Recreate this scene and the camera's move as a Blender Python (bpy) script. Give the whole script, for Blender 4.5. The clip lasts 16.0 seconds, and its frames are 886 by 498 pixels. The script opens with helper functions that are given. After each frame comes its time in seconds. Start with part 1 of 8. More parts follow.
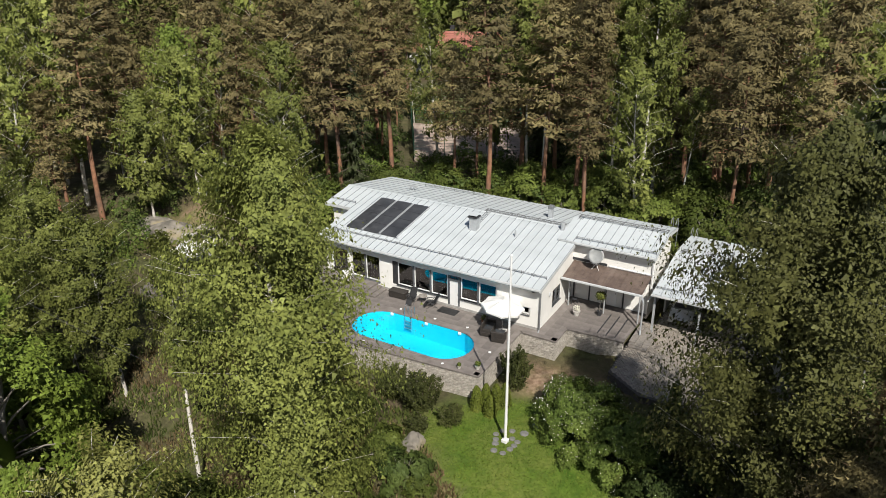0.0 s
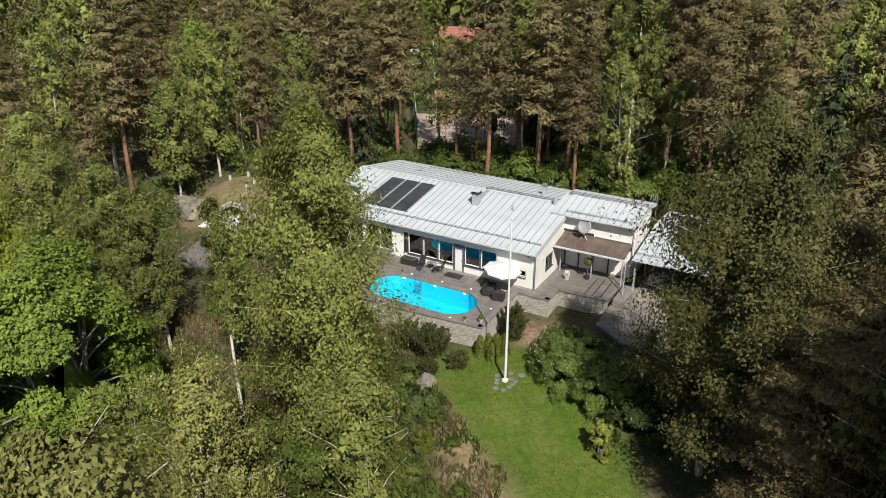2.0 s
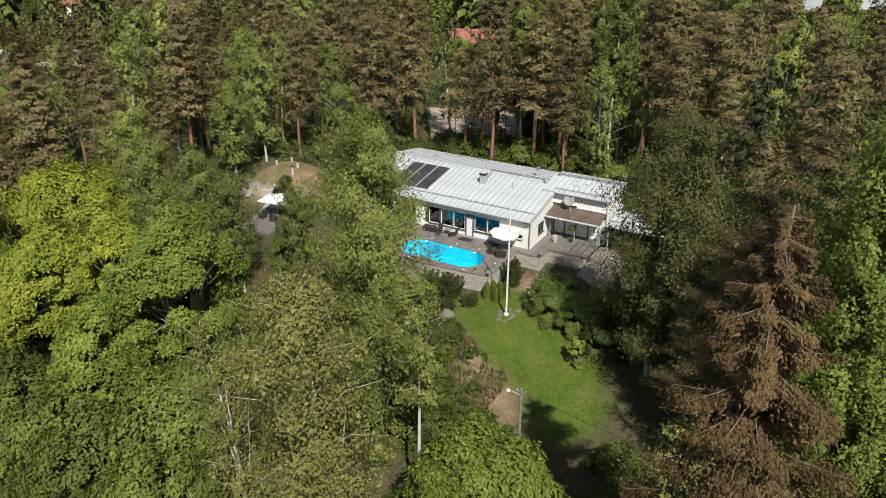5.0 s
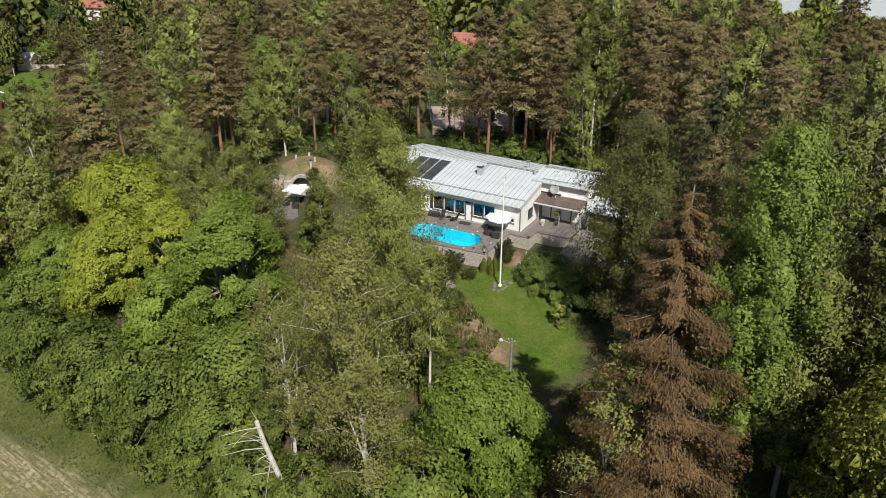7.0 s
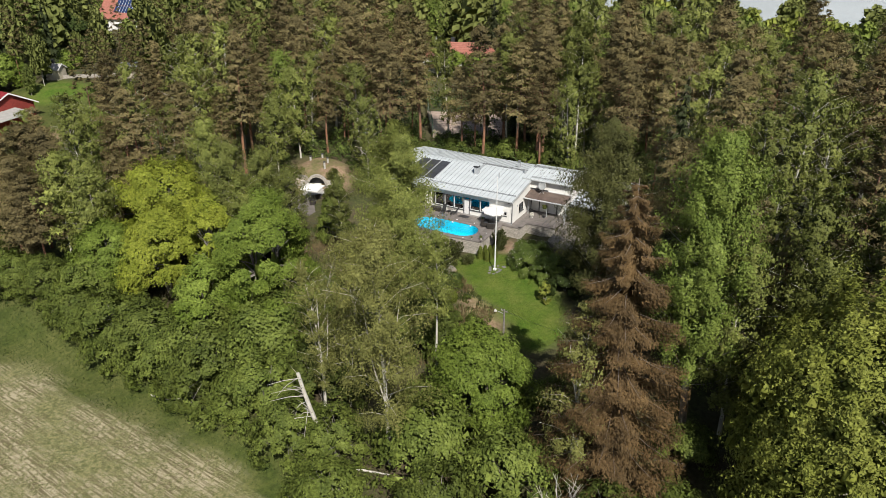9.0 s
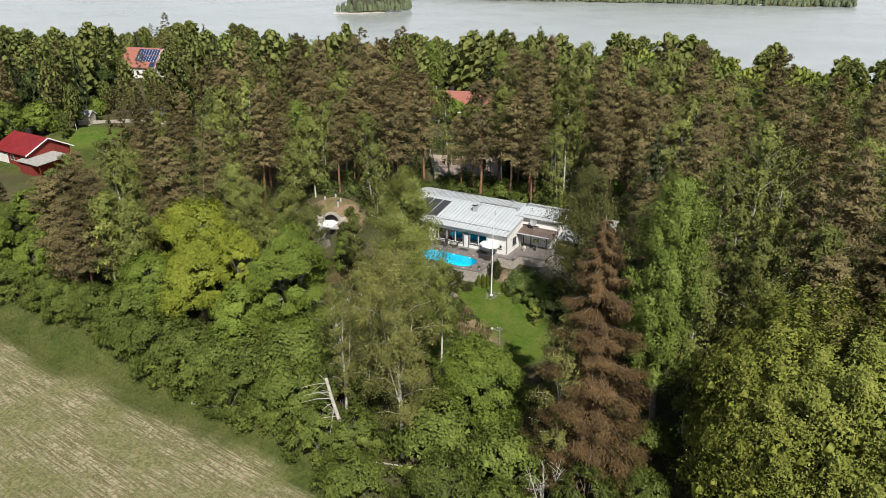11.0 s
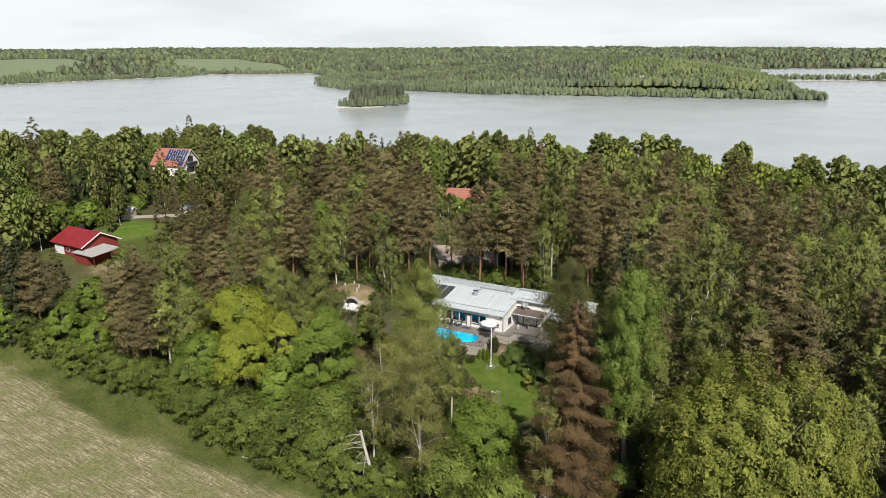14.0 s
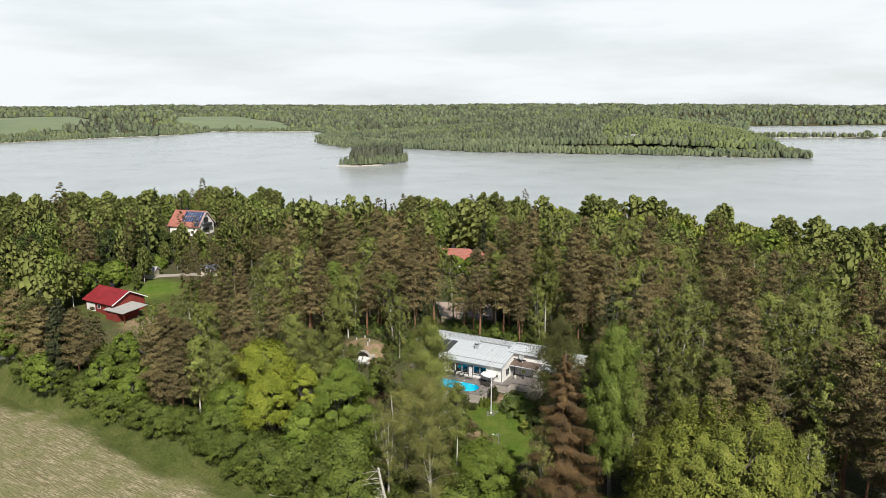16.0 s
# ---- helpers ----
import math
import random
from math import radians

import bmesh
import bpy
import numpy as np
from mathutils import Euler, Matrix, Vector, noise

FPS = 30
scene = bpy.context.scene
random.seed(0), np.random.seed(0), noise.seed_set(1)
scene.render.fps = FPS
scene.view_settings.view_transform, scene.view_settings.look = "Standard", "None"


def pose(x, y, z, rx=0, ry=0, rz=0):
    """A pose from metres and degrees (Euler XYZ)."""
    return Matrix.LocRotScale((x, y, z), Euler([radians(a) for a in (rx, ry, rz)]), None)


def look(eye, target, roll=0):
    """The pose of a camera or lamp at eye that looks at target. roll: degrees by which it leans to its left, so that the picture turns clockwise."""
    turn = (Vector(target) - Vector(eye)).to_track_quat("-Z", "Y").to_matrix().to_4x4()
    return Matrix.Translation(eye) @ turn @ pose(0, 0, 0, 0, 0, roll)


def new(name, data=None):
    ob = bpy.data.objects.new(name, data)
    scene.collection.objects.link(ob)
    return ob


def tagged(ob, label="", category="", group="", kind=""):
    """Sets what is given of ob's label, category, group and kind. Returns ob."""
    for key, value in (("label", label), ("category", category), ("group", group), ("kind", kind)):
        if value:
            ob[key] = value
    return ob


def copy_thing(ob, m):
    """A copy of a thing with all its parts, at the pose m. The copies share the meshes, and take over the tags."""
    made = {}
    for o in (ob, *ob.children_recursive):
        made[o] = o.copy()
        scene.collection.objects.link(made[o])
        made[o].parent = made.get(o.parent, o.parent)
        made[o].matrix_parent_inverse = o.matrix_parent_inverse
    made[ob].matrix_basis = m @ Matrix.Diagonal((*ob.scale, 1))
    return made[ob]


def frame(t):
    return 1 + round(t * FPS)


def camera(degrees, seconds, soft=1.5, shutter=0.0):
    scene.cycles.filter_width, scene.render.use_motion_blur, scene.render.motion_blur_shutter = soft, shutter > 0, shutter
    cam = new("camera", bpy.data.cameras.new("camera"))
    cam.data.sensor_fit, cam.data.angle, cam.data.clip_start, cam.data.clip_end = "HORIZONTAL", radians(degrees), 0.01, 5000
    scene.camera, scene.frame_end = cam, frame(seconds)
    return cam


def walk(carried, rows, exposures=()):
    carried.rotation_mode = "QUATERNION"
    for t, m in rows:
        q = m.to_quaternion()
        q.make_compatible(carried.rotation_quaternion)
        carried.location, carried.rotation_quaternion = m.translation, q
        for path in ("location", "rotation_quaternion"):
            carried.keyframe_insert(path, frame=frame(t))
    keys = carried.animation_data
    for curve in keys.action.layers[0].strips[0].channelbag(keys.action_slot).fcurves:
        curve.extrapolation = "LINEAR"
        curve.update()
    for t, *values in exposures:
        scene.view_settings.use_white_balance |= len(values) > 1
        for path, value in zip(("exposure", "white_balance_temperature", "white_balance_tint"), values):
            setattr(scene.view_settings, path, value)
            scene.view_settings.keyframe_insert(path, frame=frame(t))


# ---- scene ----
cam = camera(63.0, 16.0, soft=0.5)
PATH = [
    (0, (20.227, -38.18, 25.187), (19.14, -36.707, 24.383), -0.4),
    (0.5, (20.812, -39.418, 25.171), (19.731, -37.94, 24.367), -0.1),
    (1, (21.56, -40.906, 25.353), (20.485, -39.425, 24.545), -0.1),
    (1.5, (22.449, -42.599, 25.697), (21.38, -41.116, 24.885), 0.0),
    (2, (23.458, -44.458, 26.175), (22.391, -42.977, 25.358), 0.0),
    (2.5, (24.571, -46.45, 26.76), (23.505, -44.971, 25.936), 0.0),
    (3, (25.768, -48.545, 27.428), (24.705, -47.069, 26.597), 0.1),
    (3.5, (27.037, -50.72, 28.163), (25.973, -49.247, 27.326), -0.0),
    (4, (28.363, -52.953, 28.946), (27.3, -51.48, 28.108), 0.1),
    (6.3, (34.9, -63.593, 32.9), (33.844, -62.125, 32.046), -0.1),
    (6.5, (35.486, -64.531, 33.258), (34.433, -63.062, 32.403), -0.1),
    (7, (36.957, -66.88, 34.161), (35.908, -65.408, 33.304), 0.1),
    (7.5, (38.43, -69.235, 35.074), (37.386, -67.761, 34.214), 0.1),
    (8, (39.904, -71.599, 35.996), (38.864, -70.126, 35.132), 0.1),
    (8.2, (40.494, -72.548, 36.369), (39.454, -71.074, 35.505), 0.0),
    (10.3, (46.666, -82.726, 40.449), (45.617, -81.226, 39.642), 0.0),
    (10.5, (47.253, -83.726, 40.858), (46.202, -82.221, 40.064), -0.0),
    (11, (48.725, -86.26, 41.901), (47.668, -84.741, 41.141), 0.0),
    (11.5, (50.203, -88.846, 42.974), (49.141, -87.316, 42.244), -0.0),
    (12, (51.691, -91.493, 44.078), (50.624, -89.95, 43.384), -0.0),
    (12.5, (53.192, -94.206, 45.213), (52.121, -92.652, 44.552), 0.0),
    (13, (54.712, -96.99, 46.379), (53.636, -95.424, 45.756), 0.0),
    (13.5, (56.256, -99.851, 47.571), (55.174, -98.274, 46.985), -0.1),
    (14, (57.828, -102.789, 48.787), (56.741, -101.201, 48.243), -0.1),
    (14.5, (59.435, -105.807, 50.017), (58.345, -104.208, 49.513), -0.1),
    (15, (61.082, -108.902, 51.254), (59.987, -107.293, 50.794), -0.1),
    (15.5, (62.774, -112.071, 52.485), (61.677, -110.454, 52.057), -0.1),
    (16, (64.518, -115.307, 53.696), (63.42, -113.684, 53.295), -0.1),
]
walk(cam, [(t, look(eye, target, roll)) for t, eye, target, roll in PATH])


# ---- world, sun ----
SUN_AZ = math.atan2(-0.66, 0.75)
SUN_EL = radians(47)
world = bpy.data.worlds.new("sky")
scene.world = world
world.use_nodes = True
wn, wl = world.node_tree.nodes, world.node_tree.links
wn.clear()
w_out = wn.new("ShaderNodeOutputWorld")
w_bg = wn.new("ShaderNodeBackground")
w_sky = wn.new("ShaderNodeTexSky")
w_sky.sky_type = "NISHITA"
w_sky.sun_disc = False
w_sky.sun_elevation = SUN_EL
w_sky.sun_rotation = math.pi / 2 - SUN_AZ
w_sky.air_density, w_sky.dust_density, w_sky.ozone_density = 1.0, 1.6, 1.0
# a thin, broken veil of white cloud over the blue
w_co = wn.new("ShaderNodeTexCoord")
w_map = wn.new("ShaderNodeMapping")
w_map.inputs["Scale"].default_value = (1.0, 1.0, 6.0)
w_no = wn.new("ShaderNodeTexNoise")
w_no.inputs["Scale"].default_value, w_no.inputs["Detail"].default_value = 3.4, 10.0
w_ramp = wn.new("ShaderNodeValToRGB")
w_ramp.color_ramp.elements[0].position, w_ramp.color_ramp.elements[1].position = 0.36, 0.58
w_ramp.color_ramp.elements[0].color = (0.72, 0.72, 0.72, 1)
w_ramp.color_ramp.elements[1].color = (0.97, 0.97, 0.97, 1)
w_mix = wn.new("ShaderNodeMixRGB")
w_mix.inputs[2].default_value = (10.6, 11.1, 11.4, 1)
w_bg.inputs["Strength"].default_value = 0.088
wl.new(w_co.outputs["Generated"], w_map.inputs["Vector"])
wl.new(w_map.outputs[0], w_no.inputs["Vector"])
wl.new(w_no.outputs[0], w_ramp.inputs[0])
# the veil is thickest over the horizon; above the camera's view it thins towards the blue overhead, set so to cut the
# fill light
w_sep = wn.new("ShaderNodeSeparateXYZ")
w_high = wn.new("ShaderNodeMapRange")
w_high.inputs["From Min"].default_value, w_high.inputs["From Max"].default_value = 0.145, 0.27
w_high.inputs["To Min"].default_value, w_high.inputs["To Max"].default_value = 1.0, 0.03
w_mul = wn.new("ShaderNodeMath")
w_mul.operation = "MULTIPLY"
wl.new(w_co.outputs["Generated"], w_sep.inputs[0])
wl.new(w_sep.outputs["Z"], w_high.inputs["Value"])
wl.new(w_ramp.outputs[0], w_mul.inputs[0])
wl.new(w_high.outputs[0], w_mul.inputs[1])
wl.new(w_mul.outputs[0], w_mix.inputs[0])
wl.new(w_sky.outputs[0], w_mix.inputs[1])
wl.new(w_mix.outputs[0], w_bg.inputs["Color"])
wl.new(w_bg.outputs[0], w_out.inputs[0])

sun = new("sun", bpy.data.lights.new("sun", "SUN"))
sun.data.energy, sun.data.angle, sun.data.color = 6.6, radians(0.6), (1.0, 0.95, 0.86)
sun_from = Vector((math.cos(SUN_AZ) * math.cos(SUN_EL), math.sin(SUN_AZ) * math.cos(SUN_EL), math.sin(SUN_EL)))
sun.matrix_world = look(sun_from * 200, (0, 0, 0))
scene.view_settings.exposure = 0.0

# ---- materials ----
ALBEDO = 0.86


def mat(name, colors, scale=4.0, rough=0.6, metal=0.0, bump=0.0, bump_scale=None, spec=0.5, by_object=0.0, by_island=0.0,
        translucent=0.0, detail=6.0, second=None, coords="Object"):
    """A node material: two to three colours mixed by a noise of that scale, stains at a coarser scale, bump, and variation by object or island."""
    colors = [tuple(v * ALBEDO for v in c) for c in colors]
    m = bpy.data.materials.new(name)
    m.use_nodes = True
    n, l = m.node_tree.nodes, m.node_tree.links
    b = n["Principled BSDF"]
    b.inputs["Roughness"].default_value, b.inputs["Metallic"].default_value = rough, metal
    b.inputs["Specular IOR Level"].default_value = spec
    co = n.new("ShaderNodeTexCoord")
    fine = n.new("ShaderNodeTexNoise")
    fine.inputs["Scale"].default_value, fine.inputs["Detail"].default_value = scale, detail
    l.new(co.outputs[coords], fine.inputs["Vector"])
    ramp = n.new("ShaderNodeValToRGB")
    ramp.color_ramp.elements[0].position, ramp.color_ramp.elements[1].position = 0.33, 0.67
    ramp.color_ramp.elements[0].color = (*colors[0], 1)
    ramp.color_ramp.elements[1].color = (*colors[-1], 1)
    if len(colors) == 3:
        ramp.color_ramp.elements.new(0.5).color = (*colors[1], 1)
    l.new(fine.outputs[0], ramp.inputs[0])
    out = ramp.outputs[0]
    if second:
        coarse = n.new("ShaderNodeTexNoise")
        coarse.inputs["Scale"].default_value, coarse.inputs["Detail"].default_value = second[0], 4.0
        l.new(co.outputs[coords], coarse.inputs["Vector"])
        cr = n.new("ShaderNodeValToRGB")
        cr.color_ramp.elements[0].position, cr.color_ramp.elements[1].position = second[2], second[3]
        l.new(coarse.outputs[0], cr.inputs[0])
        mx = n.new("ShaderNodeMixRGB")
        mx.inputs[2].default_value = (*second[1], 1)
        l.new(cr.outputs[0], mx.inputs[0])
        l.new(out, mx.inputs[1])
        out = mx.outputs[0]
    for amount, node, socket in ((by_object, "ShaderNodeObjectInfo", "Random"), (by_island, "ShaderNodeNewGeometry", "Random Per Island")):
        if amount:
            src = n.new(node)
            rng = n.new("ShaderNodeMapRange")
            rng.inputs["To Min"].default_value, rng.inputs["To Max"].default_value = 1 - amount, 1 + amount
            l.new(src.outputs[socket], rng.inputs["Value"])
            hs = n.new("ShaderNodeHueSaturation")
            l.new(rng.outputs[0], hs.inputs["Value"])
            l.new(out, hs.inputs["Color"])
            out = hs.outputs[0]
    l.new(out, b.inputs["Base Color"])
    if bump:
        bn = n.new("ShaderNodeTexNoise")
        bn.inputs["Scale"].default_value, bn.inputs["Detail"].default_value = bump_scale or scale * 3, 5.0
        l.new(co.outputs[coords], bn.inputs["Vector"])
        bp = n.new("ShaderNodeBump")
        bp.inputs["Strength"].default_value, bp.inputs["Distance"].default_value = 1.0, bump
        l.new(bn.outputs[0], bp.inputs["Height"])
        l.new(bp.outputs[0], b.inputs["Normal"])
    if translucent:
        tr = n.new("ShaderNodeBsdfTranslucent")
        l.new(out, tr.inputs["Color"])
        mix = n.new("ShaderNodeMixShader")
        mix.inputs[0].default_value = translucent
        l.new(b.outputs[0], mix.inputs[1])
        l.new(tr.outputs[0], mix.inputs[2])
        l.new(mix.outputs[0], n["Material Output"].inputs[0])
    return m


def leaf_mat(name, a, b, by_object=0.32, translucent=0.08):
    a, b = ((0.69 * c[0], 0.66 * c[1], 0.66 * c[2]) for c in (a, b))
    return mat(name, (a, b), scale=0.5, rough=0.62, spec=0.14, by_object=by_object, by_island=0.32, translucent=translucent, detail=2.0)


M = {
    "white": mat("white_render", ((0.78, 0.77, 0.74), (0.84, 0.83, 0.80)), scale=1.2, rough=0.8, bump=0.004, bump_scale=60, second=(0.35, (0.70, 0.69, 0.65), 0.55, 0.85)),
    "cream": mat("cream_boards", ((0.50, 0.45, 0.35), (0.58, 0.53, 0.42)), scale=3, rough=0.8),
    "white_trim": mat("white_paint", ((0.76, 0.77, 0.77), (0.82, 0.82, 0.82)), scale=3, rough=0.45),
    "roof": mat("galvanised_roof_sheet", ((0.52, 0.56, 0.58), (0.60, 0.64, 0.66)), scale=0.5, rough=0.5, metal=0.12, by_object=0.035, second=(1.4, (0.46, 0.50, 0.525), 0.55, 0.8)),
    "roof_dark": mat("weathered_grey_steel", ((0.20, 0.21, 0.22), (0.29, 0.30, 0.31)), scale=2, rough=0.5, metal=0.3),
    "fascia": mat("grey_fascia_paint", ((0.48, 0.50, 0.51), (0.55, 0.57, 0.58)), scale=2, rough=0.5),
    "frame_dark": mat("dark_grey_window_paint", ((0.075, 0.08, 0.09), (0.11, 0.115, 0.12)), scale=4, rough=0.45),
    "charcoal": mat("charcoal_paint", ((0.025, 0.026, 0.03), (0.045, 0.046, 0.05)), scale=4, rough=0.5),
    "collector": mat("dark_glazed_collector", ((0.032, 0.034, 0.038), (0.058, 0.060, 0.066)), scale=0.8, rough=0.3, second=(2.2, (0.065, 0.067, 0.072), 0.5, 0.75)),
    "deck": mat("grey_brown_paving_slab", ((0.135, 0.118, 0.108), (0.20, 0.178, 0.165)), scale=1.5, rough=0.85, by_object=0.14, bump=0.003, bump_scale=50),
    "granite_joint": mat("stone_wall_joint", ((0.15, 0.135, 0.115), (0.22, 0.20, 0.175)), scale=6, rough=0.95),
    "dry_blade": leaf_mat("dry_grass_blades", (0.15, 0.115, 0.055), (0.26, 0.205, 0.105), by_object=0.0),
    "joint": mat("dark_joint_sand", ((0.06, 0.053, 0.05), (0.10, 0.09, 0.083)), scale=6, rough=0.95),
    "granite": mat("split_grey_granite", ((0.24, 0.218, 0.19), (0.36, 0.33, 0.29), (0.47, 0.44, 0.39)), scale=5.0, rough=0.9, by_object=0.14, bump=0.035, bump_scale=11),
    "liner": mat("turquoise_pool_liner", ((0.0, 0.56, 0.78), (0.01, 0.64, 0.84)), scale=0.5, rough=0.4),
    "steel": mat("stainless_steel", ((0.55, 0.56, 0.57), (0.65, 0.66, 0.67)), scale=8, rough=0.25, metal=0.9),
    "canvas": mat("white_canvas", ((0.78, 0.78, 0.76), (0.85, 0.85, 0.83)), scale=2, rough=0.85, translucent=0.15),
    "rattan": mat("dark_woven_rattan", ((0.018, 0.015, 0.013), (0.04, 0.033, 0.028)), scale=30, rough=0.7, bump=0.006, bump_scale=90),
    "plastic_white": mat("white_plastic", ((0.80, 0.80, 0.79), (0.84, 0.84, 0.83)), scale=3, rough=0.4),
    "terracotta": mat("terracotta", ((0.30, 0.13, 0.075), (0.40, 0.19, 0.11)), scale=5, rough=0.85),
    "stone_light": mat("pale_cast_stone", ((0.42, 0.40, 0.37), (0.55, 0.53, 0.49)), scale=6, rough=0.85, bump=0.01),
    "canopy": mat("brown_canopy_sheet", ((0.105, 0.075, 0.062), (0.16, 0.12, 0.10)), scale=1.2, rough=0.55, second=(3.0, (0.07, 0.05, 0.042), 0.5, 0.75)),
    "wood_grey": mat("weathered_grey_wood", ((0.16, 0.145, 0.13), (0.26, 0.235, 0.21)), scale=5, rough=0.85, bump=0.004),
    "red_roof": mat("red_steel_roof", ((0.20, 0.020, 0.024), (0.27, 0.028, 0.032)), scale=0.6, rough=0.45),
    "red_wood": mat("red_ochre_boards", ((0.17, 0.022, 0.016), (0.24, 0.032, 0.024)), scale=3, rough=0.85),
    "tile_roof": mat("orange_red_clay_tile", ((0.30, 0.11, 0.08), (0.39, 0.16, 0.12)), scale=2.5, rough=0.8, by_object=0.1, second=(0.7, (0.28, 0.075, 0.05), 0.55, 0.8)),
    "concrete": mat("grey_concrete", ((0.30, 0.29, 0.275), (0.40, 0.39, 0.37)), scale=2, rough=0.9, bump=0.004),
    "asphalt": mat("grey_asphalt", ((0.085, 0.085, 0.085), (0.13, 0.128, 0.125)), scale=8, rough=0.9),
    "grit": mat("reddish_grit", ((0.32, 0.245, 0.20), (0.42, 0.335, 0.28)), scale=1.2, rough=0.95),
    "rock": mat("grey_bedrock", ((0.11, 0.10, 0.083), (0.20, 0.18, 0.15), (0.29, 0.265, 0.23)), scale=0.9, rough=0.9, bump=0.08, bump_scale=1.6, second=(0.5, (0.20, 0.16, 0.075), 0.52, 0.72)),
    "bark_birch": mat("white_birch_bark", ((0.46, 0.43, 0.38), (0.64, 0.61, 0.56)), scale=2.5, rough=0.8, second=(5.0, (0.06, 0.052, 0.045), 0.58, 0.70)),
    "bark_pine": mat("orange_brown_pine_bark", ((0.17, 0.082, 0.045), (0.33, 0.165, 0.092)), scale=2.2, rough=0.9, second=(0.3, (0.11, 0.08, 0.062), 0.45, 0.62)),
    "bark_spruce": mat("grey_brown_spruce_bark", ((0.13, 0.105, 0.085), (0.22, 0.185, 0.155)), scale=4, rough=0.9),
    "bark_grey": mat("grey_bark", ((0.15, 0.135, 0.115), (0.26, 0.24, 0.21)), scale=3, rough=0.9),
    "dead_wood": mat("bleached_dead_wood", ((0.36, 0.33, 0.29), (0.52, 0.49, 0.44)), scale=3, rough=0.85),
    "leaf_birch": leaf_mat("birch_leaves", (0.158, 0.195, 0.046), (0.275, 0.318, 0.08)),
    "leaf_pine": leaf_mat("pine_needles", (0.152, 0.132, 0.057), (0.265, 0.227, 0.098), translucent=0.08),
    "leaf_spruce": leaf_mat("spruce_needles_with_cones", (0.105, 0.072, 0.032), (0.195, 0.13, 0.056), translucent=0.08),
    "leaf_dark_spruce": leaf_mat("dark_spruce_needles", (0.04, 0.055, 0.022), (0.07, 0.088, 0.034), translucent=0.08),
    "leaf_maple_lime": leaf_mat("lime_green_maple_leaves", (0.235, 0.295, 0.033), (0.36, 0.425, 0.058), by_object=0.06),
    "leaf_maple": leaf_mat("fresh_green_maple_leaves", (0.138, 0.208, 0.03), (0.238, 0.33, 0.056), by_object=0.1),
    "leaf_aspen": leaf_mat("aspen_leaves", (0.16, 0.235, 0.042), (0.27, 0.36, 0.074), by_object=0.08),
    "leaf_willow": leaf_mat("olive_willow_leaves", (0.215, 0.262, 0.044), (0.345, 0.39, 0.08), by_object=0.06),
    "leaf_thin_birch": leaf_mat("yellowish_young_birch_leaves", (0.205, 0.225, 0.062), (0.32, 0.335, 0.102)),
    # darker copy of the birch leaves: shade is put into their colour
    "leaf_shaded_birch": leaf_mat("shade_painted_birch_leaves", (0.078, 0.088, 0.026), (0.14, 0.15, 0.046)),
    "leaf_bush": leaf_mat("bush_leaves", (0.1, 0.142, 0.027), (0.19, 0.245, 0.05)),
    "leaf_dark": leaf_mat("dark_shrub_leaves", (0.062, 0.1, 0.025), (0.12, 0.168, 0.043)),
    "leaf_mugo": leaf_mat("mountain_pine_needles", (0.07, 0.09, 0.026), (0.13, 0.15, 0.044), translucent=0.1),
    "leaf_thuja": leaf_mat("thuja_foliage", (0.105, 0.145, 0.022), (0.175, 0.21, 0.036), translucent=0.15),
    "leaf_shrub": leaf_mat("shrub_leaves", (0.115, 0.18, 0.036), (0.205, 0.285, 0.062), by_object=0.1),
    "flower": mat("cream_blossom", ((0.72, 0.70, 0.60), (0.80, 0.78, 0.70)), scale=3, rough=0.7),
    "grass": leaf_mat("grass_blades", (0.105, 0.18, 0.02), (0.20, 0.27, 0.045), by_object=0.0, translucent=0.15),
    "seam": mat("roof_seam_painted_shade", ((0.27, 0.30, 0.32), (0.34, 0.37, 0.39)), scale=1, rough=0.5, metal=0.2),
    "flag_stone": mat("grey_flat_stone", ((0.13, 0.13, 0.125), (0.20, 0.195, 0.185)), scale=3, rough=0.9),
    "verge_blade": leaf_mat("verge_grass_blades", (0.06, 0.09, 0.02), (0.13, 0.165, 0.045), by_object=0.0),
    "black": mat("black_plastic", ((0.012, 0.012, 0.013), (0.02, 0.02, 0.021)), scale=5, rough=0.5),
    "car_white": mat("pale_silver_car_paint", ((0.60, 0.61, 0.62), (0.64, 0.65, 0.66)), scale=1, rough=0.22, metal=0.2),
    "dish": mat("grey_dish_paint", ((0.24, 0.25, 0.25), (0.31, 0.32, 0.32)), scale=3, rough=0.6),
    "water_pipe": mat("grey_steel_pipe", ((0.42, 0.44, 0.46), (0.50, 0.52, 0.54)), scale=4, rough=0.4, metal=0.3),
    "green_plastic": mat("green_plastic", ((0.02, 0.09, 0.05), (0.03, 0.12, 0.07)), scale=4, rough=0.5),
    "pv": mat("blue_solar_cell", ((0.02, 0.035, 0.09), (0.035, 0.055, 0.13)), scale=3, rough=0.15),
    "sand": mat("pale_shore_sand", ((0.40, 0.37, 0.30), (0.50, 0.47, 0.40)), scale=0.05, rough=0.9),
    "far_field": mat("young_crop_field", ((0.145, 0.185, 0.095), (0.18, 0.22, 0.115)), scale=0.01, rough=0.9),
    # far woods greyed and evened out: haze is put into these colours
    "far_wood": mat("mixed_far_wood", ((0.085, 0.105, 0.062), (0.145, 0.17, 0.095)), scale=0.02, rough=0.9, spec=0.1, by_island=0.22),
    "far_spruce": mat("far_spruce_wood", ((0.058, 0.066, 0.046), (0.098, 0.105, 0.07)), scale=0.02, rough=0.9, spec=0.1, by_island=0.22),
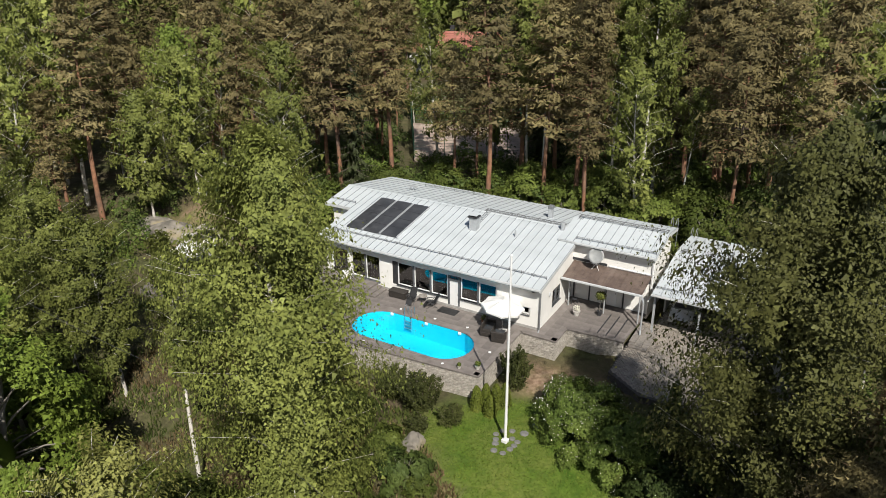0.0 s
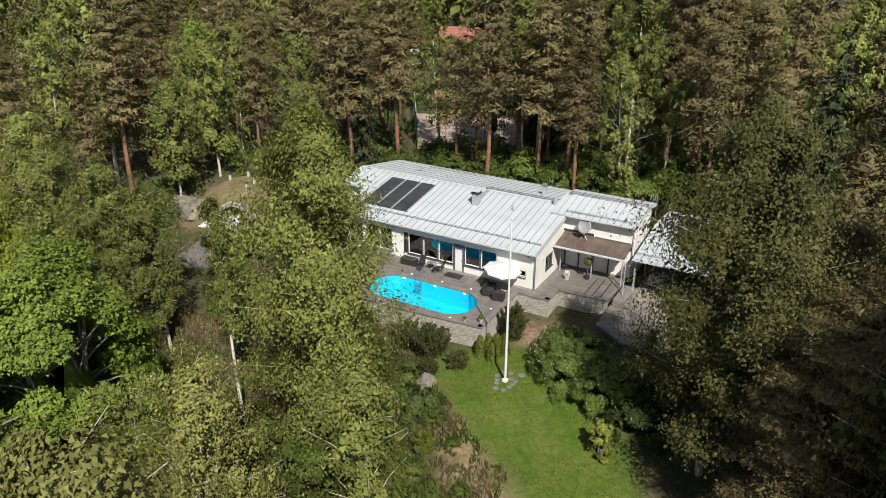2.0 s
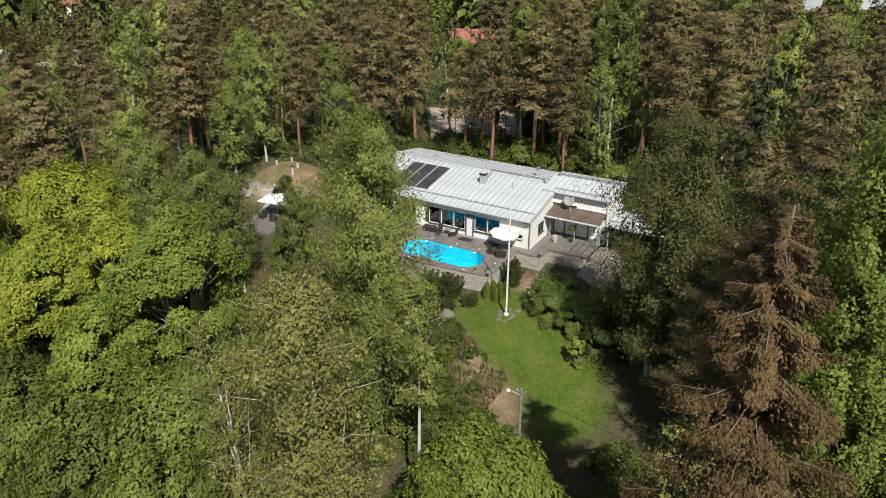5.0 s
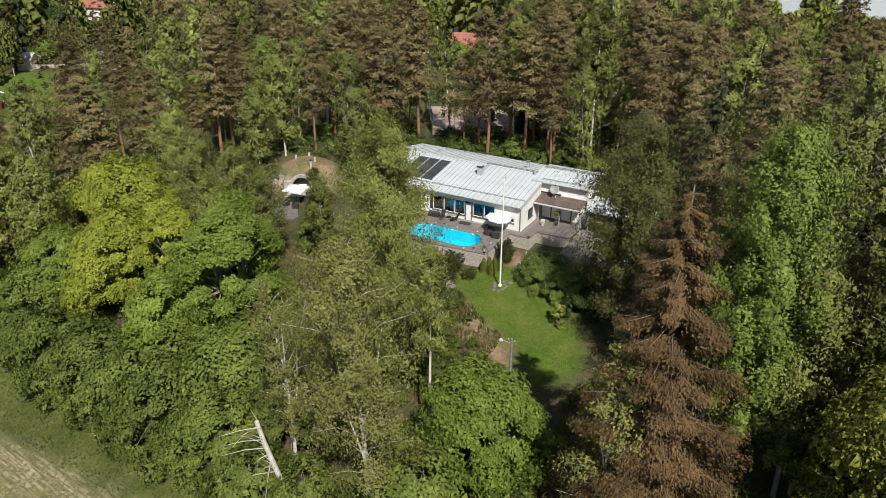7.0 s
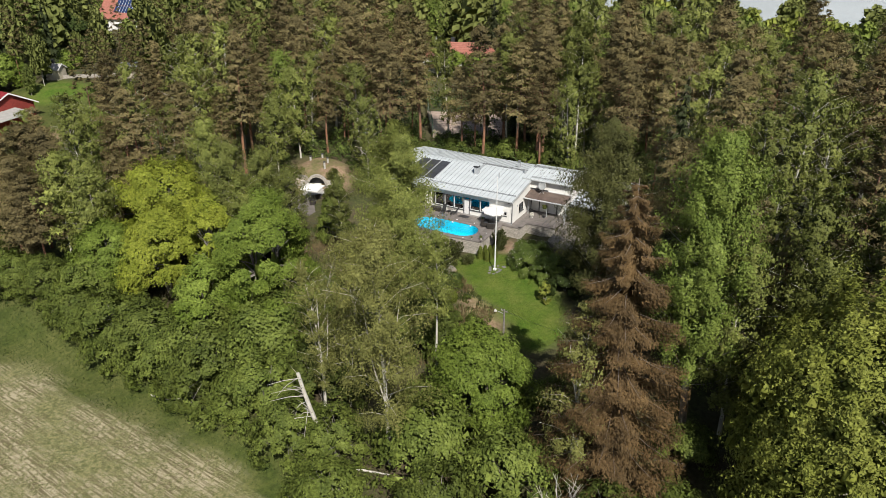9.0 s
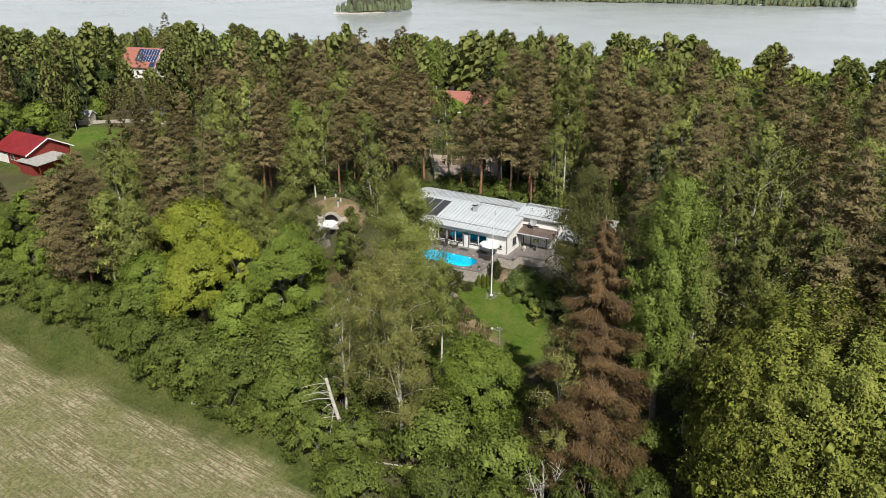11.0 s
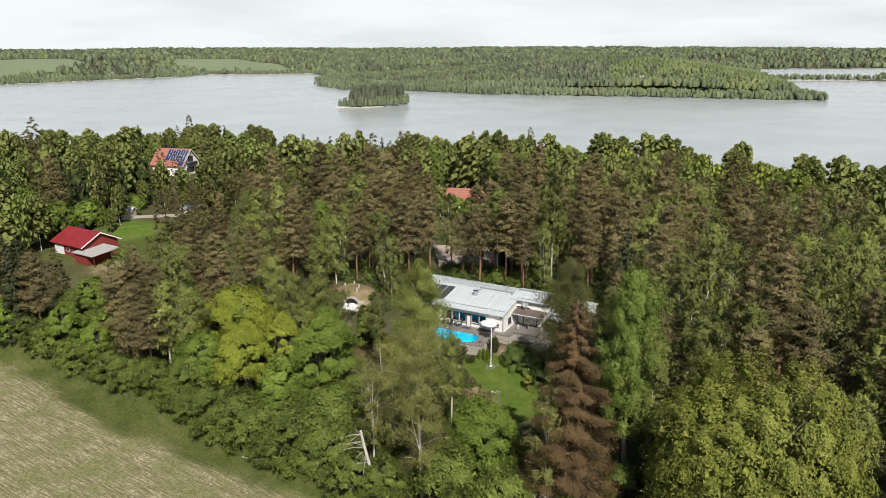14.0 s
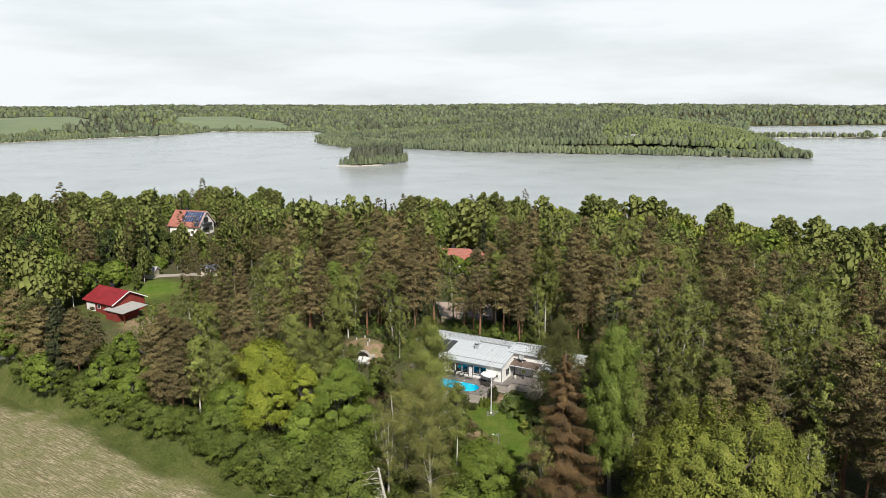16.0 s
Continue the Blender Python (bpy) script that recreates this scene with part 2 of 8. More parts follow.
    "far_lime": mat("far_broadleaf_wood", ((0.10, 0.128, 0.052), (0.165, 0.192, 0.08)), scale=0.02, rough=0.9, spec=0.1, by_island=0.2),
}


for far_leaf in ("leaf_pine", "leaf_birch", "leaf_dark_spruce", "leaf_maple", "leaf_aspen", "leaf_willow"):
    a, b = {"leaf_pine": ((0.105, 0.09, 0.038), (0.20, 0.168, 0.07)), "leaf_birch": ((0.175, 0.205, 0.055), (0.27, 0.30, 0.09)), "leaf_dark_spruce": ((0.04, 0.055, 0.022), (0.07, 0.088, 0.034)),
            "leaf_maple": ((0.16, 0.225, 0.042), (0.28, 0.35, 0.07)), "leaf_aspen": ((0.19, 0.245, 0.06), (0.30, 0.36, 0.095)), "leaf_willow": ((0.25, 0.30, 0.055), (0.37, 0.42, 0.085))}[far_leaf]
    M["far_" + far_leaf] = mat("far_" + far_leaf, tuple(tuple(0.72 * v for v in c) for c in (a, b)), scale=0.11, rough=0.7, spec=0.1, by_island=0.10, translucent=0.16, detail=3.0)


def glass_mat(name, tint, rough=0.03, alpha=0.25):
    m = bpy.data.materials.new(name)
    m.use_nodes = True
    n, l = m.node_tree.nodes, m.node_tree.links
    n.clear()
    out = n.new("ShaderNodeOutputMaterial")
    gl = n.new("ShaderNodeBsdfGlossy")
    gl.inputs["Roughness"].default_value = rough
    gl.inputs["Color"].default_value = (1, 1, 1, 1)
    tr = n.new("ShaderNodeBsdfTransparent")
    tr.inputs["Color"].default_value = (*tint, 1)
    fr = n.new("ShaderNodeFresnel")
    fr.inputs["IOR"].default_value = 2.5
    mx = n.new("ShaderNodeMixShader")
    l.new(fr.outputs[0], mx.inputs[0])
    l.new(tr.outputs[0], mx.inputs[1])
    l.new(gl.outputs[0], mx.inputs[2])
    l.new(mx.outputs[0], out.inputs[0])
    return m


M["glass"] = glass_mat("window_glass", (0.55, 0.58, 0.60))


def water_mat(name, base, rough, bump, scale, wave):
    m = mat(name, (base, tuple(c * 1.15 for c in base)), scale=0.02, rough=rough, spec=0.5)
    n, l = m.node_tree.nodes, m.node_tree.links
    b = n["Principled BSDF"]
    b.inputs["IOR"].default_value = 1.33
    co = n.new("ShaderNodeTexCoord")
    mp = n.new("ShaderNodeMapping")
    mp.inputs["Scale"].default_value = wave
    no = n.new("ShaderNodeTexNoise")
    no.inputs["Scale"].default_value, no.inputs["Detail"].default_value = scale, 4.0
    bp = n.new("ShaderNodeBump")
    bp.inputs["Distance"].default_value = bump
    l.new(co.outputs["Object"], mp.inputs["Vector"])
    l.new(mp.outputs[0], no.inputs["Vector"])
    l.new(no.outputs[0], bp.inputs["Height"])
    l.new(bp.outputs[0], b.inputs["Normal"])
    return m


# pale base colour: part of the sky's reflection is put into it
M["lake"] = water_mat("lake_water", (0.335, 0.36, 0.36), 0.2, 0.18, 0.35, (1, 1.6, 1))

# ---- helpers for meshes ----
def mesh_from(name, verts, faces, material=None, smooth=False):
    """A mesh from arrays of vertices and of faces with one corner count."""
    verts, faces = np.asarray(verts, np.float32), np.asarray(faces, np.int32)
    me = bpy.data.meshes.new(name)
    k = faces.shape[1]
    me.vertices.add(len(verts))
    me.vertices.foreach_set("co", verts.ravel())
    me.loops.add(faces.size)
    me.loops.foreach_set("vertex_index", faces.ravel())
    me.polygons.add(len(faces))
    me.polygons.foreach_set("loop_start", np.arange(0, faces.size, k, dtype=np.int32))
    if smooth:
        me.polygons.foreach_set("use_smooth", np.ones(len(faces), bool))
    me.update(calc_edges=True)
    if material:
        me.materials.append(material)
    return me


def inside(px, py, poly):
    """Which of the points lie in the polygon."""
    r = np.zeros(np.shape(px), bool)
    n = len(poly)
    for i in range(n):
        (x1, y1), (x2, y2) = poly[i], poly[(i + 1) % n]
        cross = ((y1 > py) != (y2 > py)) & (px < (x2 - x1) * (py - y1) / ((y2 - y1) or 1e-9) + x1)
        r ^= cross
    return r


def edge_distance(px, py, line, closed=True):
    """Distance of points from a polyline."""
    d = np.full(np.shape(px), 1e9)
    for i in range(len(line) if closed else len(line) - 1):
        (x1, y1), (x2, y2) = line[i], line[(i + 1) % len(line)]
        ex, ey = x2 - x1, y2 - y1
        s = np.clip(((px - x1) * ex + (py - y1) * ey) / (ex * ex + ey * ey + 1e-9), 0, 1)
        d = np.minimum(d, np.hypot(px - x1 - s * ex, py - y1 - s * ey))
    return d


def step01(x, a, b):
    s = np.clip((x - a) / (b - a), 0, 1)
    return s * s * (3 - 2 * s)


def waves(x, y, size, seed=0):
    """Soft irregular undulation between -1 and 1."""
    r = np.random.RandomState(seed)
    out = 0.0
    for k in range(6):
        a, p, f = r.uniform(0, 6.28), r.uniform(0, 6.28), (0.6 + 0.35 * k) * 6.28 / size
        out = out + np.sin((x * math.cos(a) + y * math.sin(a)) * f + p) / (1 + 0.5 * k)
    return out / 2.6


# ---- lie of the land ----
LAKE = -11.0
SHORE = [(-5000, -1500), (-600, -60), (-400, 10), (-294, 58), (-240, 114), (-203, 150), (-150, 140), (-119, 170), (-98, 194),
         (-59, 200), (-30, 198), (0, 212), (25, 197), (55, 209), (200, 270), (600, 450), (5000, 2500)]
FAR_SHORE = [(-4950, -2500), (-1600, -300), (-1300, 250), (-1169, 451), (-1174, 570), (-1176, 780), (-1252, 903), (-1067, 1052),
             (-900, 950), (-855, 838), (-740, 735), (-621, 672), (-560, 700), (-492, 706), (-424, 696), (-257, 754), (-118, 789),
             (-53, 810), (-70, 850), (-150, 1000), (-230, 1238), (-303, 1711), (-336, 1872), (-52, 2145), (500, 2600), (4950, 5200),
             (4950, 9000), (-9000, 9000), (-9000, -2500)]
SPIT = [(-250, 1215), (-11, 1372), (420, 1660), (410, 1700), (-20, 1412), (-250, 1265)]
ISLAND = [(-433, 436), (-418, 443), (-405, 472), (-400, 505), (-409, 513), (-426, 498), (-437, 462)]
CONTROL = [
    (-20, 8, -0.3), (0, 10, -0.3), (10, 8, -0.45), (-8, 16, -0.3), (14, 2, -0.9), (3, -1.5, -1.6), (4.5, 1.0, -1.5), (1.8, 0.5, -1.5), (-1, -8.5, -1.75), (3, -9, -1.8),
    (8, -6, -2.0), (8, -13, -3.0), (10, -20, -4.6), (14, -25, -5.6), (-8, -9, -2.0), (-14, -8, -1.2), (-8, -17, -4.0), (-14, -22, -5.2), (2, -32, -6.8),
    (-32, -26, -5.5), (-20, -36, -7.6), (20, -34, -6.8), (34, -22, -5.2), (46, -28, -6.4), (30, -8, -3.0), (24, 2, -1.4), (45, 5, -2.2),
    (-24, -6, -0.9), (-30, -14, -2.2), (-31, -5, -1.4), (-34, -2, -1.2), (-45, -8, -0.5), (-45, 8, 0.4), (-60, -12, -0.6), (-75, -22, -1.6), (-95, -20, 1.0), (-110, -14, 1.8),
    (-60, -36, -6.8), (-90, -34, -4.5), (-115, 8, 4.0), (-160, 57, 5.4), (-130, 90, 2.0), (-90, 60, 3.6), (-50, 62, 3.2), (-30, 38, -0.4), (-40, 110, -1.0),
    (0, 50, -0.6), (30, 50, -1.8), (60, 60, -3.5), (0, 110, -4.5), (50, 120, -6.0), (100, 30, -3.0), (150, 100, -5.5), (100, -40, -7.5), (-200, 0, 3.0), (-260, 20, 2.0),
    (-60, -50, -8.5), (-20, -50, -8.5), (0, -60, -8.6), (-120, -60, -8.0), (40, -60, -8.7), (60, -100, -9.0), (-60, -110, -9.0), (-150, -110, -8.8), (120, -110, -9.0)]


PAD = [(-22.5, -0.5), (-13.5, -1.2), (-0.3, 1.2), (-0.5, 3.2), (5.0, 4.0), (5.6, 17), (-23.5, 16)]
CELLAR_FRONT = [(-33.05, -4.95), (-30.35, -3.25), (-32.5, -0.65), (-34.7, -2.0)]
DRIVE = [(5.9, 1.2), (5.0, 6.6), (5.2, 14.8), (11.2, 15.4), (14.5, 8.5), (17.8, 4.5), (17.2, 0.6), (12.4, -1.6), (8.6, -2.0)]


def land_height(x, y):
    """Height of the ground at arrays of places."""
    x, y = np.asarray(x, float), np.asarray(y, float)
    num, den = np.zeros_like(x), np.zeros_like(x)
    for cx, cy, cz in CONTROL:
        w = 1.0 / ((x - cx) ** 2 + (y - cy) ** 2 + 20.0) ** 2
        num += w * cz
        den += w
    h = num / den + 0.18 * waves(x, y, 14, 3) * step01(np.hypot(x + 5, y - 5), 20, 45)
    # cellar mound west of the house
    m = np.hypot((x + 35.5) / 6.8, (y - 2.4) / 6.0)
    h = h + 2.2 * (1 - step01(m, 0.30, 1.0))
    for line, level, soft in ((PAD, -0.35, 1.0), (DRIVE, -0.85, 1.5), (CELLAR_FRONT, -1.42, 0.5)):
        pad = 1 - step01(np.where(inside(x, y, line), 0.0, edge_distance(x, y, line)), 0.0, soft)
        h = h * (1 - pad) + level * pad
    # flat field
    f = step01(-y, 42, 47) * step01(20 - x, 0, 20)
    h = h * (1 - f) + -8.5 * f
    near = y < np.interp(x, [p[0] for p in SHORE], [p[1] for p in SHORE])
    d = edge_distance(x, y, SHORE, closed=False)
    far_away = step01(np.hypot(x, y), 350, 700)
    h = h * (1 - far_away) + -4.0 * far_away
    near_h = LAKE + 0.5 + (h - LAKE - 0.5) * step01(d, 0, 45)
    far = inside(x, y, FAR_SHORE)
    df = edge_distance(x, y, FAR_SHORE)
    dist = np.hypot(x - 64, y + 115)
    far_h = LAKE + 0.4 + np.minimum(np.maximum(df - 28, 0), 280) * 0.075 * (0.8 + 0.5 * waves(x, y, 900, 5)) + 9 * step01(dist, 1300, 5200) + 26 * np.exp(-((x + 330) / 260) ** 2 - ((y - 960) / 190) ** 2) + 5 * waves(x, y, 1500, 8) * step01(df, 100, 700)
    small = inside(x, y, SPIT) | inside(x, y, ISLAND)
    out = np.where(near, near_h, LAKE - 2.0)
    out = np.where(far & (df > 24), np.maximum(far_h, LAKE + 0.3), out)
    return np.where(small, LAKE + 1.2, out)


def land(x, y):
    return float(land_height(np.array([x]), np.array([y]))[0])


# ---- ground: one sheet to the horizon ----
FIELD = [(-400, -60), (-92, -50.5), (-75, -46.5), (-52, -49.0), (-36, -48.3), (-25, -47.8), (-15, -47.3), (-5, -46.2), (5, -46.0), (15, -48.5), (30, -54), (70, -60), (400, -110), (400, -400), (-400, -400)]
LAWN = [(-2.5, -9), (1.4, -5.0), (3, -4.4), (6.5, -5.6), (9, -6.5), (13.5, -11), (15.5, -15), (14, -19), (11, -20), (9.4, -16), (4.8, -14.6), (0.9, -12.6), (-2.5, -11)]


def grid_steps(lo, hi, step, far):
    a = list(np.arange(lo, hi + 0.01, step))
    s, v = step, hi
    while v < far:
        s *= 1.075
        v += s
        a.append(v)
    s, v = step, lo
    while v > -far:
        s *= 1.075
        v -= s
        a.insert(0, v)
    return np.array(a)


gx, gy = np.meshgrid(grid_steps(-110, 62, 1.4, 4950), grid_steps(-70, 48, 1.4, 4950))
gz = land_height(gx, gy)
ny, nx = gx.shape
idx = np.arange(nx * ny).reshape(ny, nx)
quads = np.stack([idx[:-1, :-1], idx[:-1, 1:], idx[1:, 1:], idx[1:, :-1]], -1).reshape(-1, 4)
ground_me = mesh_from("ground", np.stack([gx, gy, gz], -1).reshape(-1, 3), quads, smooth=True)
wob = 1.2 * waves(gx, gy, 9, 21)
lawn_m = step01(np.where(inside(gx, gy, LAWN), 1, -1) * edge_distance(gx, gy, LAWN) + 0.5 * wob, -0.8, 0.8)
field_m = step01(np.where(inside(gx, gy, FIELD), 1, -1) * edge_distance(gx, gy, FIELD) + 1.3 * wob + 0.8 * waves(gx, gy, 4.5, 22), -1.2, 1.4)
lawn_m = np.maximum(lawn_m, 1 - step01(np.hypot((gx + 109) / 9, (gy - 1) / 7.5) + 0.2 * waves(gx, gy, 6, 35), 0.6, 1.0))
verge_m = np.maximum(step01(-gy, 39.5, 42.5) * step01(12 - gx, 0, 8), (1 - step01(np.hypot((gx + 106) / 25, (gy + 8) / 19) + 0.25 * waves(gx, gy, 14, 33), 0.55, 1.0)))
bare_m = np.maximum.reduce([(0.85 + 0.3 * waves(gx, gy, 5, 36)) * (1 - step01(np.hypot((gx + 90.5) / 7.0, (gy + 15.5) / 6.5) + 0.2 * waves(gx, gy, 5, 37), 0.6, 1.0)), (0.75 + 0.45 * waves(gx, gy, 2.6, 9)) * (1 - step01(np.hypot((gx - 5.3 + 1.15 * (gy + 16)) / 3.3, (gy + 15.6) / 5.8), 0.4, 1.1)), (0.8 + 0.35 * waves(gx, gy, 3.5, 14)) * (1 - step01(np.hypot((gx + 35.5) / 8.0, (gy - 1.0) / 7.5), 0.55, 1.05)),
                            1 - step01(np.hypot((gx - 3.2) / 3.6, (gy + 2.6) / 2.9), 0.5, 1.1), 1 - step01(np.hypot((gx + 1.5) / 1.6, (gy + 10.5) / 1.5), 0.3, 1.1)])
attr = ground_me.color_attributes.new("cover", "FLOAT_COLOR", "POINT")
attr.data.foreach_set("color", np.stack([lawn_m, field_m, bare_m, np.clip(verge_m, 0, 1)], -1).astype(np.float32).ravel())


def ground_mat():
    m = bpy.data.materials.new("ground_cover")
    m.use_nodes = True
    n, l = m.node_tree.nodes, m.node_tree.links
    b = n["Principled BSDF"]
    b.inputs["Roughness"].default_value = 0.95
    b.inputs["Specular IOR Level"].default_value = 0.15
    co = n.new("ShaderNodeTexCoord")
    at = n.new("ShaderNodeAttribute")
    at.attribute_name = "cover"
    sep = n.new("ShaderNodeSeparateColor")
    l.new(at.outputs["Color"], sep.inputs[0])

    def two(a, c, scale, lo=0.35, hi=0.65, detail=7.0, vec=None):
        no = n.new("ShaderNodeTexNoise")
        no.inputs["Scale"].default_value, no.inputs["Detail"].default_value = scale, detail
        l.new(vec or co.outputs["Object"], no.inputs["Vector"])
        r = n.new("ShaderNodeValToRGB")
        r.color_ramp.elements[0].position, r.color_ramp.elements[1].position = lo, hi
        r.color_ramp.elements[0].color, r.color_ramp.elements[1].color = (*a, 1), (*c, 1)
        l.new(no.outputs[0], r.inputs[0])
        return r.outputs[0]

    def mix(fac, a, c):
        x = n.new("ShaderNodeMixRGB")
        l.new(fac, x.inputs[0])
        l.new(a, x.inputs[1])
        l.new(c, x.inputs[2])
        return x.outputs[0]

    forest = mix(two((0, 0, 0), (1, 1, 1), 0.22), two((0.035, 0.042, 0.016), (0.075, 0.085, 0.03), 2.5), two((0.06, 0.048, 0.028), (0.10, 0.08, 0.05), 2.0))
    verge = mix(two((0, 0, 0), (1, 1, 1), 0.3), two((0.032, 0.048, 0.01), (0.066, 0.082, 0.018), 1.8), two((0.055, 0.066, 0.018), (0.105, 0.112, 0.034), 2.6))
    lawn = mix(two((0, 0, 0), (1, 1, 1), 0.35), two((0.04, 0.082, 0.009), (0.078, 0.13, 0.016), 2.2, 0.35, 0.65), two((0.075, 0.105, 0.018), (0.125, 0.145, 0.034), 3.0))
    mp = n.new("ShaderNodeMapping")
    mp.inputs["Rotation"].default_value = (0, 0, radians(2))
    mp.inputs["Scale"].default_value = (0.07, 1.0, 1.0)
    l.new(co.outputs["Object"], mp.inputs["Vector"])
    rows = mix(two((0, 0, 0), (0.85, 0.85, 0.85), 2.2, 0.44, 0.56), two((0.115, 0.098, 0.052), (0.32, 0.28, 0.185), 4.5, 0.42, 0.58, vec=mp.outputs[0]), two((0.085, 0.085, 0.034), (0.215, 0.2, 0.105), 5.0, 0.4, 0.6))
    field = mix(two((0, 0, 0), (0.9, 0.9, 0.9), 0.22, 0.42, 0.66), rows, two((0.085, 0.098, 0.034), (0.21, 0.195, 0.09), 3.0, 0.36, 0.66))
    bare = mix(two((0, 0, 0), (1, 1, 1), 0.5), two((0.19, 0.12, 0.08), (0.34, 0.235, 0.17), 3.5), two((0.11, 0.115, 0.04), (0.18, 0.16, 0.07), 3.0))
    c = mix(at.outputs["Alpha"], forest, verge)
    c = mix(sep.outputs[2], c, bare)
    c = mix(sep.outputs[0], c, lawn)
    c = mix(sep.outputs[1], c, field)
    l.new(c, b.inputs["Base Color"])
    no = n.new("ShaderNodeTexNoise")
    no.inputs["Scale"].default_value, no.inputs["Detail"].default_value = 5.0, 6.0
    l.new(co.outputs["Object"], no.inputs["Vector"])
    bp = n.new("ShaderNodeBump")
    bp.inputs["Distance"].default_value = 0.12
    l.new(no.outputs[0], bp.inputs["Height"])
    l.new(bp.outputs[0], b.inputs["Normal"])
    return m


ground_me.materials.append(ground_mat())
tagged(new("ground", ground_me), "rolling ground with forest floor, mown lawn and dry field", "ground", kind="structure")

tagged(new("water", mesh_from("water", [(-4950, -2600, LAKE), (4950, -2600, LAKE), (4950, 5400, LAKE), (-4950, 5400, LAKE)], [(0, 1, 2, 3)], M["lake"])),
               "calm pale grey lake with faint ripples", "lake", kind="structure")

import itertools

# ---- trees ----
def rotated_cards(centres, size, rng, lean=None, slim=1.0, quad=False, along=None):
    """Small leaf cards of random turn round centres; lean pulls their faces towards a direction, along their length."""
    n = len(centres)
    u = rng.normal(size=(n, 3))
    if along is not None:
        u = u * 0.7 + along * 1.3
    nrm = rng.normal(size=(n, 3))
    if lean is not None:
        nrm = nrm * 0.55 + lean
    nrm /= np.linalg.norm(nrm, axis=1)[:, None] + 1e-9
    u -= nrm * (u * nrm).sum(1)[:, None]
    u /= np.linalg.norm(u, axis=1)[:, None] + 1e-9
    v = np.cross(nrm, u)
    s = (size * rng.uniform(0.6, 1.35, n))[:, None]
    if quad:
        p = np.stack([centres + u * s, centres + v * s * 0.55 * slim, centres - u * s * 0.8, centres - v * s * 0.55 * slim], 1)
        return p.reshape(-1, 3), np.arange(4 * n).reshape(-1, 4)
    p = np.stack([centres + u * s, centres - u * s * 0.5 + v * s * 0.7 * slim, centres - u * s * 0.5 - v * s * 0.7 * slim], 1)
    return p.reshape(-1, 3), np.arange(3 * n).reshape(-1, 3)


def tube(path, radii, sides=6):
    """A tapered tube along points: vertices and quads."""
    path = np.asarray(path, float)
    vs, fs = [], []
    for i, (p, r) in enumerate(zip(path, radii)):
        d = path[min(i + 1, len(path) - 1)] - path[max(i - 1, 0)]
        d = d / (np.linalg.norm(d) + 1e-9)
        a = np.cross(d, (0.31, 0.87, 0.39))
        a /= np.linalg.norm(a) + 1e-9
        b = np.cross(d, a)
        for k in range(sides):
            t = 2 * math.pi * k / sides
            vs.append(p + r * (a * math.cos(t) + b * math.sin(t)))
    for i in range(len(path) - 1):
        for k in range(sides):
            j = (k + 1) % sides
            fs.append((i * sides + k, i * sides + j, (i + 1) * sides + j, (i + 1) * sides + k))
    return np.array(vs), np.array(fs, int)


def joined(pieces):
    vs, fs, o = [], [], 0
    for v, f in pieces:
        vs.append(v)
        fs.append(np.asarray(f) + o)
        o += len(v)
    return np.concatenate(vs), np.concatenate(fs)


ICO_V = np.array([(0, a, b * 1.618) for a in (-1, 1) for b in (-1, 1)] + [(a, b * 1.618, 0) for a in (-1, 1) for b in (-1, 1)] + [(b * 1.618, 0, a) for a in (-1, 1) for b in (-1, 1)]) / 1.9
ICO_F = np.array([(i, j, k) for i, j, k in itertools.combinations(range(12), 3)
                  if all(abs(np.linalg.norm(ICO_V[p] - ICO_V[q]) - 2 / 1.9) < 0.02 for p, q in ((i, j), (j, k), (i, k)))])


def clump(centre, size, rng):
    """The dense inside of a leafy clump: a small crumpled lump."""
    return ICO_V * rng.uniform(0.75, 1.2, (12, 1)) * size + centre, ICO_F


def trunk_line(h, rng, bend=0.03, n=9):
    z = np.linspace(0, 1, n)
    a, b = rng.uniform(0, 6.28, 2)
    k = bend * h * z * (0.4 + z)
    return np.stack([k * math.cos(a) + 0.012 * h * np.sin(5 * z + b), k * math.sin(a) + 0.012 * h * np.cos(4 * z + b) * z, z * h], 1)


def on_line(line, s):
    t = np.linspace(0, 1, len(line))
    return np.array([np.interp(s, t, line[:, k]) for k in range(3)])


def crown_width(kind, q):
    """Share of the crown's full radius at the share q of its height."""
    if kind == "pine":
        return (0.62 + 0.38 * min(1.0, q / 0.2)) * (1 - q) ** 0.48 * 0.92 + 0.10
    if kind == "aspen_tall":
        return min(1.0, (q + 0.12) ** 0.4 * (1 - q) ** 0.5 / 0.60) + 0.05
    if kind == "weeping_birch":
        return min(1.0, (q + 0.06) ** 0.42 * (1 - q) ** 0.85 / 0.46) + 0.05
    if kind == "high_birch":
        return math.sin(math.pi * (0.2 + 0.74 * q)) ** 0.8
    return min(1.0, (q + 0.06) ** 0.42 * (1 - q) ** 0.55 / 0.54) + 0.08


def tuft(rng, c, size, m):
    """Places of m leaves in a loose ball round c, and their directions from its middle."""
    d = rng.normal(size=(m, 3))
    d /= np.linalg.norm(d, axis=1)[:, None]
    d *= (rng.uniform(0.3, 1, m) ** 0.45)[:, None]
    return c + d * size, d


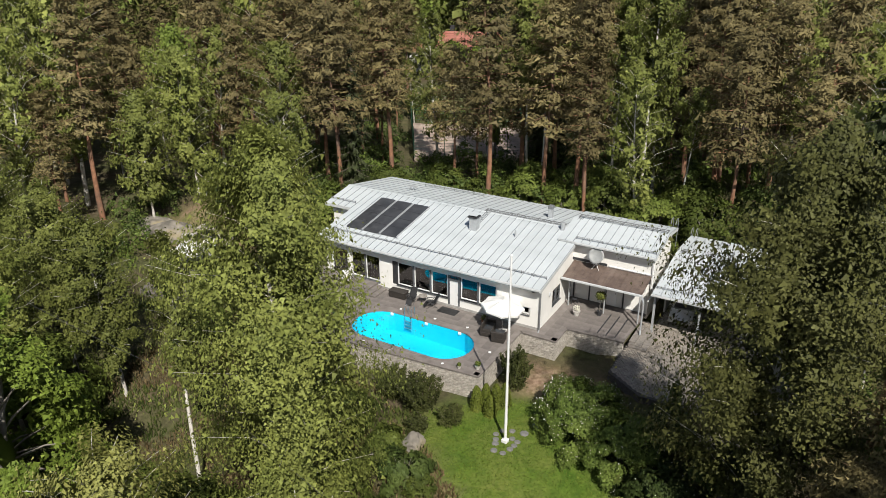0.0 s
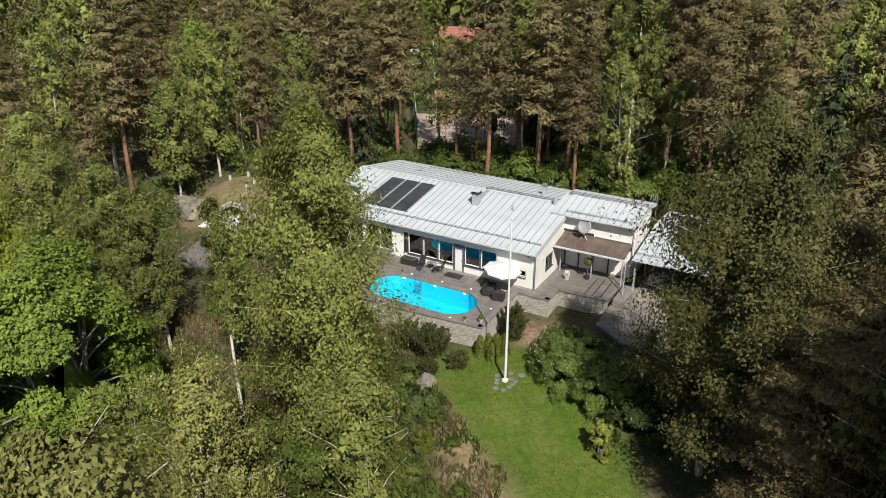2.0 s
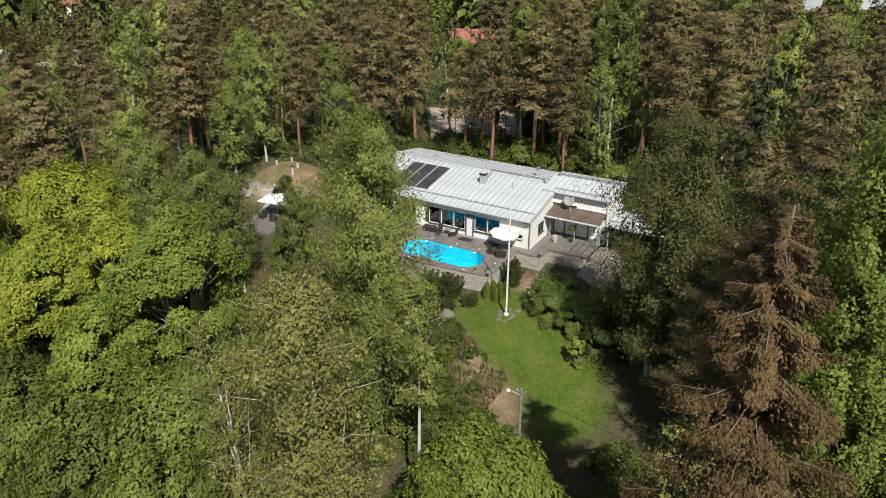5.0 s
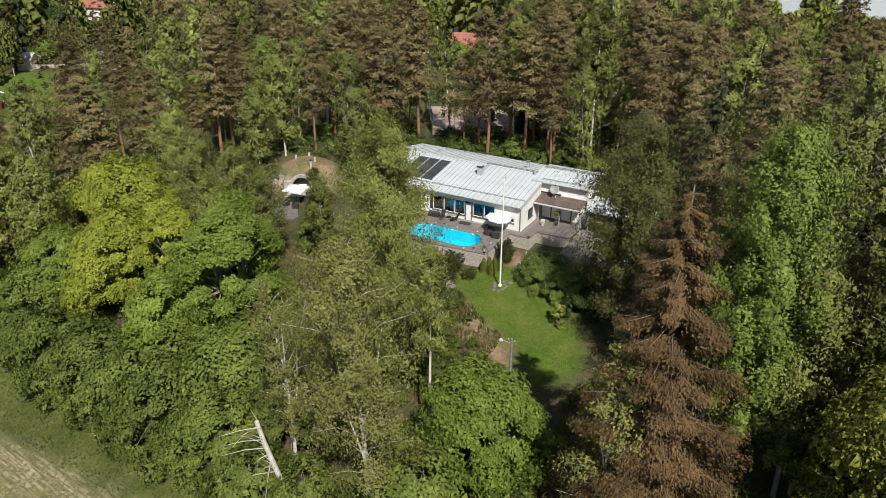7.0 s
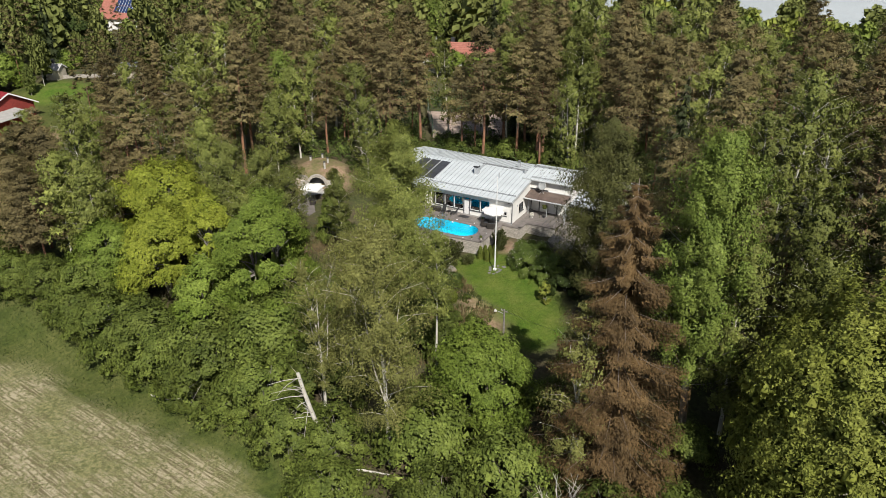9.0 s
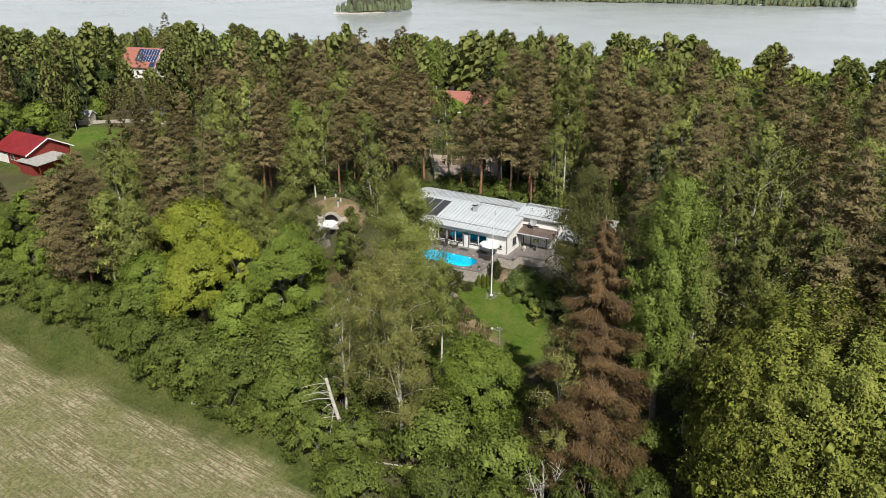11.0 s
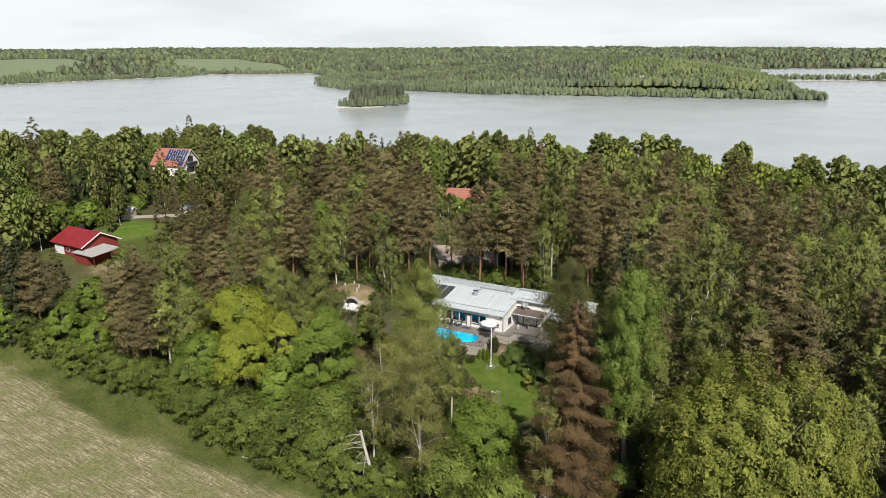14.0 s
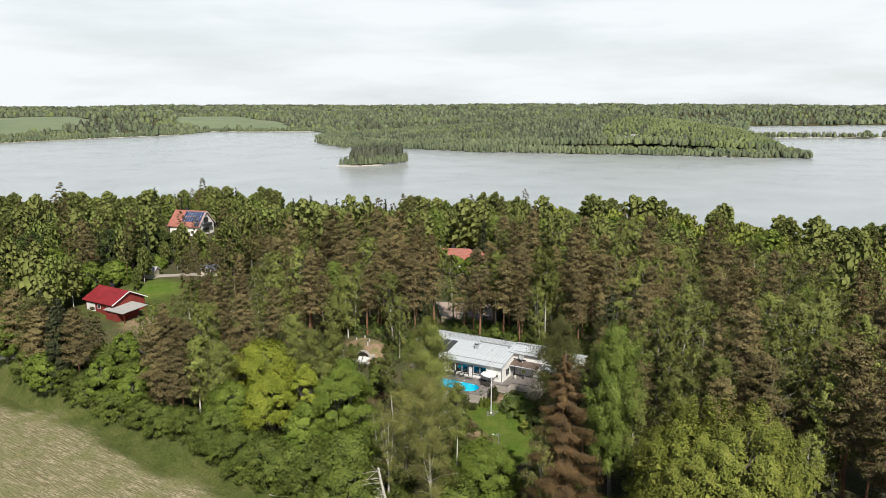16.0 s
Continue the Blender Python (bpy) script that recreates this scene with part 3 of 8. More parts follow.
def far_crown(kind, h, r, n, card, seed):
    """Leaves of a tree that stands far off: overlapping rounded lobes, each a lump covered with sprays."""
    rng = np.random.RandomState(seed)
    low = {"pine": 0.42, "birch": 0.26, "high_birch": 0.5, "aspen_tall": 0.18, "maple": 0.1, "willow": 0.05}[kind]
    lobes = {"pine": 34, "birch": 40, "high_birch": 20, "aspen_tall": 40, "maple": 36, "willow": 40}[kind]
    top = on_line(trunk_line(h, rng, 0.03), 1.0)
    pieces, cen, lean = [], [], []
    per = n // lobes
    for k in range(lobes):
        q = (k + rng.uniform(0, 1)) / lobes
        z = low + (0.97 - low) * q
        a = k * 2.4 + rng.uniform(-0.4, 0.4)
        wide = crown_width(kind, q) if kind not in ("maple", "willow") else math.sqrt(max(0.08, 1 - (q * 1.35 - 0.45) ** 2))
        out = r * wide * rng.uniform(0.5, 0.8) * (0.4 if q > 0.92 else 1.0)
        c = np.array([math.cos(a) * out, math.sin(a) * out, z * h]) + top * np.array([z, z, 0])
        size = r * rng.uniform(0.22, 0.34) * (0.6 + 0.4 * wide) * np.array([1, 1, {"pine": 0.55, "maple": 1.0}.get(kind, 1.35)])
        pieces.append(clump(c, size * (0.6 if kind == "pine" else 0.8), rng))
        p, d = tuft(rng, c, size * 1.2, per)
        d = d + (c - np.array([0, 0, (0.5 + 0.5 * low) * h])) * np.array([1, 1, 0.6]) * 0.5 / r
        cen.append(p)
        lean.append(d * 1.6 + np.array([0, 0, 0.35]))
    if kind != "pine":
        # the closed inside of the crown
        for q, w in ((0.25, 0.58), (0.5, 0.55), (0.72, 0.44)):
            pieces.append(clump(np.array([0, 0, (low + (1 - low) * q) * h]) + top * np.array([0.6, 0.6, 0]), np.array([w * r, w * r, 0.2 * h * (1 - low)]), rng))
    cards = rotated_cards(np.concatenate(cen), card, rng, np.concatenate(lean), {"pine": 0.55}.get(kind, 0.85))
    return joined(pieces + [cards])


def make_tree(kind, h, r, n, card, seed, sides=7, limbs=None, low=None, far=False):
    """Wood and leaves of one tree, h high with a crown of radius r and n leaf cards. Returns two (vertices, faces)."""
    rng = np.random.RandomState(seed)
    wood, cen, lean, axis, lumps = [], [], [], [], []
    up = np.array([0, 0, 1.0])

    def leaves_at(c, d, along):
        cen.append(c)
        lean.append(d)
        axis.append(np.broadcast_to(along, c.shape))

    if kind in ("pine", "birch", "high_birch", "sparse_birch", "aspen_tall"):
        line = trunk_line(h, rng, {"pine": 0.025, "aspen_tall": 0.015}.get(kind, 0.04))
        r0 = h * (0.0085 if kind == "high_birch" else 0.0105 if "birch" in kind else 0.0135)
        wood.append(tube(line, r0 * (1 - 0.96 * np.linspace(0, 1, len(line)) ** 0.85) + 0.012, sides))
        nl = limbs or {"pine": 58, "birch": 54, "high_birch": 30, "sparse_birch": 46, "aspen_tall": 110}[kind]
        if low is None:
            low = {"pine": 0.35, "birch": 0.22, "high_birch": 0.50, "sparse_birch": 0.24, "aspen_tall": 0.15}[kind] + (rng.uniform(-0.08, 0.12) if kind == "pine" else rng.uniform(-0.05, 0.05))
        per = max(2, n // nl)
        for k in range(nl):
            q = (k + rng.uniform(0, 1)) / nl
            s = low + (0.975 - low) * q
            a = k * 2.4 + rng.uniform(-0.5, 0.5)
            out = np.array([math.cos(a), math.sin(a), 0])
            side = np.array([-out[1], out[0], 0])
            base = on_line(line, s)
            ln = r * crown_width("weeping_birch" if kind == "birch" and low < 0.15 else kind, q) * rng.uniform(0.66, 1.12)
            if kind == "pine":
                rise = -0.10 + 0.8 * q ** 1.6 + rng.uniform(-0.08, 0.08)
                mid = base + out * ln * 0.5 + up * ln * (rise * 0.5 - 0.05)
            elif kind == "aspen_tall":
                rise = rng.uniform(0.5, 1.0)
                mid = base + out * ln * 0.55 + up * ln * rise * 0.4
            else:
                rise = rng.uniform(0.35, 0.85) + 0.3 * q
                mid = base + out * ln * 0.5 + up * ln * rise * 0.72
            tip = base + out * ln + up * ln * rise
            rad = 0.012 + r0 * (0.2 if kind == "pine" else 0.09) * (1 - 0.6 * q)
            wood.append(tube([base, mid, tip], [rad, rad * 0.6, 0.008], 4))
            if kind == "pine":
                pads = 2 if far else 5
                for j in range(pads):
                    t = 1.02 - (0.5 if far else 0.66) * j / (pads - 1)
                    c = base * (1 - t) + tip * t + side * ln * (0.26 if j % 2 else -0.26) * rng.uniform(0.2, 1.0) * (j > 0) + up * rng.uniform(-0.1, 0.1) * ln
                    size = r * rng.uniform(0.15, 0.25) * (0.7 + 0.3 * (1 - q)) * (1.35 if far else 1.0)
                    p, d = tuft(rng, c, size * np.array([1.2, 1.2, 0.42]), per // pads + 1)
                    leaves_at(p, d * 0.6 + up * 0.9, out * 0.8 + up * 0.3)
            elif kind == "aspen_tall":
                for t in (0.98, 0.8, 0.6, 0.4):
                    c = base * (1 - t) + tip * t + side * ln * rng.uniform(-0.25, 0.25)
                    size = r * rng.uniform(0.10, 0.20)
                    p, d = tuft(rng, c, size * np.array([1, 1, 1.9]), int(per / 4 * min(1.0, 0.35 + 1.6 * q)) + 1)
                    leaves_at(p, d + up * 0.35 + out * 0.3, up)
            else:
                strands = max(2, per // (10 if far else 18))
                for j in range(strands):
                    t = rng.uniform(0.12, 1.04) ** 0.8
                    p = (base * (1 - t) + mid * t) * (1 - t) + (mid * (1 - t) + tip * t) * t + rng.normal(size=3) * np.array([0.12, 0.12, 0.07]) * (0.4 + t) * ln
                    m = per // strands + 1
                    drop = rng.uniform(0.3, 1.0) * (0.26 * r + 0.4) * (1.1 - 0.5 * q)
                    z = rng.uniform(-0.12, 1, m)
                    sway = rng.normal(size=2) * 0.12 * drop
                    jit = rng.normal(size=(m, 3)) * (0.07 + 0.035 * r) * (1.3 - 0.6 * z)[:, None]
                    leaves_at(p + np.stack([sway[0] * z, sway[1] * z, -z * drop], 1) + jit, out * 0.6 + up * 0.4 + jit, -up)
        if kind == "sparse_birch":
            # side stems that fork off and rise beside the leader
            for k in range(3):
                a = seed + 2.1 * k
                out = np.array([math.cos(a), math.sin(a), 0])
                foot = on_line(line, 0.28 + 0.12 * k)
                wood.append(tube([foot, foot + out * r * 0.28 + up * h * 0.18, foot + out * r * 0.46 + up * h * (0.44 - 0.06 * k)], [r0 * 0.38, r0 * 0.26, 0.012], 5))
        # the crown's shaded middle
        if kind == "aspen_tall" or far:
            for q in (0.15, 0.4, 0.65):
                w = crown_width(kind, q) * r * 0.27
                lumps.append(clump(on_line(line, low + (1 - low) * q) + up * r * 0.12, np.array([w, w, h * (1 - low) * 0.13]), rng))
        p, d = tuft(rng, on_line(line, 0.985), np.array([0.14, 0.14, 0.2]) * r, max(4, n // 60))
        leaves_at(p, d + up * 0.5, up)
    elif kind == "spruce":
        line = trunk_line(h, rng, 0.008)
        wood.append(tube(line, h * 0.012 * (1 - 0.93 * np.linspace(0, 1, len(line))) + 0.01, sides))
        nl = limbs or max(60, int(h * 6.2))
        size = np.array([(1.0 - (0.05 + 0.945 * ((k + 0.5) / nl) ** 0.92)) ** 0.7 + 0.22 for k in range(nl)])
        share = np.maximum(2, n * size / size.sum()).astype(int)
        for k in range(nl):
            q = (k // 5 * 5 + rng.uniform(0, 2.6)) / nl
            s = min(0.985, 0.05 + 0.945 * q ** 0.92)
            a = k * 2.4 + rng.uniform(-0.35, 0.35)
            out = np.array([math.cos(a), math.sin(a), 0])
            side = np.array([-out[1], out[0], 0])
            ln = r * (1.0 - s) ** 0.66 * rng.uniform(0.76, 1.12) * (0.94 if s < 0.5 else 1.0) + 0.22
            base = on_line(line, s)
            m = share[k]
            t = rng.uniform(0.05, 1, m) ** 0.62
            sag = (-0.46 * t + 0.27 * t * t) * ln * (1.0 - 0.75 * s)
            wide = rng.normal(size=m) * 0.13 * ln * (0.3 + t) * (1.25 - 0.75 * t)
            hang = -np.abs(rng.normal(size=m)) * (0.10 + 0.055 * ln)
            leaves_at(base + out * (t * ln)[:, None] + side * wide[:, None] + up * (sag + hang)[:, None], np.tile(out * 0.5 + up * 0.8, (m, 1)), out * 0.7 - up * 0.7)
            wood.append(tube([base, base + out * ln * 0.55 - up * ln * 0.17 * (1 - 0.75 * s), base + out * ln * 0.97 - up * ln * 0.19 * (1 - 0.75 * s)], [0.035, 0.022, 0.006], 3))
        for q in (0.12, 0.28, 0.44, 0.6, 0.75):
            w = r * (1 - q) ** 0.7 * 0.34
            lumps.append(clump(on_line(line, q), np.array([w, w, h * 0.11]), rng))
    else:
        # rounded broadleaf crown of many clumps, on several stems
        stems = {"maple": 4, "willow": 7, "bush": 5}[kind]
        low = {"maple": 0.12, "willow": 0.05, "bush": 0.02}[kind]
        puffs = limbs or {"maple": 120, "willow": 400, "bush": 26}[kind]
        per = max(2, n // puffs)
        tops = []
        for k in range(stems):
            a = 6.28 * k / stems + rng.uniform(-0.4, 0.4)
            d = r * rng.uniform(0.12, 0.5)
            tops.append(np.array([math.cos(a) * d, math.sin(a) * d, h * rng.uniform(0.62, 0.8)]))
            wood.append(tube([(0.12 * math.cos(a), 0.12 * math.sin(a), 0), tops[-1] * np.array([0.4, 0.4, 0.45]), tops[-1]],
                             [0.016 * h, 0.011 * h, 0.004 * h], sides))
        grow = (110.0 / puffs) ** 0.33 if kind == "maple" else (400.0 / puffs) ** 0.4 if kind == "willow" else 1.0
        for k in range(puffs):
            q = rng.uniform(0, 1) ** 0.85
            z = low + (0.95 - low) * q
            prof = {"maple": math.sqrt(max(0.03, 1 - (q * 1.5 - 0.5) ** 2)) if q > 0.33 else 0.86 + 0.42 * q,
                    "willow": math.sqrt(max(0.03, 1 - (max(0.0, q - 0.28) / 0.73) ** 2.2)) * (0.88 + 0.4 * min(q, 0.3)), "bush": math.sqrt(max(0.03, 1 - q * q * 0.9))}[kind]
            a = k * 2.39996 + rng.uniform(-0.3, 0.3)
            rr = r * prof * rng.uniform(0.66, 1.0) ** 0.7 * (1 + 0.13 * math.sin(3 * a + seed) + 0.08 * math.sin(5 * a + 7 * q + seed))
            c = np.array([math.cos(a) * rr, math.sin(a) * rr, z * h * (0.94 + 0.06 * math.cos(2 * a + seed))])
            size = r * grow * {"maple": rng.uniform(0.14, 0.26), "willow": rng.uniform(0.10, 0.16), "bush": rng.uniform(0.22, 0.36) * (30.0 / puffs) ** 0.33}[kind]
            d = rng.normal(size=(per, 3))
            d /= np.linalg.norm(d, axis=1)[:, None]
            back = (d * (c / (np.linalg.norm(c) + 1e-9))).sum(1) < -0.5
            d[back] *= -1
            d[:, 2] = np.where(d[:, 2] < -0.4, -d[:, 2], d[:, 2])
            d *= (rng.uniform(0.45, 1, per) ** 0.4 * (1 + 0.25 * np.sin(7 * d[:, 0] + k) * np.cos(6 * d[:, 1] - k)))[:, None]
            tall = {"maple": 0.95, "willow": 1.35, "bush": 0.8}[kind]
            if kind == "willow":
                # upright plumes, each drawn to a point
                j = k % 66
                qa, b = (j + 0.5) / 66, j * 2.39996
                pr = r * 0.90 * math.sqrt(max(0.02, 1 - (qa * 0.985) ** 2.6)) * (1 + 0.09 * math.sin(2 * b + seed))
                s = min(1.0, (k // 66 + rng.uniform(0, 1)) / (puffs / 66))
                c = np.array([math.cos(b) * pr, math.sin(b) * pr, h * (0.04 + 0.72 * qa ** 0.8) * (0.95 + 0.06 * math.cos(b - 0.6))])
                c = c + np.array([math.cos(b) * 0.22, math.sin(b) * 0.22, 1.0]) * (s - 0.15) * h * (0.24 + 0.06 * math.sin(j * 1.7))
                ang = k * 2.39996 + b
                c = c + np.array([math.cos(ang), math.sin(ang), 0]) * r * 0.14 * (1.05 - s) ** 0.6
                size = size * (0.5 + 1.0 * (1.02 - s) ** 0.6)
                d[:, :2] *= (0.9 - 0.45 * d[:, 2:3])
            leaves_at(c + d * size * np.array([1, 1, tall]), d * 1.1 + up * 0.45, d + (up if kind == "willow" else -0.4 * up))
            if not far:
                lumps.append(clump(c - np.array([0, 0, 0.1 * size]), size * (np.array([0.3, 0.3, 0.5]) if kind == "willow" else np.array([0.4, 0.4, 0.4 * tall])), rng))
            if k % 3 == 0 and not far:
                t = tops[k % stems]
                wood.append(tube([t * 0.55, (t * 0.6 + c) / 2, c], [0.006 * h, 0.004 * h, 0.012], 3))
        if kind != "bush" or not far:
            lumps.append(clump(np.array([0, 0, h * 0.40]), np.array([0.60 * r, 0.60 * r, 0.33 * h]) if kind == "willow" else np.array([0.34 * r, 0.34 * r, 0.24 * h]), rng))
    cen, lean, axis = np.concatenate(cen), np.concatenate(lean), np.concatenate(axis)
    cen[:, 2] = np.maximum(cen[:, 2], 0.05)
    slim = {"pine": 0.42, "spruce": 0.46, "willow": 0.7}.get(kind, 0.85)
    lean = lean / (np.linalg.norm(lean, axis=1)[:, None] + 1e-6)
    body = cen - np.array([0, 0, 0.55 * h]) if kind in ("maple", "willow", "bush") else cen * np.array([1, 1, 0.0]) + np.array([0, 0, 0.12 * r])
    body = body / (np.linalg.norm(body, axis=1)[:, None] + 1e-6)
    lean = lean * 0.75 + body * 1.15
    # a share of the leaves lies deeper, larger sprays that close the crown
    deep = rng.uniform(0, 1, len(cen)) < {"sparse_birch": 0.06, "pine": 0.24, "spruce": 0.2}.get(kind, 0.18)
    cen = np.where(deep[:, None], cen - lean / (np.linalg.norm(lean, axis=1)[:, None] + 1e-6) * r * rng.uniform(0.05, 0.14, (len(cen), 1)), cen)
    cen[:, 2] = np.maximum(cen[:, 2], 0.05)
    card = np.where(deep, card * (2.1 if n < 9000 else 1.9), card)
    leaves = rotated_cards(cen, card, rng, lean, slim, along=axis if kind in ("pine", "spruce") else axis * 0.35)
    if lumps:
        leaves = joined([leaves] + lumps)
    return joined(wood), leaves


TREE_KINDS = {
    "pine": ("pine_tree", "tall pine with orange-brown trunk and brownish green needles", "bark_pine", "leaf_pine", "pine trees of the wood"),
    "birch": ("birch_tree", "birch with white trunk and drooping light green leaves", "bark_birch", "leaf_birch", "birch trees of the wood"),
    "sparse_birch": ("birch_tree", "thinly leafed birch with many bare pale limbs", "bark_birch", "leaf_thin_birch", "birch trees of the wood"),
    "high_birch": ("birch_tree", "slim birch with a long bare white trunk", "bark_birch", "leaf_birch", "birch trees of the wood"),
    "spruce": ("spruce_tree", "spruce hung with brown cones", "bark_spruce", "leaf_spruce", "spruce trees"),
    "dark_spruce": ("spruce_tree", "dark green pointed spruce", "bark_spruce", "leaf_dark_spruce", "spruce trees"),
    "maple_lime": ("maple_tree", "rounded maple with lime green young leaves", "bark_grey", "leaf_maple_lime", "maples by the field"),
    "maple": ("maple_tree", "rounded maple with dense fresh green leaves", "bark_grey", "leaf_maple", "maples by the field"),
    "dark_maple": ("maple_tree", "broad maple with dark green leaves near the red house", "bark_grey", "leaf_dark", "maples by the red house"),
    "aspen": ("aspen_tree", "tall aspen with bright green leaves", "bark_grey", "leaf_aspen", "aspens"),
    "alder": ("birch_tree", "birch with leaves painted darker for shade at the edge of the yard", "bark_birch", "leaf_shaded_birch", "birch trees of the wood"),
    "willow": ("willow_tree", "broad many-stemmed willow with olive green leaves", "bark_grey", "leaf_willow", "willows"),
    "bush": ("bush", "leafy green bush at the edge of the wood", "bark_grey", "leaf_bush", "bushes"),
}
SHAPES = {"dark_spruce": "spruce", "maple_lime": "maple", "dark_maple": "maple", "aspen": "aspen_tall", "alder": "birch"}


def tree_thing(kind, variant, label=""):
    """A tree: an empty at its foot with trunk and crown."""
    name, words, bark, leaf, group = TREE_KINDS[kind]
    (wv, wf), (lv, lf) = variant
    root = tagged(new(name), label or words, name.replace("_tree", " tree") if "tree" in name else name, group)
    t = new("trunk", mesh_from("trunk", wv, wf, M[bark], smooth=True))
    c = new("crown", mesh_from("crown", lv, lf, M[leaf]))
    t.parent = c.parent = root
    return root


def plant(proto, x, y, turn, size, sink=0.15):
    ob = copy_thing(proto, pose(x, y, land(x, y) - sink, 0, 0, turn))
    ob.scale = (size, size, size)
    return ob


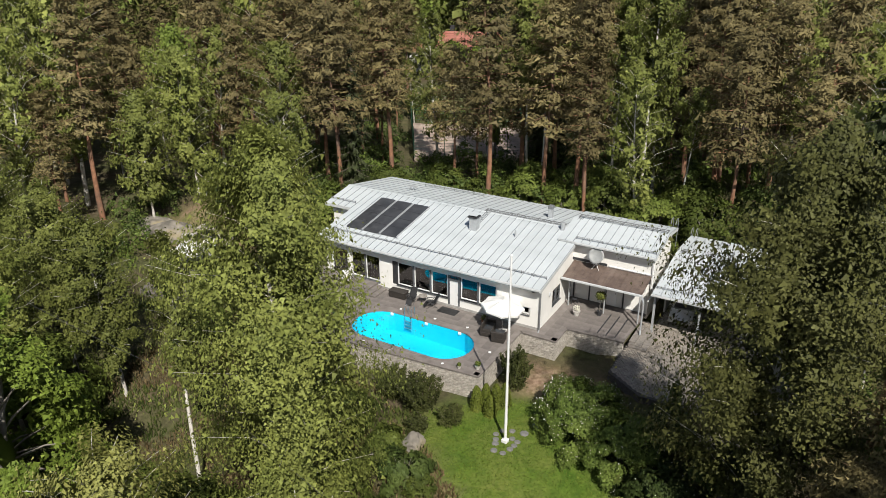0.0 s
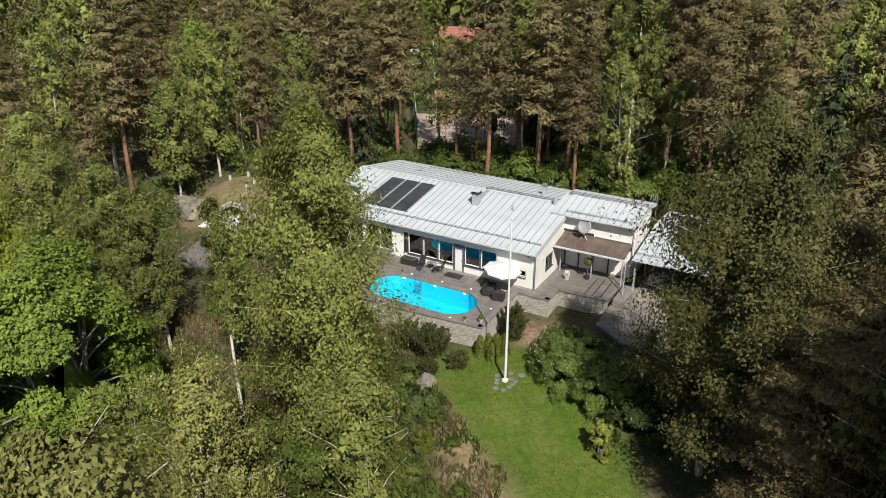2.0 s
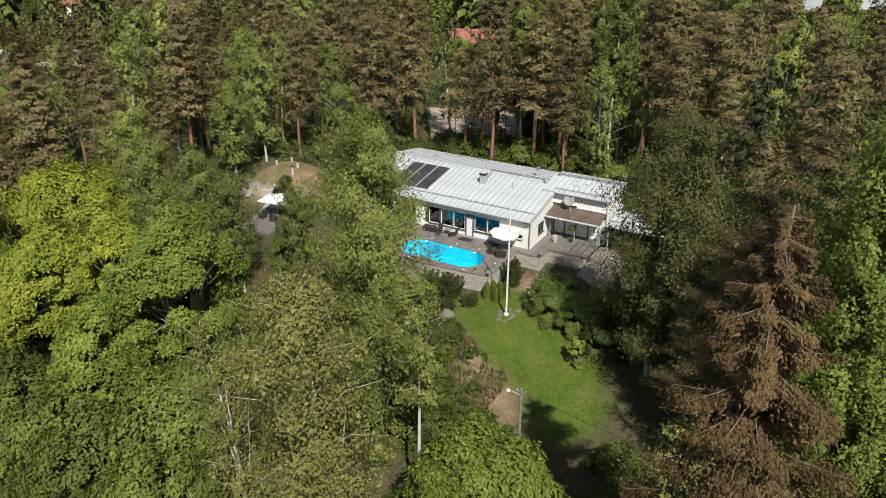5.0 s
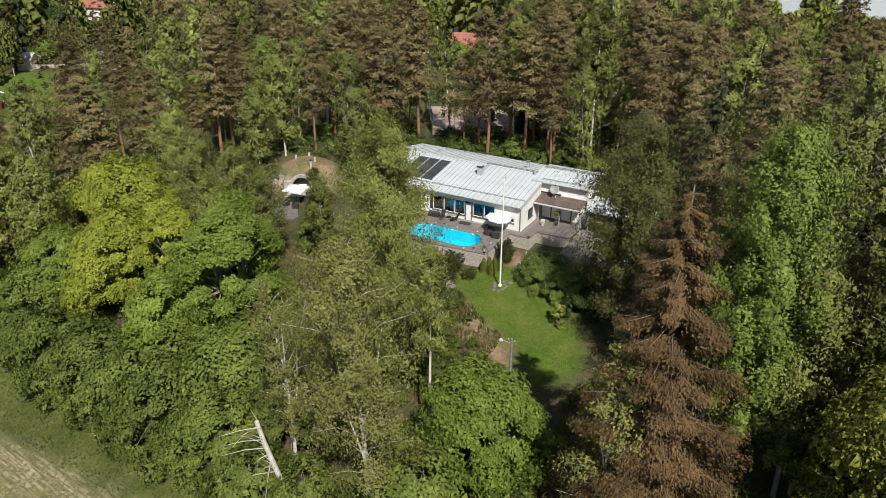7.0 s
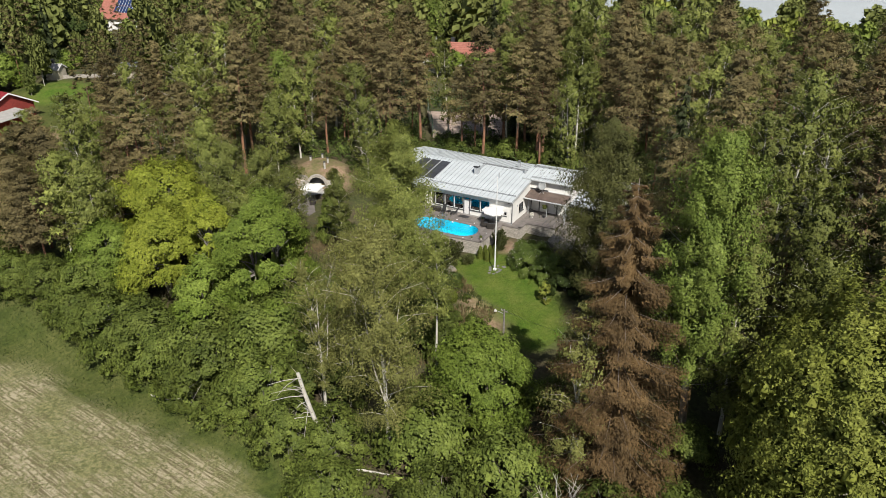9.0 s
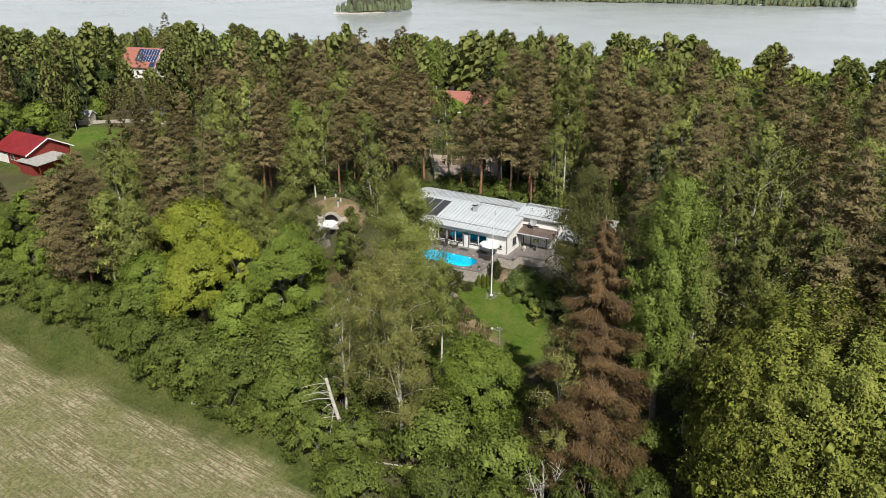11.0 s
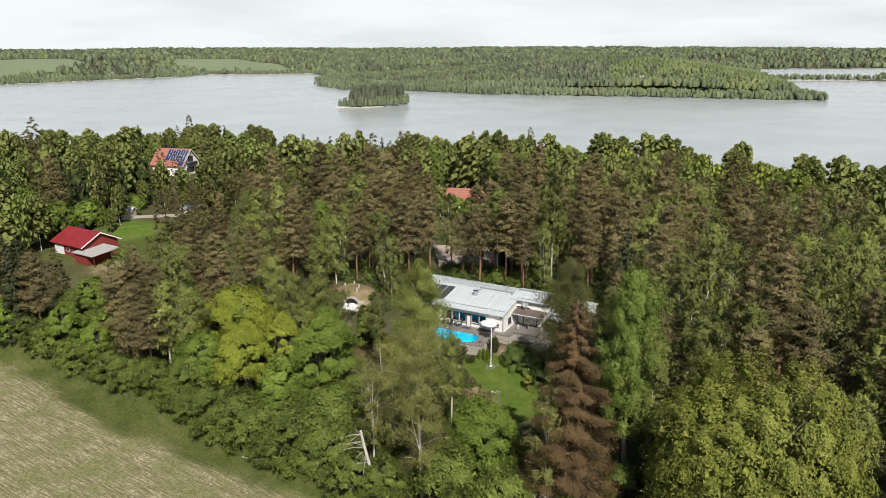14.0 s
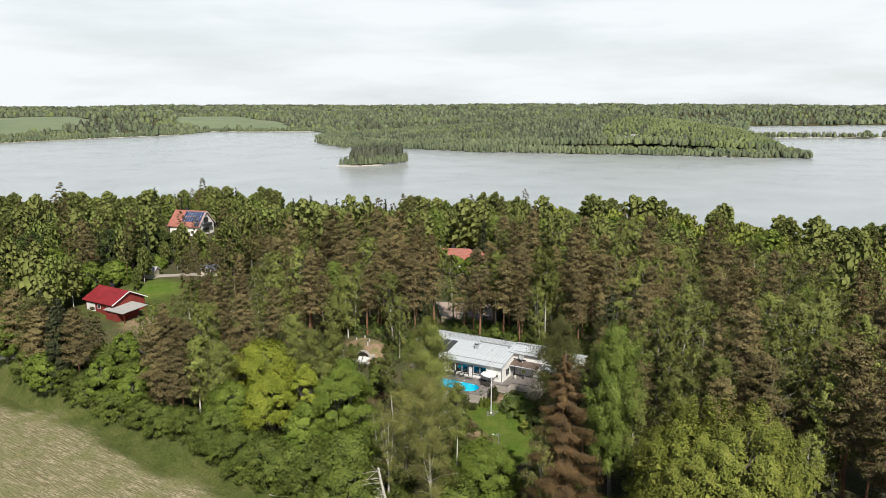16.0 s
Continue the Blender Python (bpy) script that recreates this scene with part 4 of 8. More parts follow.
# single trees that stand out: kind, place, height, crown radius, cards, card size, label
HEROES = [
    ("birch", -2.8, -19.0, 21.2, 4.8, 100000, 0.086, "large birch with white trunk and hanging leafy twigs by the pool"),
    ("high_birch", -10.0, -20.4, 15.5, 1.8, 8000, 0.085, "slender birch with a white leaning trunk"),
    ("high_birch", 8.6, -28.6, 18.0, 2.2, 9000, 0.09, "slim birch with a tall bare white trunk"),
    ("sparse_birch", 10.6, -38.8, 23.6, 3.9, 36000, 0.09, "tall thinly leafed birch with pale forking limbs"),
    ("sparse_birch", 2.2, -34.4, 10.5, 2.4, 7000, 0.09, ""),
    ("sparse_birch", 2.0, -37.5, 17.0, 2.4, 9000, 0.09, ""),
    ("sparse_birch", -1.0, -29.0, 15.0, 3.2, 26000, 0.085, ""),
    ("spruce", 27.4, -31.6, 28.0, 7.6, 120000, 0.112, "tall spruce, brown with masses of hanging cones"),
    ("sparse_birch", 25.0, -33.6, 18.9, 2.7, 13000, 0.095, "thin birch with sparse yellowish leaves"),
    ("aspen", 30.2, -20.5, 27.4, 4.3, 80000, 0.10, "tall bright green aspen beside the brown spruce"),
    ("willow", 46.5, -27.0, 24.6, 10.8, 130000, 0.143, ""),
    ("maple_lime", -40.0, -24.3, 13.0, 7.2, 50000, 0.14, ""),
    ("maple", -14.0, -29.2, 17.0, 5.6, 60000, 0.12, ""),
    ("maple_lime", -23.5, -29.0, 15.2, 3.4, 18000, 0.14, ""),
    ("maple_lime", -29.5, -31.5, 12.5, 5.6, 32000, 0.14, ""),
    ("maple", -18.5, -34.0, 12.0, 4.4, 28000, 0.14, ""),
    ("maple", -37.5, -34.0, 9.0, 4.6, 22000, 0.14, ""),
    ("maple", -8.5, -33.5, 8.0, 4.0, 22000, 0.11, ""),
    ("maple", 14.9, -30.8, 11.6, 4.7, 36000, 0.13, "dense fresh green broadleaf tree at the foot of the slope"),
    ("alder", 16.3, -9.5, 21.5, 4.8, 90000, 0.085, "tall birch shading the driveway, its hanging leaves painted darker for shade"),
    ("pine", 20.6, -13.6, 12.0, 3.0, 36000, 0.085, "low pine with broad flat needle pads"),
    ("pine", 22.6, -13.5, 16.0, 4.4, 64000, 0.095, "pine with a wide crown over the driveway"),
    ("pine", 25.5, -6.0, 20.5, 4.6, 42000, 0.12, ""),
    ("birch", -26.2, -18.8, 13.5, 2.6, 22000, 0.09, ""),
    ("birch", -21.5, -18.0, 12.5, 2.6, 15300, 0.095, ""),
    ("birch", -31.0, -20.5, 15.0, 3.0, 18700, 0.095, ""),
    ("birch", -37.5, -17.5, 15.0, 3.0, 18700, 0.095, ""),
    ("birch", -24.5, -23.5, 13.0, 2.6, 15300, 0.095, ""),
    ("birch", 33.2, -19.6, 19.0, 3.0, 11000, 0.14, ""),
    ("birch", 38.6, -15.8, 17.0, 3.2, 12000, 0.13, ""),
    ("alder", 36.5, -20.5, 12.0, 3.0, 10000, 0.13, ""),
    ("pine", 43.0, -13.0, 20.0, 3.4, 8000, 0.22, ""),
    ("birch", 36.6, -13.6, 20.0, 3.2, 11000, 0.14, ""),
    ("dark_spruce", -81.5, -42.0, 17.5, 4.2, 9000, 0.24, ""),
    ("pine", -77.0, -40.5, 17.0, 4.2, 12000, 0.19, ""),
    ("maple", -69.5, -39.5, 10.5, 3.6, 14000, 0.16, ""),
    ("maple", -63.0, -37.5, 8.0, 3.4, 12000, 0.16, ""),
    ("pine", -56.0, -36.0, 18.5, 4.2, 14000, 0.19, ""),
    ("pine", -58.0, -31.5, 18.5, 4.2, 12000, 0.19, ""),
    ("pine", -47.0, -37.4, 15.0, 3.8, 12000, 0.19, ""),
    ("pine", -52.0, -31.5, 18.0, 4.0, 12000, 0.19, ""),
    ("pine", -51.5, -37.0, 16.5, 4.2, 14000, 0.19, ""),
    ("birch", -46.0, -34.5, 16.0, 3.2, 11000, 0.15, "birch with a white trunk standing at the field edge"),
    ("birch", -42.0, -33.0, 15.0, 3.2, 11000, 0.15, "birch with a white trunk standing at the field edge"),
    ("pine", -88.0, -42.0, 16.0, 4.2, 12000, 0.19, ""),
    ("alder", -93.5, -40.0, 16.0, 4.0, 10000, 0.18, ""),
    ("pine", -101.0, -41.0, 17.0, 4.2, 12000, 0.19, ""),
    ("dark_spruce", -90.5, -36.5, 17.0, 4.0, 9000, 0.25, ""),
    ("maple", -104.0, -42.0, 12.0, 4.6, 12000, 0.2, ""),
    ("dark_spruce", -98.0, -36.0, 17.0, 4.0, 9000, 0.25, ""),
    ("maple", -84.0, -44.0, 9.0, 3.6, 10000, 0.18, ""),
    ("maple", -76.0, -30.3, 7.6, 3.0, 8000, 0.16, ""),
    ("dark_maple", -153.0, -10.5, 15.0, 6.4, 7000, 0.30, ""),
    ("dark_maple", -142.0, 9.0, 13.0, 5.8, 6000, 0.30, ""),
    ("dark_maple", -137.5, 19.5, 13.0, 5.4, 6000, 0.30, ""),
    ("maple", -122.0, -3.5, 7.5, 4.4, 5000, 0.26, ""),
    ("maple", -128.0, 13.5, 4.5, 3.2, 3000, 0.26, ""),
    ("pine", -131.0, -6.0, 19.0, 3.6, 5000, 0.26, ""),
    ("birch", -52.5, 57.0, 7.5, 2.6, 2600, 0.24, ""),
    ("maple", -49.0, 59.0, 6.4, 2.8, 2600, 0.28, ""),
    ("maple", -44.5, 61.0, 6.2, 2.8, 2600, 0.28, ""),
    ("maple", -40.5, 64.5, 6.4, 2.8, 2600, 0.28, ""),
    ("pine", 48.0, -8.0, 21.5, 4.0, 9000, 0.24, ""),
    ("birch", 55.6, -6.9, 19.0, 3.0, 10000, 0.15, ""),
    ("birch", 41.0, -8.5, 20.0, 3.2, 10000, 0.15, ""),
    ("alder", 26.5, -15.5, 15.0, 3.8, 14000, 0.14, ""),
    ("birch", -41.5, -2.0, 13.0, 2.8, 8000, 0.15, ""),
    ("birch", -43.0, 4.5, 15.0, 3.0, 8000, 0.15, ""),
    ("high_birch", -15.5, 25.4, 21.0, 2.6, 7000, 0.15, ""),
    ("high_birch", -14.3, 26.0, 20.0, 2.4, 6000, 0.15, ""),
    ("high_birch", -3.8, 26.2, 22.5, 3.0, 8000, 0.15, "birch with a thick white trunk behind the house"),
    ("pine", -10.0, 25.4, 21.5, 3.0, 8000, 0.20, ""),
    ("pine", -16.8, 26.4, 22.0, 3.0, 8000, 0.20, ""),
    ("pine", 2.2, 29.0, 23.0, 3.8, 8000, 0.22, ""),
    ("pine", -3.0, 36.4, 22.0, 3.2, 7000, 0.22, ""),
    ("pine", -34.8, 17.4, 21.0, 3.4, 8000, 0.22, ""),
    ("high_birch", -10.0, 33.9, 21.0, 2.6, 6000, 0.15, ""),
    ("pine", 30.5, -10.5, 18.0, 4.0, 16000, 0.17, ""),
]
for k, (kind, x, y, h, r, n, card, label) in enumerate(HEROES):
    hero = tree_thing(kind, make_tree(SHAPES.get(kind, kind), h, r, n, card, 100 + k, 9, low=0.10 if n > 40000 and "birch" in label else 0.26 if kind == "pine" and n > 16000 else None), label)
    hero.matrix_world = pose(x, y, land(x, y) - 0.2, *((-9, -13, 0) if "leaning" in label else (0, 0, 37 * k)))

# ---- the wood ----
YARD = [(-20, -13), (-24, -2), (-23, 17), (6, 19), (13.5, 18), (14.5, 3), (14, -5), (18, -12), (18, -21), (6, -25), (-3, -14)]
COURT = [(-45, 41), (-29, 48), (-20, 35), (-33, 26.5)]
OPEN = [(-35, 0, 8.0), (-30, -6, 8), (-24, -10, 6), (-51, 65, 11), (-44, 55, 7), (-102, -15, 13), (-93, -25, 9), (-87, -18, 6), (-112, 11, 8), (-105, -2, 7), (-161, 53, 11), (-150, 45, 8)]


def free_ground(x, y, gap=0.0):
    ok = ~inside(x, y, YARD) & ~inside(x, y, COURT)
    for cx, cy, r in OPEN:
        ok &= np.hypot(x - cx, y - cy) > r - gap
    # the slope below the lawn is kept for single trees; the field edge runs along it
    ok &= ~((y < -13) & (x > -42) & (x < 33)) & ~((y < -4) & (x > -22) & (x < 20))
    ok &= ~((y < -39.0) & (x < 40))
    ok &= ~((x > 33) & (y < -17) & (x < 58)) & ~((x >= 58) & (y < -30))
    ok &= ~((x > 8) & (x < 34) & (y > -14) & (y < -2))
    # nothing behind the line of sight's left edge and past the lake shore
    ok &= y > -115 + (64 - x) * 0.40
    ok &= y < np.interp(x, [p[0] for p in SHORE], [p[1] for p in SHORE]) - 4
    ok &= (x < 72) & (x > -330)
    return ok


rng = np.random.RandomState(11)
gxx, gyy = np.meshgrid(np.arange(-330, 75, 5.7), np.arange(-60, 215, 5.7))
tx = (gxx + rng.uniform(-2.5, 2.5, gxx.shape)).ravel()
ty = (gyy + rng.uniform(-2.5, 2.5, gxx.shape)).ravel()
ok = free_ground(tx, ty)
for _, hx, hy, *_rest in HEROES:
    ok &= np.hypot(tx - hx, ty - hy) > 3.5
tx, ty = tx[ok], ty[ok]
tz = land_height(tx, ty) - 0.2
shore_d = edge_distance(tx, ty, SHORE, closed=False)
pick = rng.uniform(0, 1, len(tx))
zone = waves(tx, ty, 55, 31)
kinds = np.where(pick < 0.48 + 0.30 * zone + 0.14 * ((tx > -85) & (tx < 14) & (ty < 62)), "pine", np.where(pick < 0.92 + 0.04 * zone, "birch", np.where(pick < 0.955, "dark_spruce", "aspen")))
kinds = np.where((tx > 14) & (ty < 60) & (rng.uniform(0, 1, len(tx)) < 0.04), "dark_spruce", kinds)
kinds = np.where((tx > 20) & (ty < 80) & (kinds == "birch") & (rng.uniform(0, 1, len(tx)) < 0.08), "pine", kinds)
kinds = np.where((tx < -105) & (kinds == "pine") & (pick < 0.34), np.where(pick < 0.12, "dark_spruce", np.where(pick < 0.2, "maple", "aspen")), kinds)
kinds = np.where((shore_d < 115) & (kinds == "pine") & (pick < 0.36), np.where(pick < 0.15, "birch", "aspen"), kinds)
kinds = np.where((np.hypot(tx - 2, ty - 26) < 22) & (kinds == "birch") & (rng.uniform(0, 1, len(tx)) < 0.25), "high_birch", kinds)
lake_side = shore_d < 60
kinds = np.where(lake_side & (tx > -75) & (tx < 20), np.where(pick > 0.8, "birch", np.where(pick > 0.62, "maple", "willow")), kinds)
kinds = np.where(lake_side & (tx <= -75), np.where(pick > 0.72, "birch", np.where(pick > 0.5, "maple", np.where(pick > 0.4, "dark_spruce", kinds))), kinds)
kinds = np.where(lake_side & (tx >= 20), np.where(pick > 0.7, "birch", np.where(pick > 0.4, "maple", "willow")), kinds)
west = (tx < -62) & (ty < 0) & (ty > -40)
kinds = np.where(west & (pick > 0.55), np.where(pick > 0.8, "birch", "maple"), kinds)
size = rng.uniform(0.62, 1.16, len(tx)) * np.where(shore_d < 55, np.where(tx > -60, np.where(kinds == "willow", 0.92, 1.05), 0.8), np.where(shore_d < 95, np.where(tx > -60, 0.82, 0.72), 1.0)) * np.where(np.hypot(tx, ty) > 75, 0.9, 1.0)
turn = rng.uniform(0, 360, len(tx))
# towards the lake the birches and aspens stand lower, with broad round crowns
by_lake = (shore_d < 110) & ((kinds == "birch") | (kinds == "aspen"))
size = np.where(by_lake, size * 0.91, size)
broad = np.where(by_lake, 1.6, 1.0)
# stretch of the plan that is passed nearest: round the house
near_d = np.hypot((tx - 8) * 0.9, ty + 6)

size = np.where(np.hypot(tx + 147, ty - 42) < 14, size * 0.5, size)
# trees before the neighbours' houses are shrunk along the camera's sightlines so the houses show
for ax, ay, bx, by, w in ((-160, 52, -118, 22, 13), (-102, -15, -62, -36, 12), (-52, 64, -28, 30, 11), (-112, 10, -80, -10, 12)):
    s = np.clip(((tx - ax) * (bx - ax) + (ty - ay) * (by - ay)) / ((bx - ax) ** 2 + (by - ay) ** 2), 0, 1)
    near_line = np.hypot(tx - ax - s * (bx - ax), ty - ay - s * (by - ay)) < w
    size = np.where(near_line, size * ({-102: 0.46, -160: 0.45, -52: 0.50, -112: 0.55}[ax] + 0.36 * s), size)
NEAR = {"pine": (21.0, 3.9, 4600, 0.22, 6, 160), "birch": (19.0, 3.7, 4400, 0.175, 5, 130), "dark_spruce": (19.0, 3.0, 3600, 0.21, 2, 30), "high_birch": (21.0, 2.8, 4000, 0.15, 3, 40),
        "aspen": (18.0, 3.4, 4600, 0.18, 2, 26), "maple": (12.0, 4.2, 4200, 0.2, 2, 36), "willow": (14.0, 4.6, 5200, 0.25, 2, 12)}
FAR = {"pine": (20.5, 3.7, 480, 0.34, 6), "birch": (19.0, 4.0, 600, 0.24, 6), "dark_spruce": (19.0, 3.0, 420, 0.45, 1), "high_birch": (21.0, 2.8, 400, 0.24, 1),
       "aspen": (18.0, 3.9, 600, 0.24, 4), "maple": (12.0, 4.6, 620, 0.24, 4), "willow": (14.0, 5.0, 680, 0.24, 4)}
far_parts = {}
for kind, (h, r, n, card, variants, most) in NEAR.items():
    idx_k = np.where(kinds == kind)[0]
    idx_k = idx_k[np.argsort(near_d[idx_k])]
    things, rest = idx_k[:most], idx_k[most:]
    variants = min(variants, len(things))
    protos = [tree_thing(kind, make_tree(SHAPES.get(kind, kind), h * (0.92 + 0.05 * v), r * (1.08 - 0.05 * v), n, card, 300 + 17 * v + len(kind), 6)) for v in range(variants)]
    for j, i in enumerate(things):
        p = protos[j % variants]
        if j < variants:
            p.matrix_world = pose(tx[i], ty[i], tz[i], 0, 0, turn[i])
            p.scale = (size[i] * broad[i], size[i] * broad[i], size[i])
        else:
            ob = copy_thing(p, pose(tx[i], ty[i], tz[i], 0, 0, turn[i]))
            ob.scale = (size[i] * broad[i], size[i] * broad[i], size[i])
    if kind == "pine":
        # unseen pines east of the view, added to cast shade on the wood
        for k in range(36):
            plant(protos[k % variants], 66 + 7.0 * (k % 4) + 2.0 * math.sin(k * 5.1), -58 + 6.6 * (k // 4) + 2.0 * math.cos(k * 3.7), 77 * k, 0.95 + 0.12 * math.sin(k * 2.3))
    fh, fr, fn, fc, fvar = FAR[kind]
    if kind == "dark_spruce":
        lods = [make_tree("spruce", fh, fr, fn, fc, 500, 4, limbs=40, far=True)[1]]
    else:
        lods = [far_crown(SHAPES.get(kind, kind), fh * (0.92 + 0.07 * v), fr, fn, fc, 500 + v + len(kind)) for v in range(fvar)]
    leaves = []
    for j, i in enumerate(rest):
        lv, lf = lods[j % fvar]
        a = math.radians(turn[i])
        rot = np.array([[math.cos(a), -math.sin(a), 0], [math.sin(a), math.cos(a), 0], [0, 0, 1]]) * size[i]
        off = np.array([tx[i], ty[i], tz[i]])
        leaves.append((lv @ rot.T * np.array([broad[i], broad[i], 1.0]) + off, lf))
        if shore_d[i] > 20:
            trunk = tube([(0, 0, 0), (0, 0, fh * 0.55)], [0.16, 0.10], 4)
            far_parts.setdefault("bark_birch" if kind == "birch" else "bark_pine" if kind == "pine" else "bark_grey", []).append((trunk[0] * size[i] + off, trunk[1]))
    if leaves:
        v, f = joined(leaves)
        tagged(new(TREE_KINDS[kind][0].replace("_tree", "_wood"), mesh_from("wood", v, f, M["far_" + TREE_KINDS[kind][3]], smooth=True)),
               "far part of the wood, " + TREE_KINDS[kind][1], "wood", kind="stuff")
for bark, pieces in far_parts.items():
    v, f = joined(pieces)
    tagged(new("wood_trunks", mesh_from("wood_trunks", v, f, M[bark])), "bare trunks standing close in the far wood", "trunks", kind="stuff")

# undergrowth among the trunks
ux, uy = rng.uniform(-46, 34, 1050), rng.uniform(-14, 46, 1050)
ok = free_ground(ux, uy, 1.5)
ux, uy = ux[ok], uy[ok]
low = [make_tree("bush", 2.6, 1.5, 300, 0.12, 700 + v, 3, limbs=18, far=True)[1] for v in range(4)]
pieces = {"leaf_shrub": [], "leaf_dark": []}
for j, (x, y, z) in enumerate(zip(ux, uy, land_height(ux, uy))):
    v, f = low[j % 4]
    s = rng.uniform(0.5, 1.35)
    a = rng.uniform(0, 6.28)
    rot = np.array([[math.cos(a), -math.sin(a), 0], [math.sin(a), math.cos(a), 0], [0, 0, 1]]) * s
    pieces["leaf_shrub" if j % 5 < 2 else "leaf_dark"].append((v @ rot.T + np.array([x, y, z - 0.1]), f))
for leaf, ps in pieces.items():
    v, f = joined(ps)
    tagged(new("undergrowth", mesh_from("undergrowth", v, f, M[leaf])), "low leafy undergrowth on the forest floor", "undergrowth", kind="stuff")

# bushes of the field edge and of the slope
protos = [tree_thing("bush", make_tree("bush", 3.0, 2.0, 4600, 0.08, 760 + v, 4, limbs=50)) for v in range(2)]
protos += [tree_thing("bush", make_tree("bush", 6.0, 4.1, 7400, 0.138, 770 + v, 5, limbs=80)) for v in range(3)]
BUSHES = [(-80, -41.6, 1.56), (-72, -41.1, 1.95), (-64, -41.2, 1.69), (-57, -40.1, 1.43), (-50, -40.6, 1.82), (-46, -39.1, 1.56), (-42, -40.4, 1.69), (-38, -41.2, 1.3), (-36, -38.6, 2.21), (-31, -41.800000000000004, 1.56), (-27, -40.800000000000004, 2.34), (-22, -40.2, 2.47), (-18, -41.2, 2.08), (-15, -38.1, 2.73), (-11, -40.4, 2.47), (-8, -34.5, 2.86), (-4, -40.1, 2.08), (-1, -35, 2.21), (2, -42.6, 1.82), (6, -40.6, 1.69), (10, -45.6, 1.82), (14, -37, 2.47), (18, -42, 1.95), (21, -36, 2.21), (24, -42, 1.69), (30, -37, 1.95), (34, -33, 1.4), (37, -38, 1.95), (32, -26, 1.5), (-5, -24, 1.9), (-11, -28, 1.8), (2, -25, 1.5), (5.5, -23.5, 1.0), (-24, -22, 2.0), (-20, -12.5, 1.2), (-4, -19, 1.2), (-39, -22, 1.8), (-42, -29, 1.9), (-6, -12.5, 0.9), (-9, -12.3, 1.0), (-12, -13.3, 1.1), (-3, -16.5, 0.9), (1, -19.5, 0.9), (-1, -22, 1.2), (4, -21, 0.8), (-9.5, -24, 1.6), (10, -33, 1.6), (12.5, -28, 1.2), (20, -24, 1.3), (23, -19, 1.2), (18.5, -19.5, 1.0), (1.2, -14.6, 0.45), (2.6, -18.6, 0.5), (0.2, -17.4, 0.6), (4.2, -19.4, 0.55), (5.6, -18.0, 0.35), (-2.2, -14.2, 0.6), (6.4, -20.5, 0.6), (3.4, -15.6, 0.3), (-22, 19.5, 1.3), (-17, 19, 1.2), (-12.5, 20, 1.5), (-8, 19.5, 1.4), (-4, 20.5, 1.7), (0, 20, 1.6), (4.5, 21, 1.8), (8, 20, 1.6), (-14, 24, 1.5), (-6, 25, 1.7), (2, 25.5, 1.8), (-25, 14, 1.5), (-26, 8, 1.4), (15.5, 9, 1.5), (16, 13, 1.7), (-3.5, -26.5, 1.3), (-70, -33, 1.9), (-78, -34, 2.21), (-86, -39.6, 1.95), (-94, -42.6, 1.82), (-56, -40.5, 1.8), (-48, -41, 1.6), (-34, -41.5, 1.6), (-25, -42, 1.5), (-13, -42, 1.7), (-6, -41.5, 1.6), (-66, -41, 1.7), (-75, -41.5, 1.8), (-84, -42, 1.8)]
planted = set()
for j, (x, y, s) in enumerate(BUSHES):
    y += 0.4 if y < -38 and x < 5 else 0.0
    k, s = (j % 2, s) if s <= 1.5 or (s < 1.9 and y > 0) else (2 + j % 3, s / 2)
    if k not in planted:
        planted.add(k)
        protos[k].matrix_world = pose(x, y, land(x, y) - 0.1, 0, 0, 61 * j)
        protos[k].scale = (s, s, s)
    else:
        plant(protos[k], x, y, 61 * j, s)

# ---- small builders ----
def part(name, bm, material, parent=None, label="", smooth=False):
    """Links a bmesh as one mesh object, under a thing or a part."""
    me = bpy.data.meshes.new(name)
    bmesh.ops.recalc_face_normals(bm, faces=bm.faces)
    bm.to_mesh(me)
    bm.free()
    me.materials.append(material)
    if smooth:
        me.polygons.foreach_set("use_smooth", np.ones(len(me.polygons), bool))
    ob = new(name, me)
    if parent:
        ob.parent = parent
    return tagged(ob, label)


def box(bm, x0, x1, y0, y1, z0, z1, bevel=0.0, m=None):
    r = bmesh.ops.create_cube(bm, size=1, matrix=(m or Matrix()) @ Matrix.Translation(((x0 + x1) / 2, (y0 + y1) / 2, (z0 + z1) / 2)) @ Matrix.Diagonal((x1 - x0, y1 - y0, z1 - z0, 1)))
    if bevel:
        es = list({e for v in r["verts"] for e in v.link_edges})
        bmesh.ops.bevel(bm, geom=es, offset=bevel, segments=1, affect="EDGES")
    return bm


def boxed(name, dims, material, parent=None, bevel=0.0, label="", m=None):
    return part(name, box(bmesh.new(), *dims, bevel, m), material, parent, label)


def rod(bm, a, b, r, sides=8, r2=None):
    a, b = Vector(a), Vector(b)
    d = b - a
    q = d.to_track_quat("Z", "Y").to_matrix().to_4x4()
    bmesh.ops.create_cone(bm, cap_ends=True, segments=sides, radius1=r, radius2=r if r2 is None else r2, depth=d.length, matrix=Matrix.Translation((a + b) / 2) @ q)
    return bm


def rodded(name, a, b, r, material, parent=None, sides=8, r2=None, label=""):
    return part(name, rod(bmesh.new(), a, b, r, sides, r2), material, parent, label)


def pipe(bm, pts, r, sides=6):
    for a, b in zip(pts[:-1], pts[1:]):
        rod(bm, a, b, r, sides)
    return bm


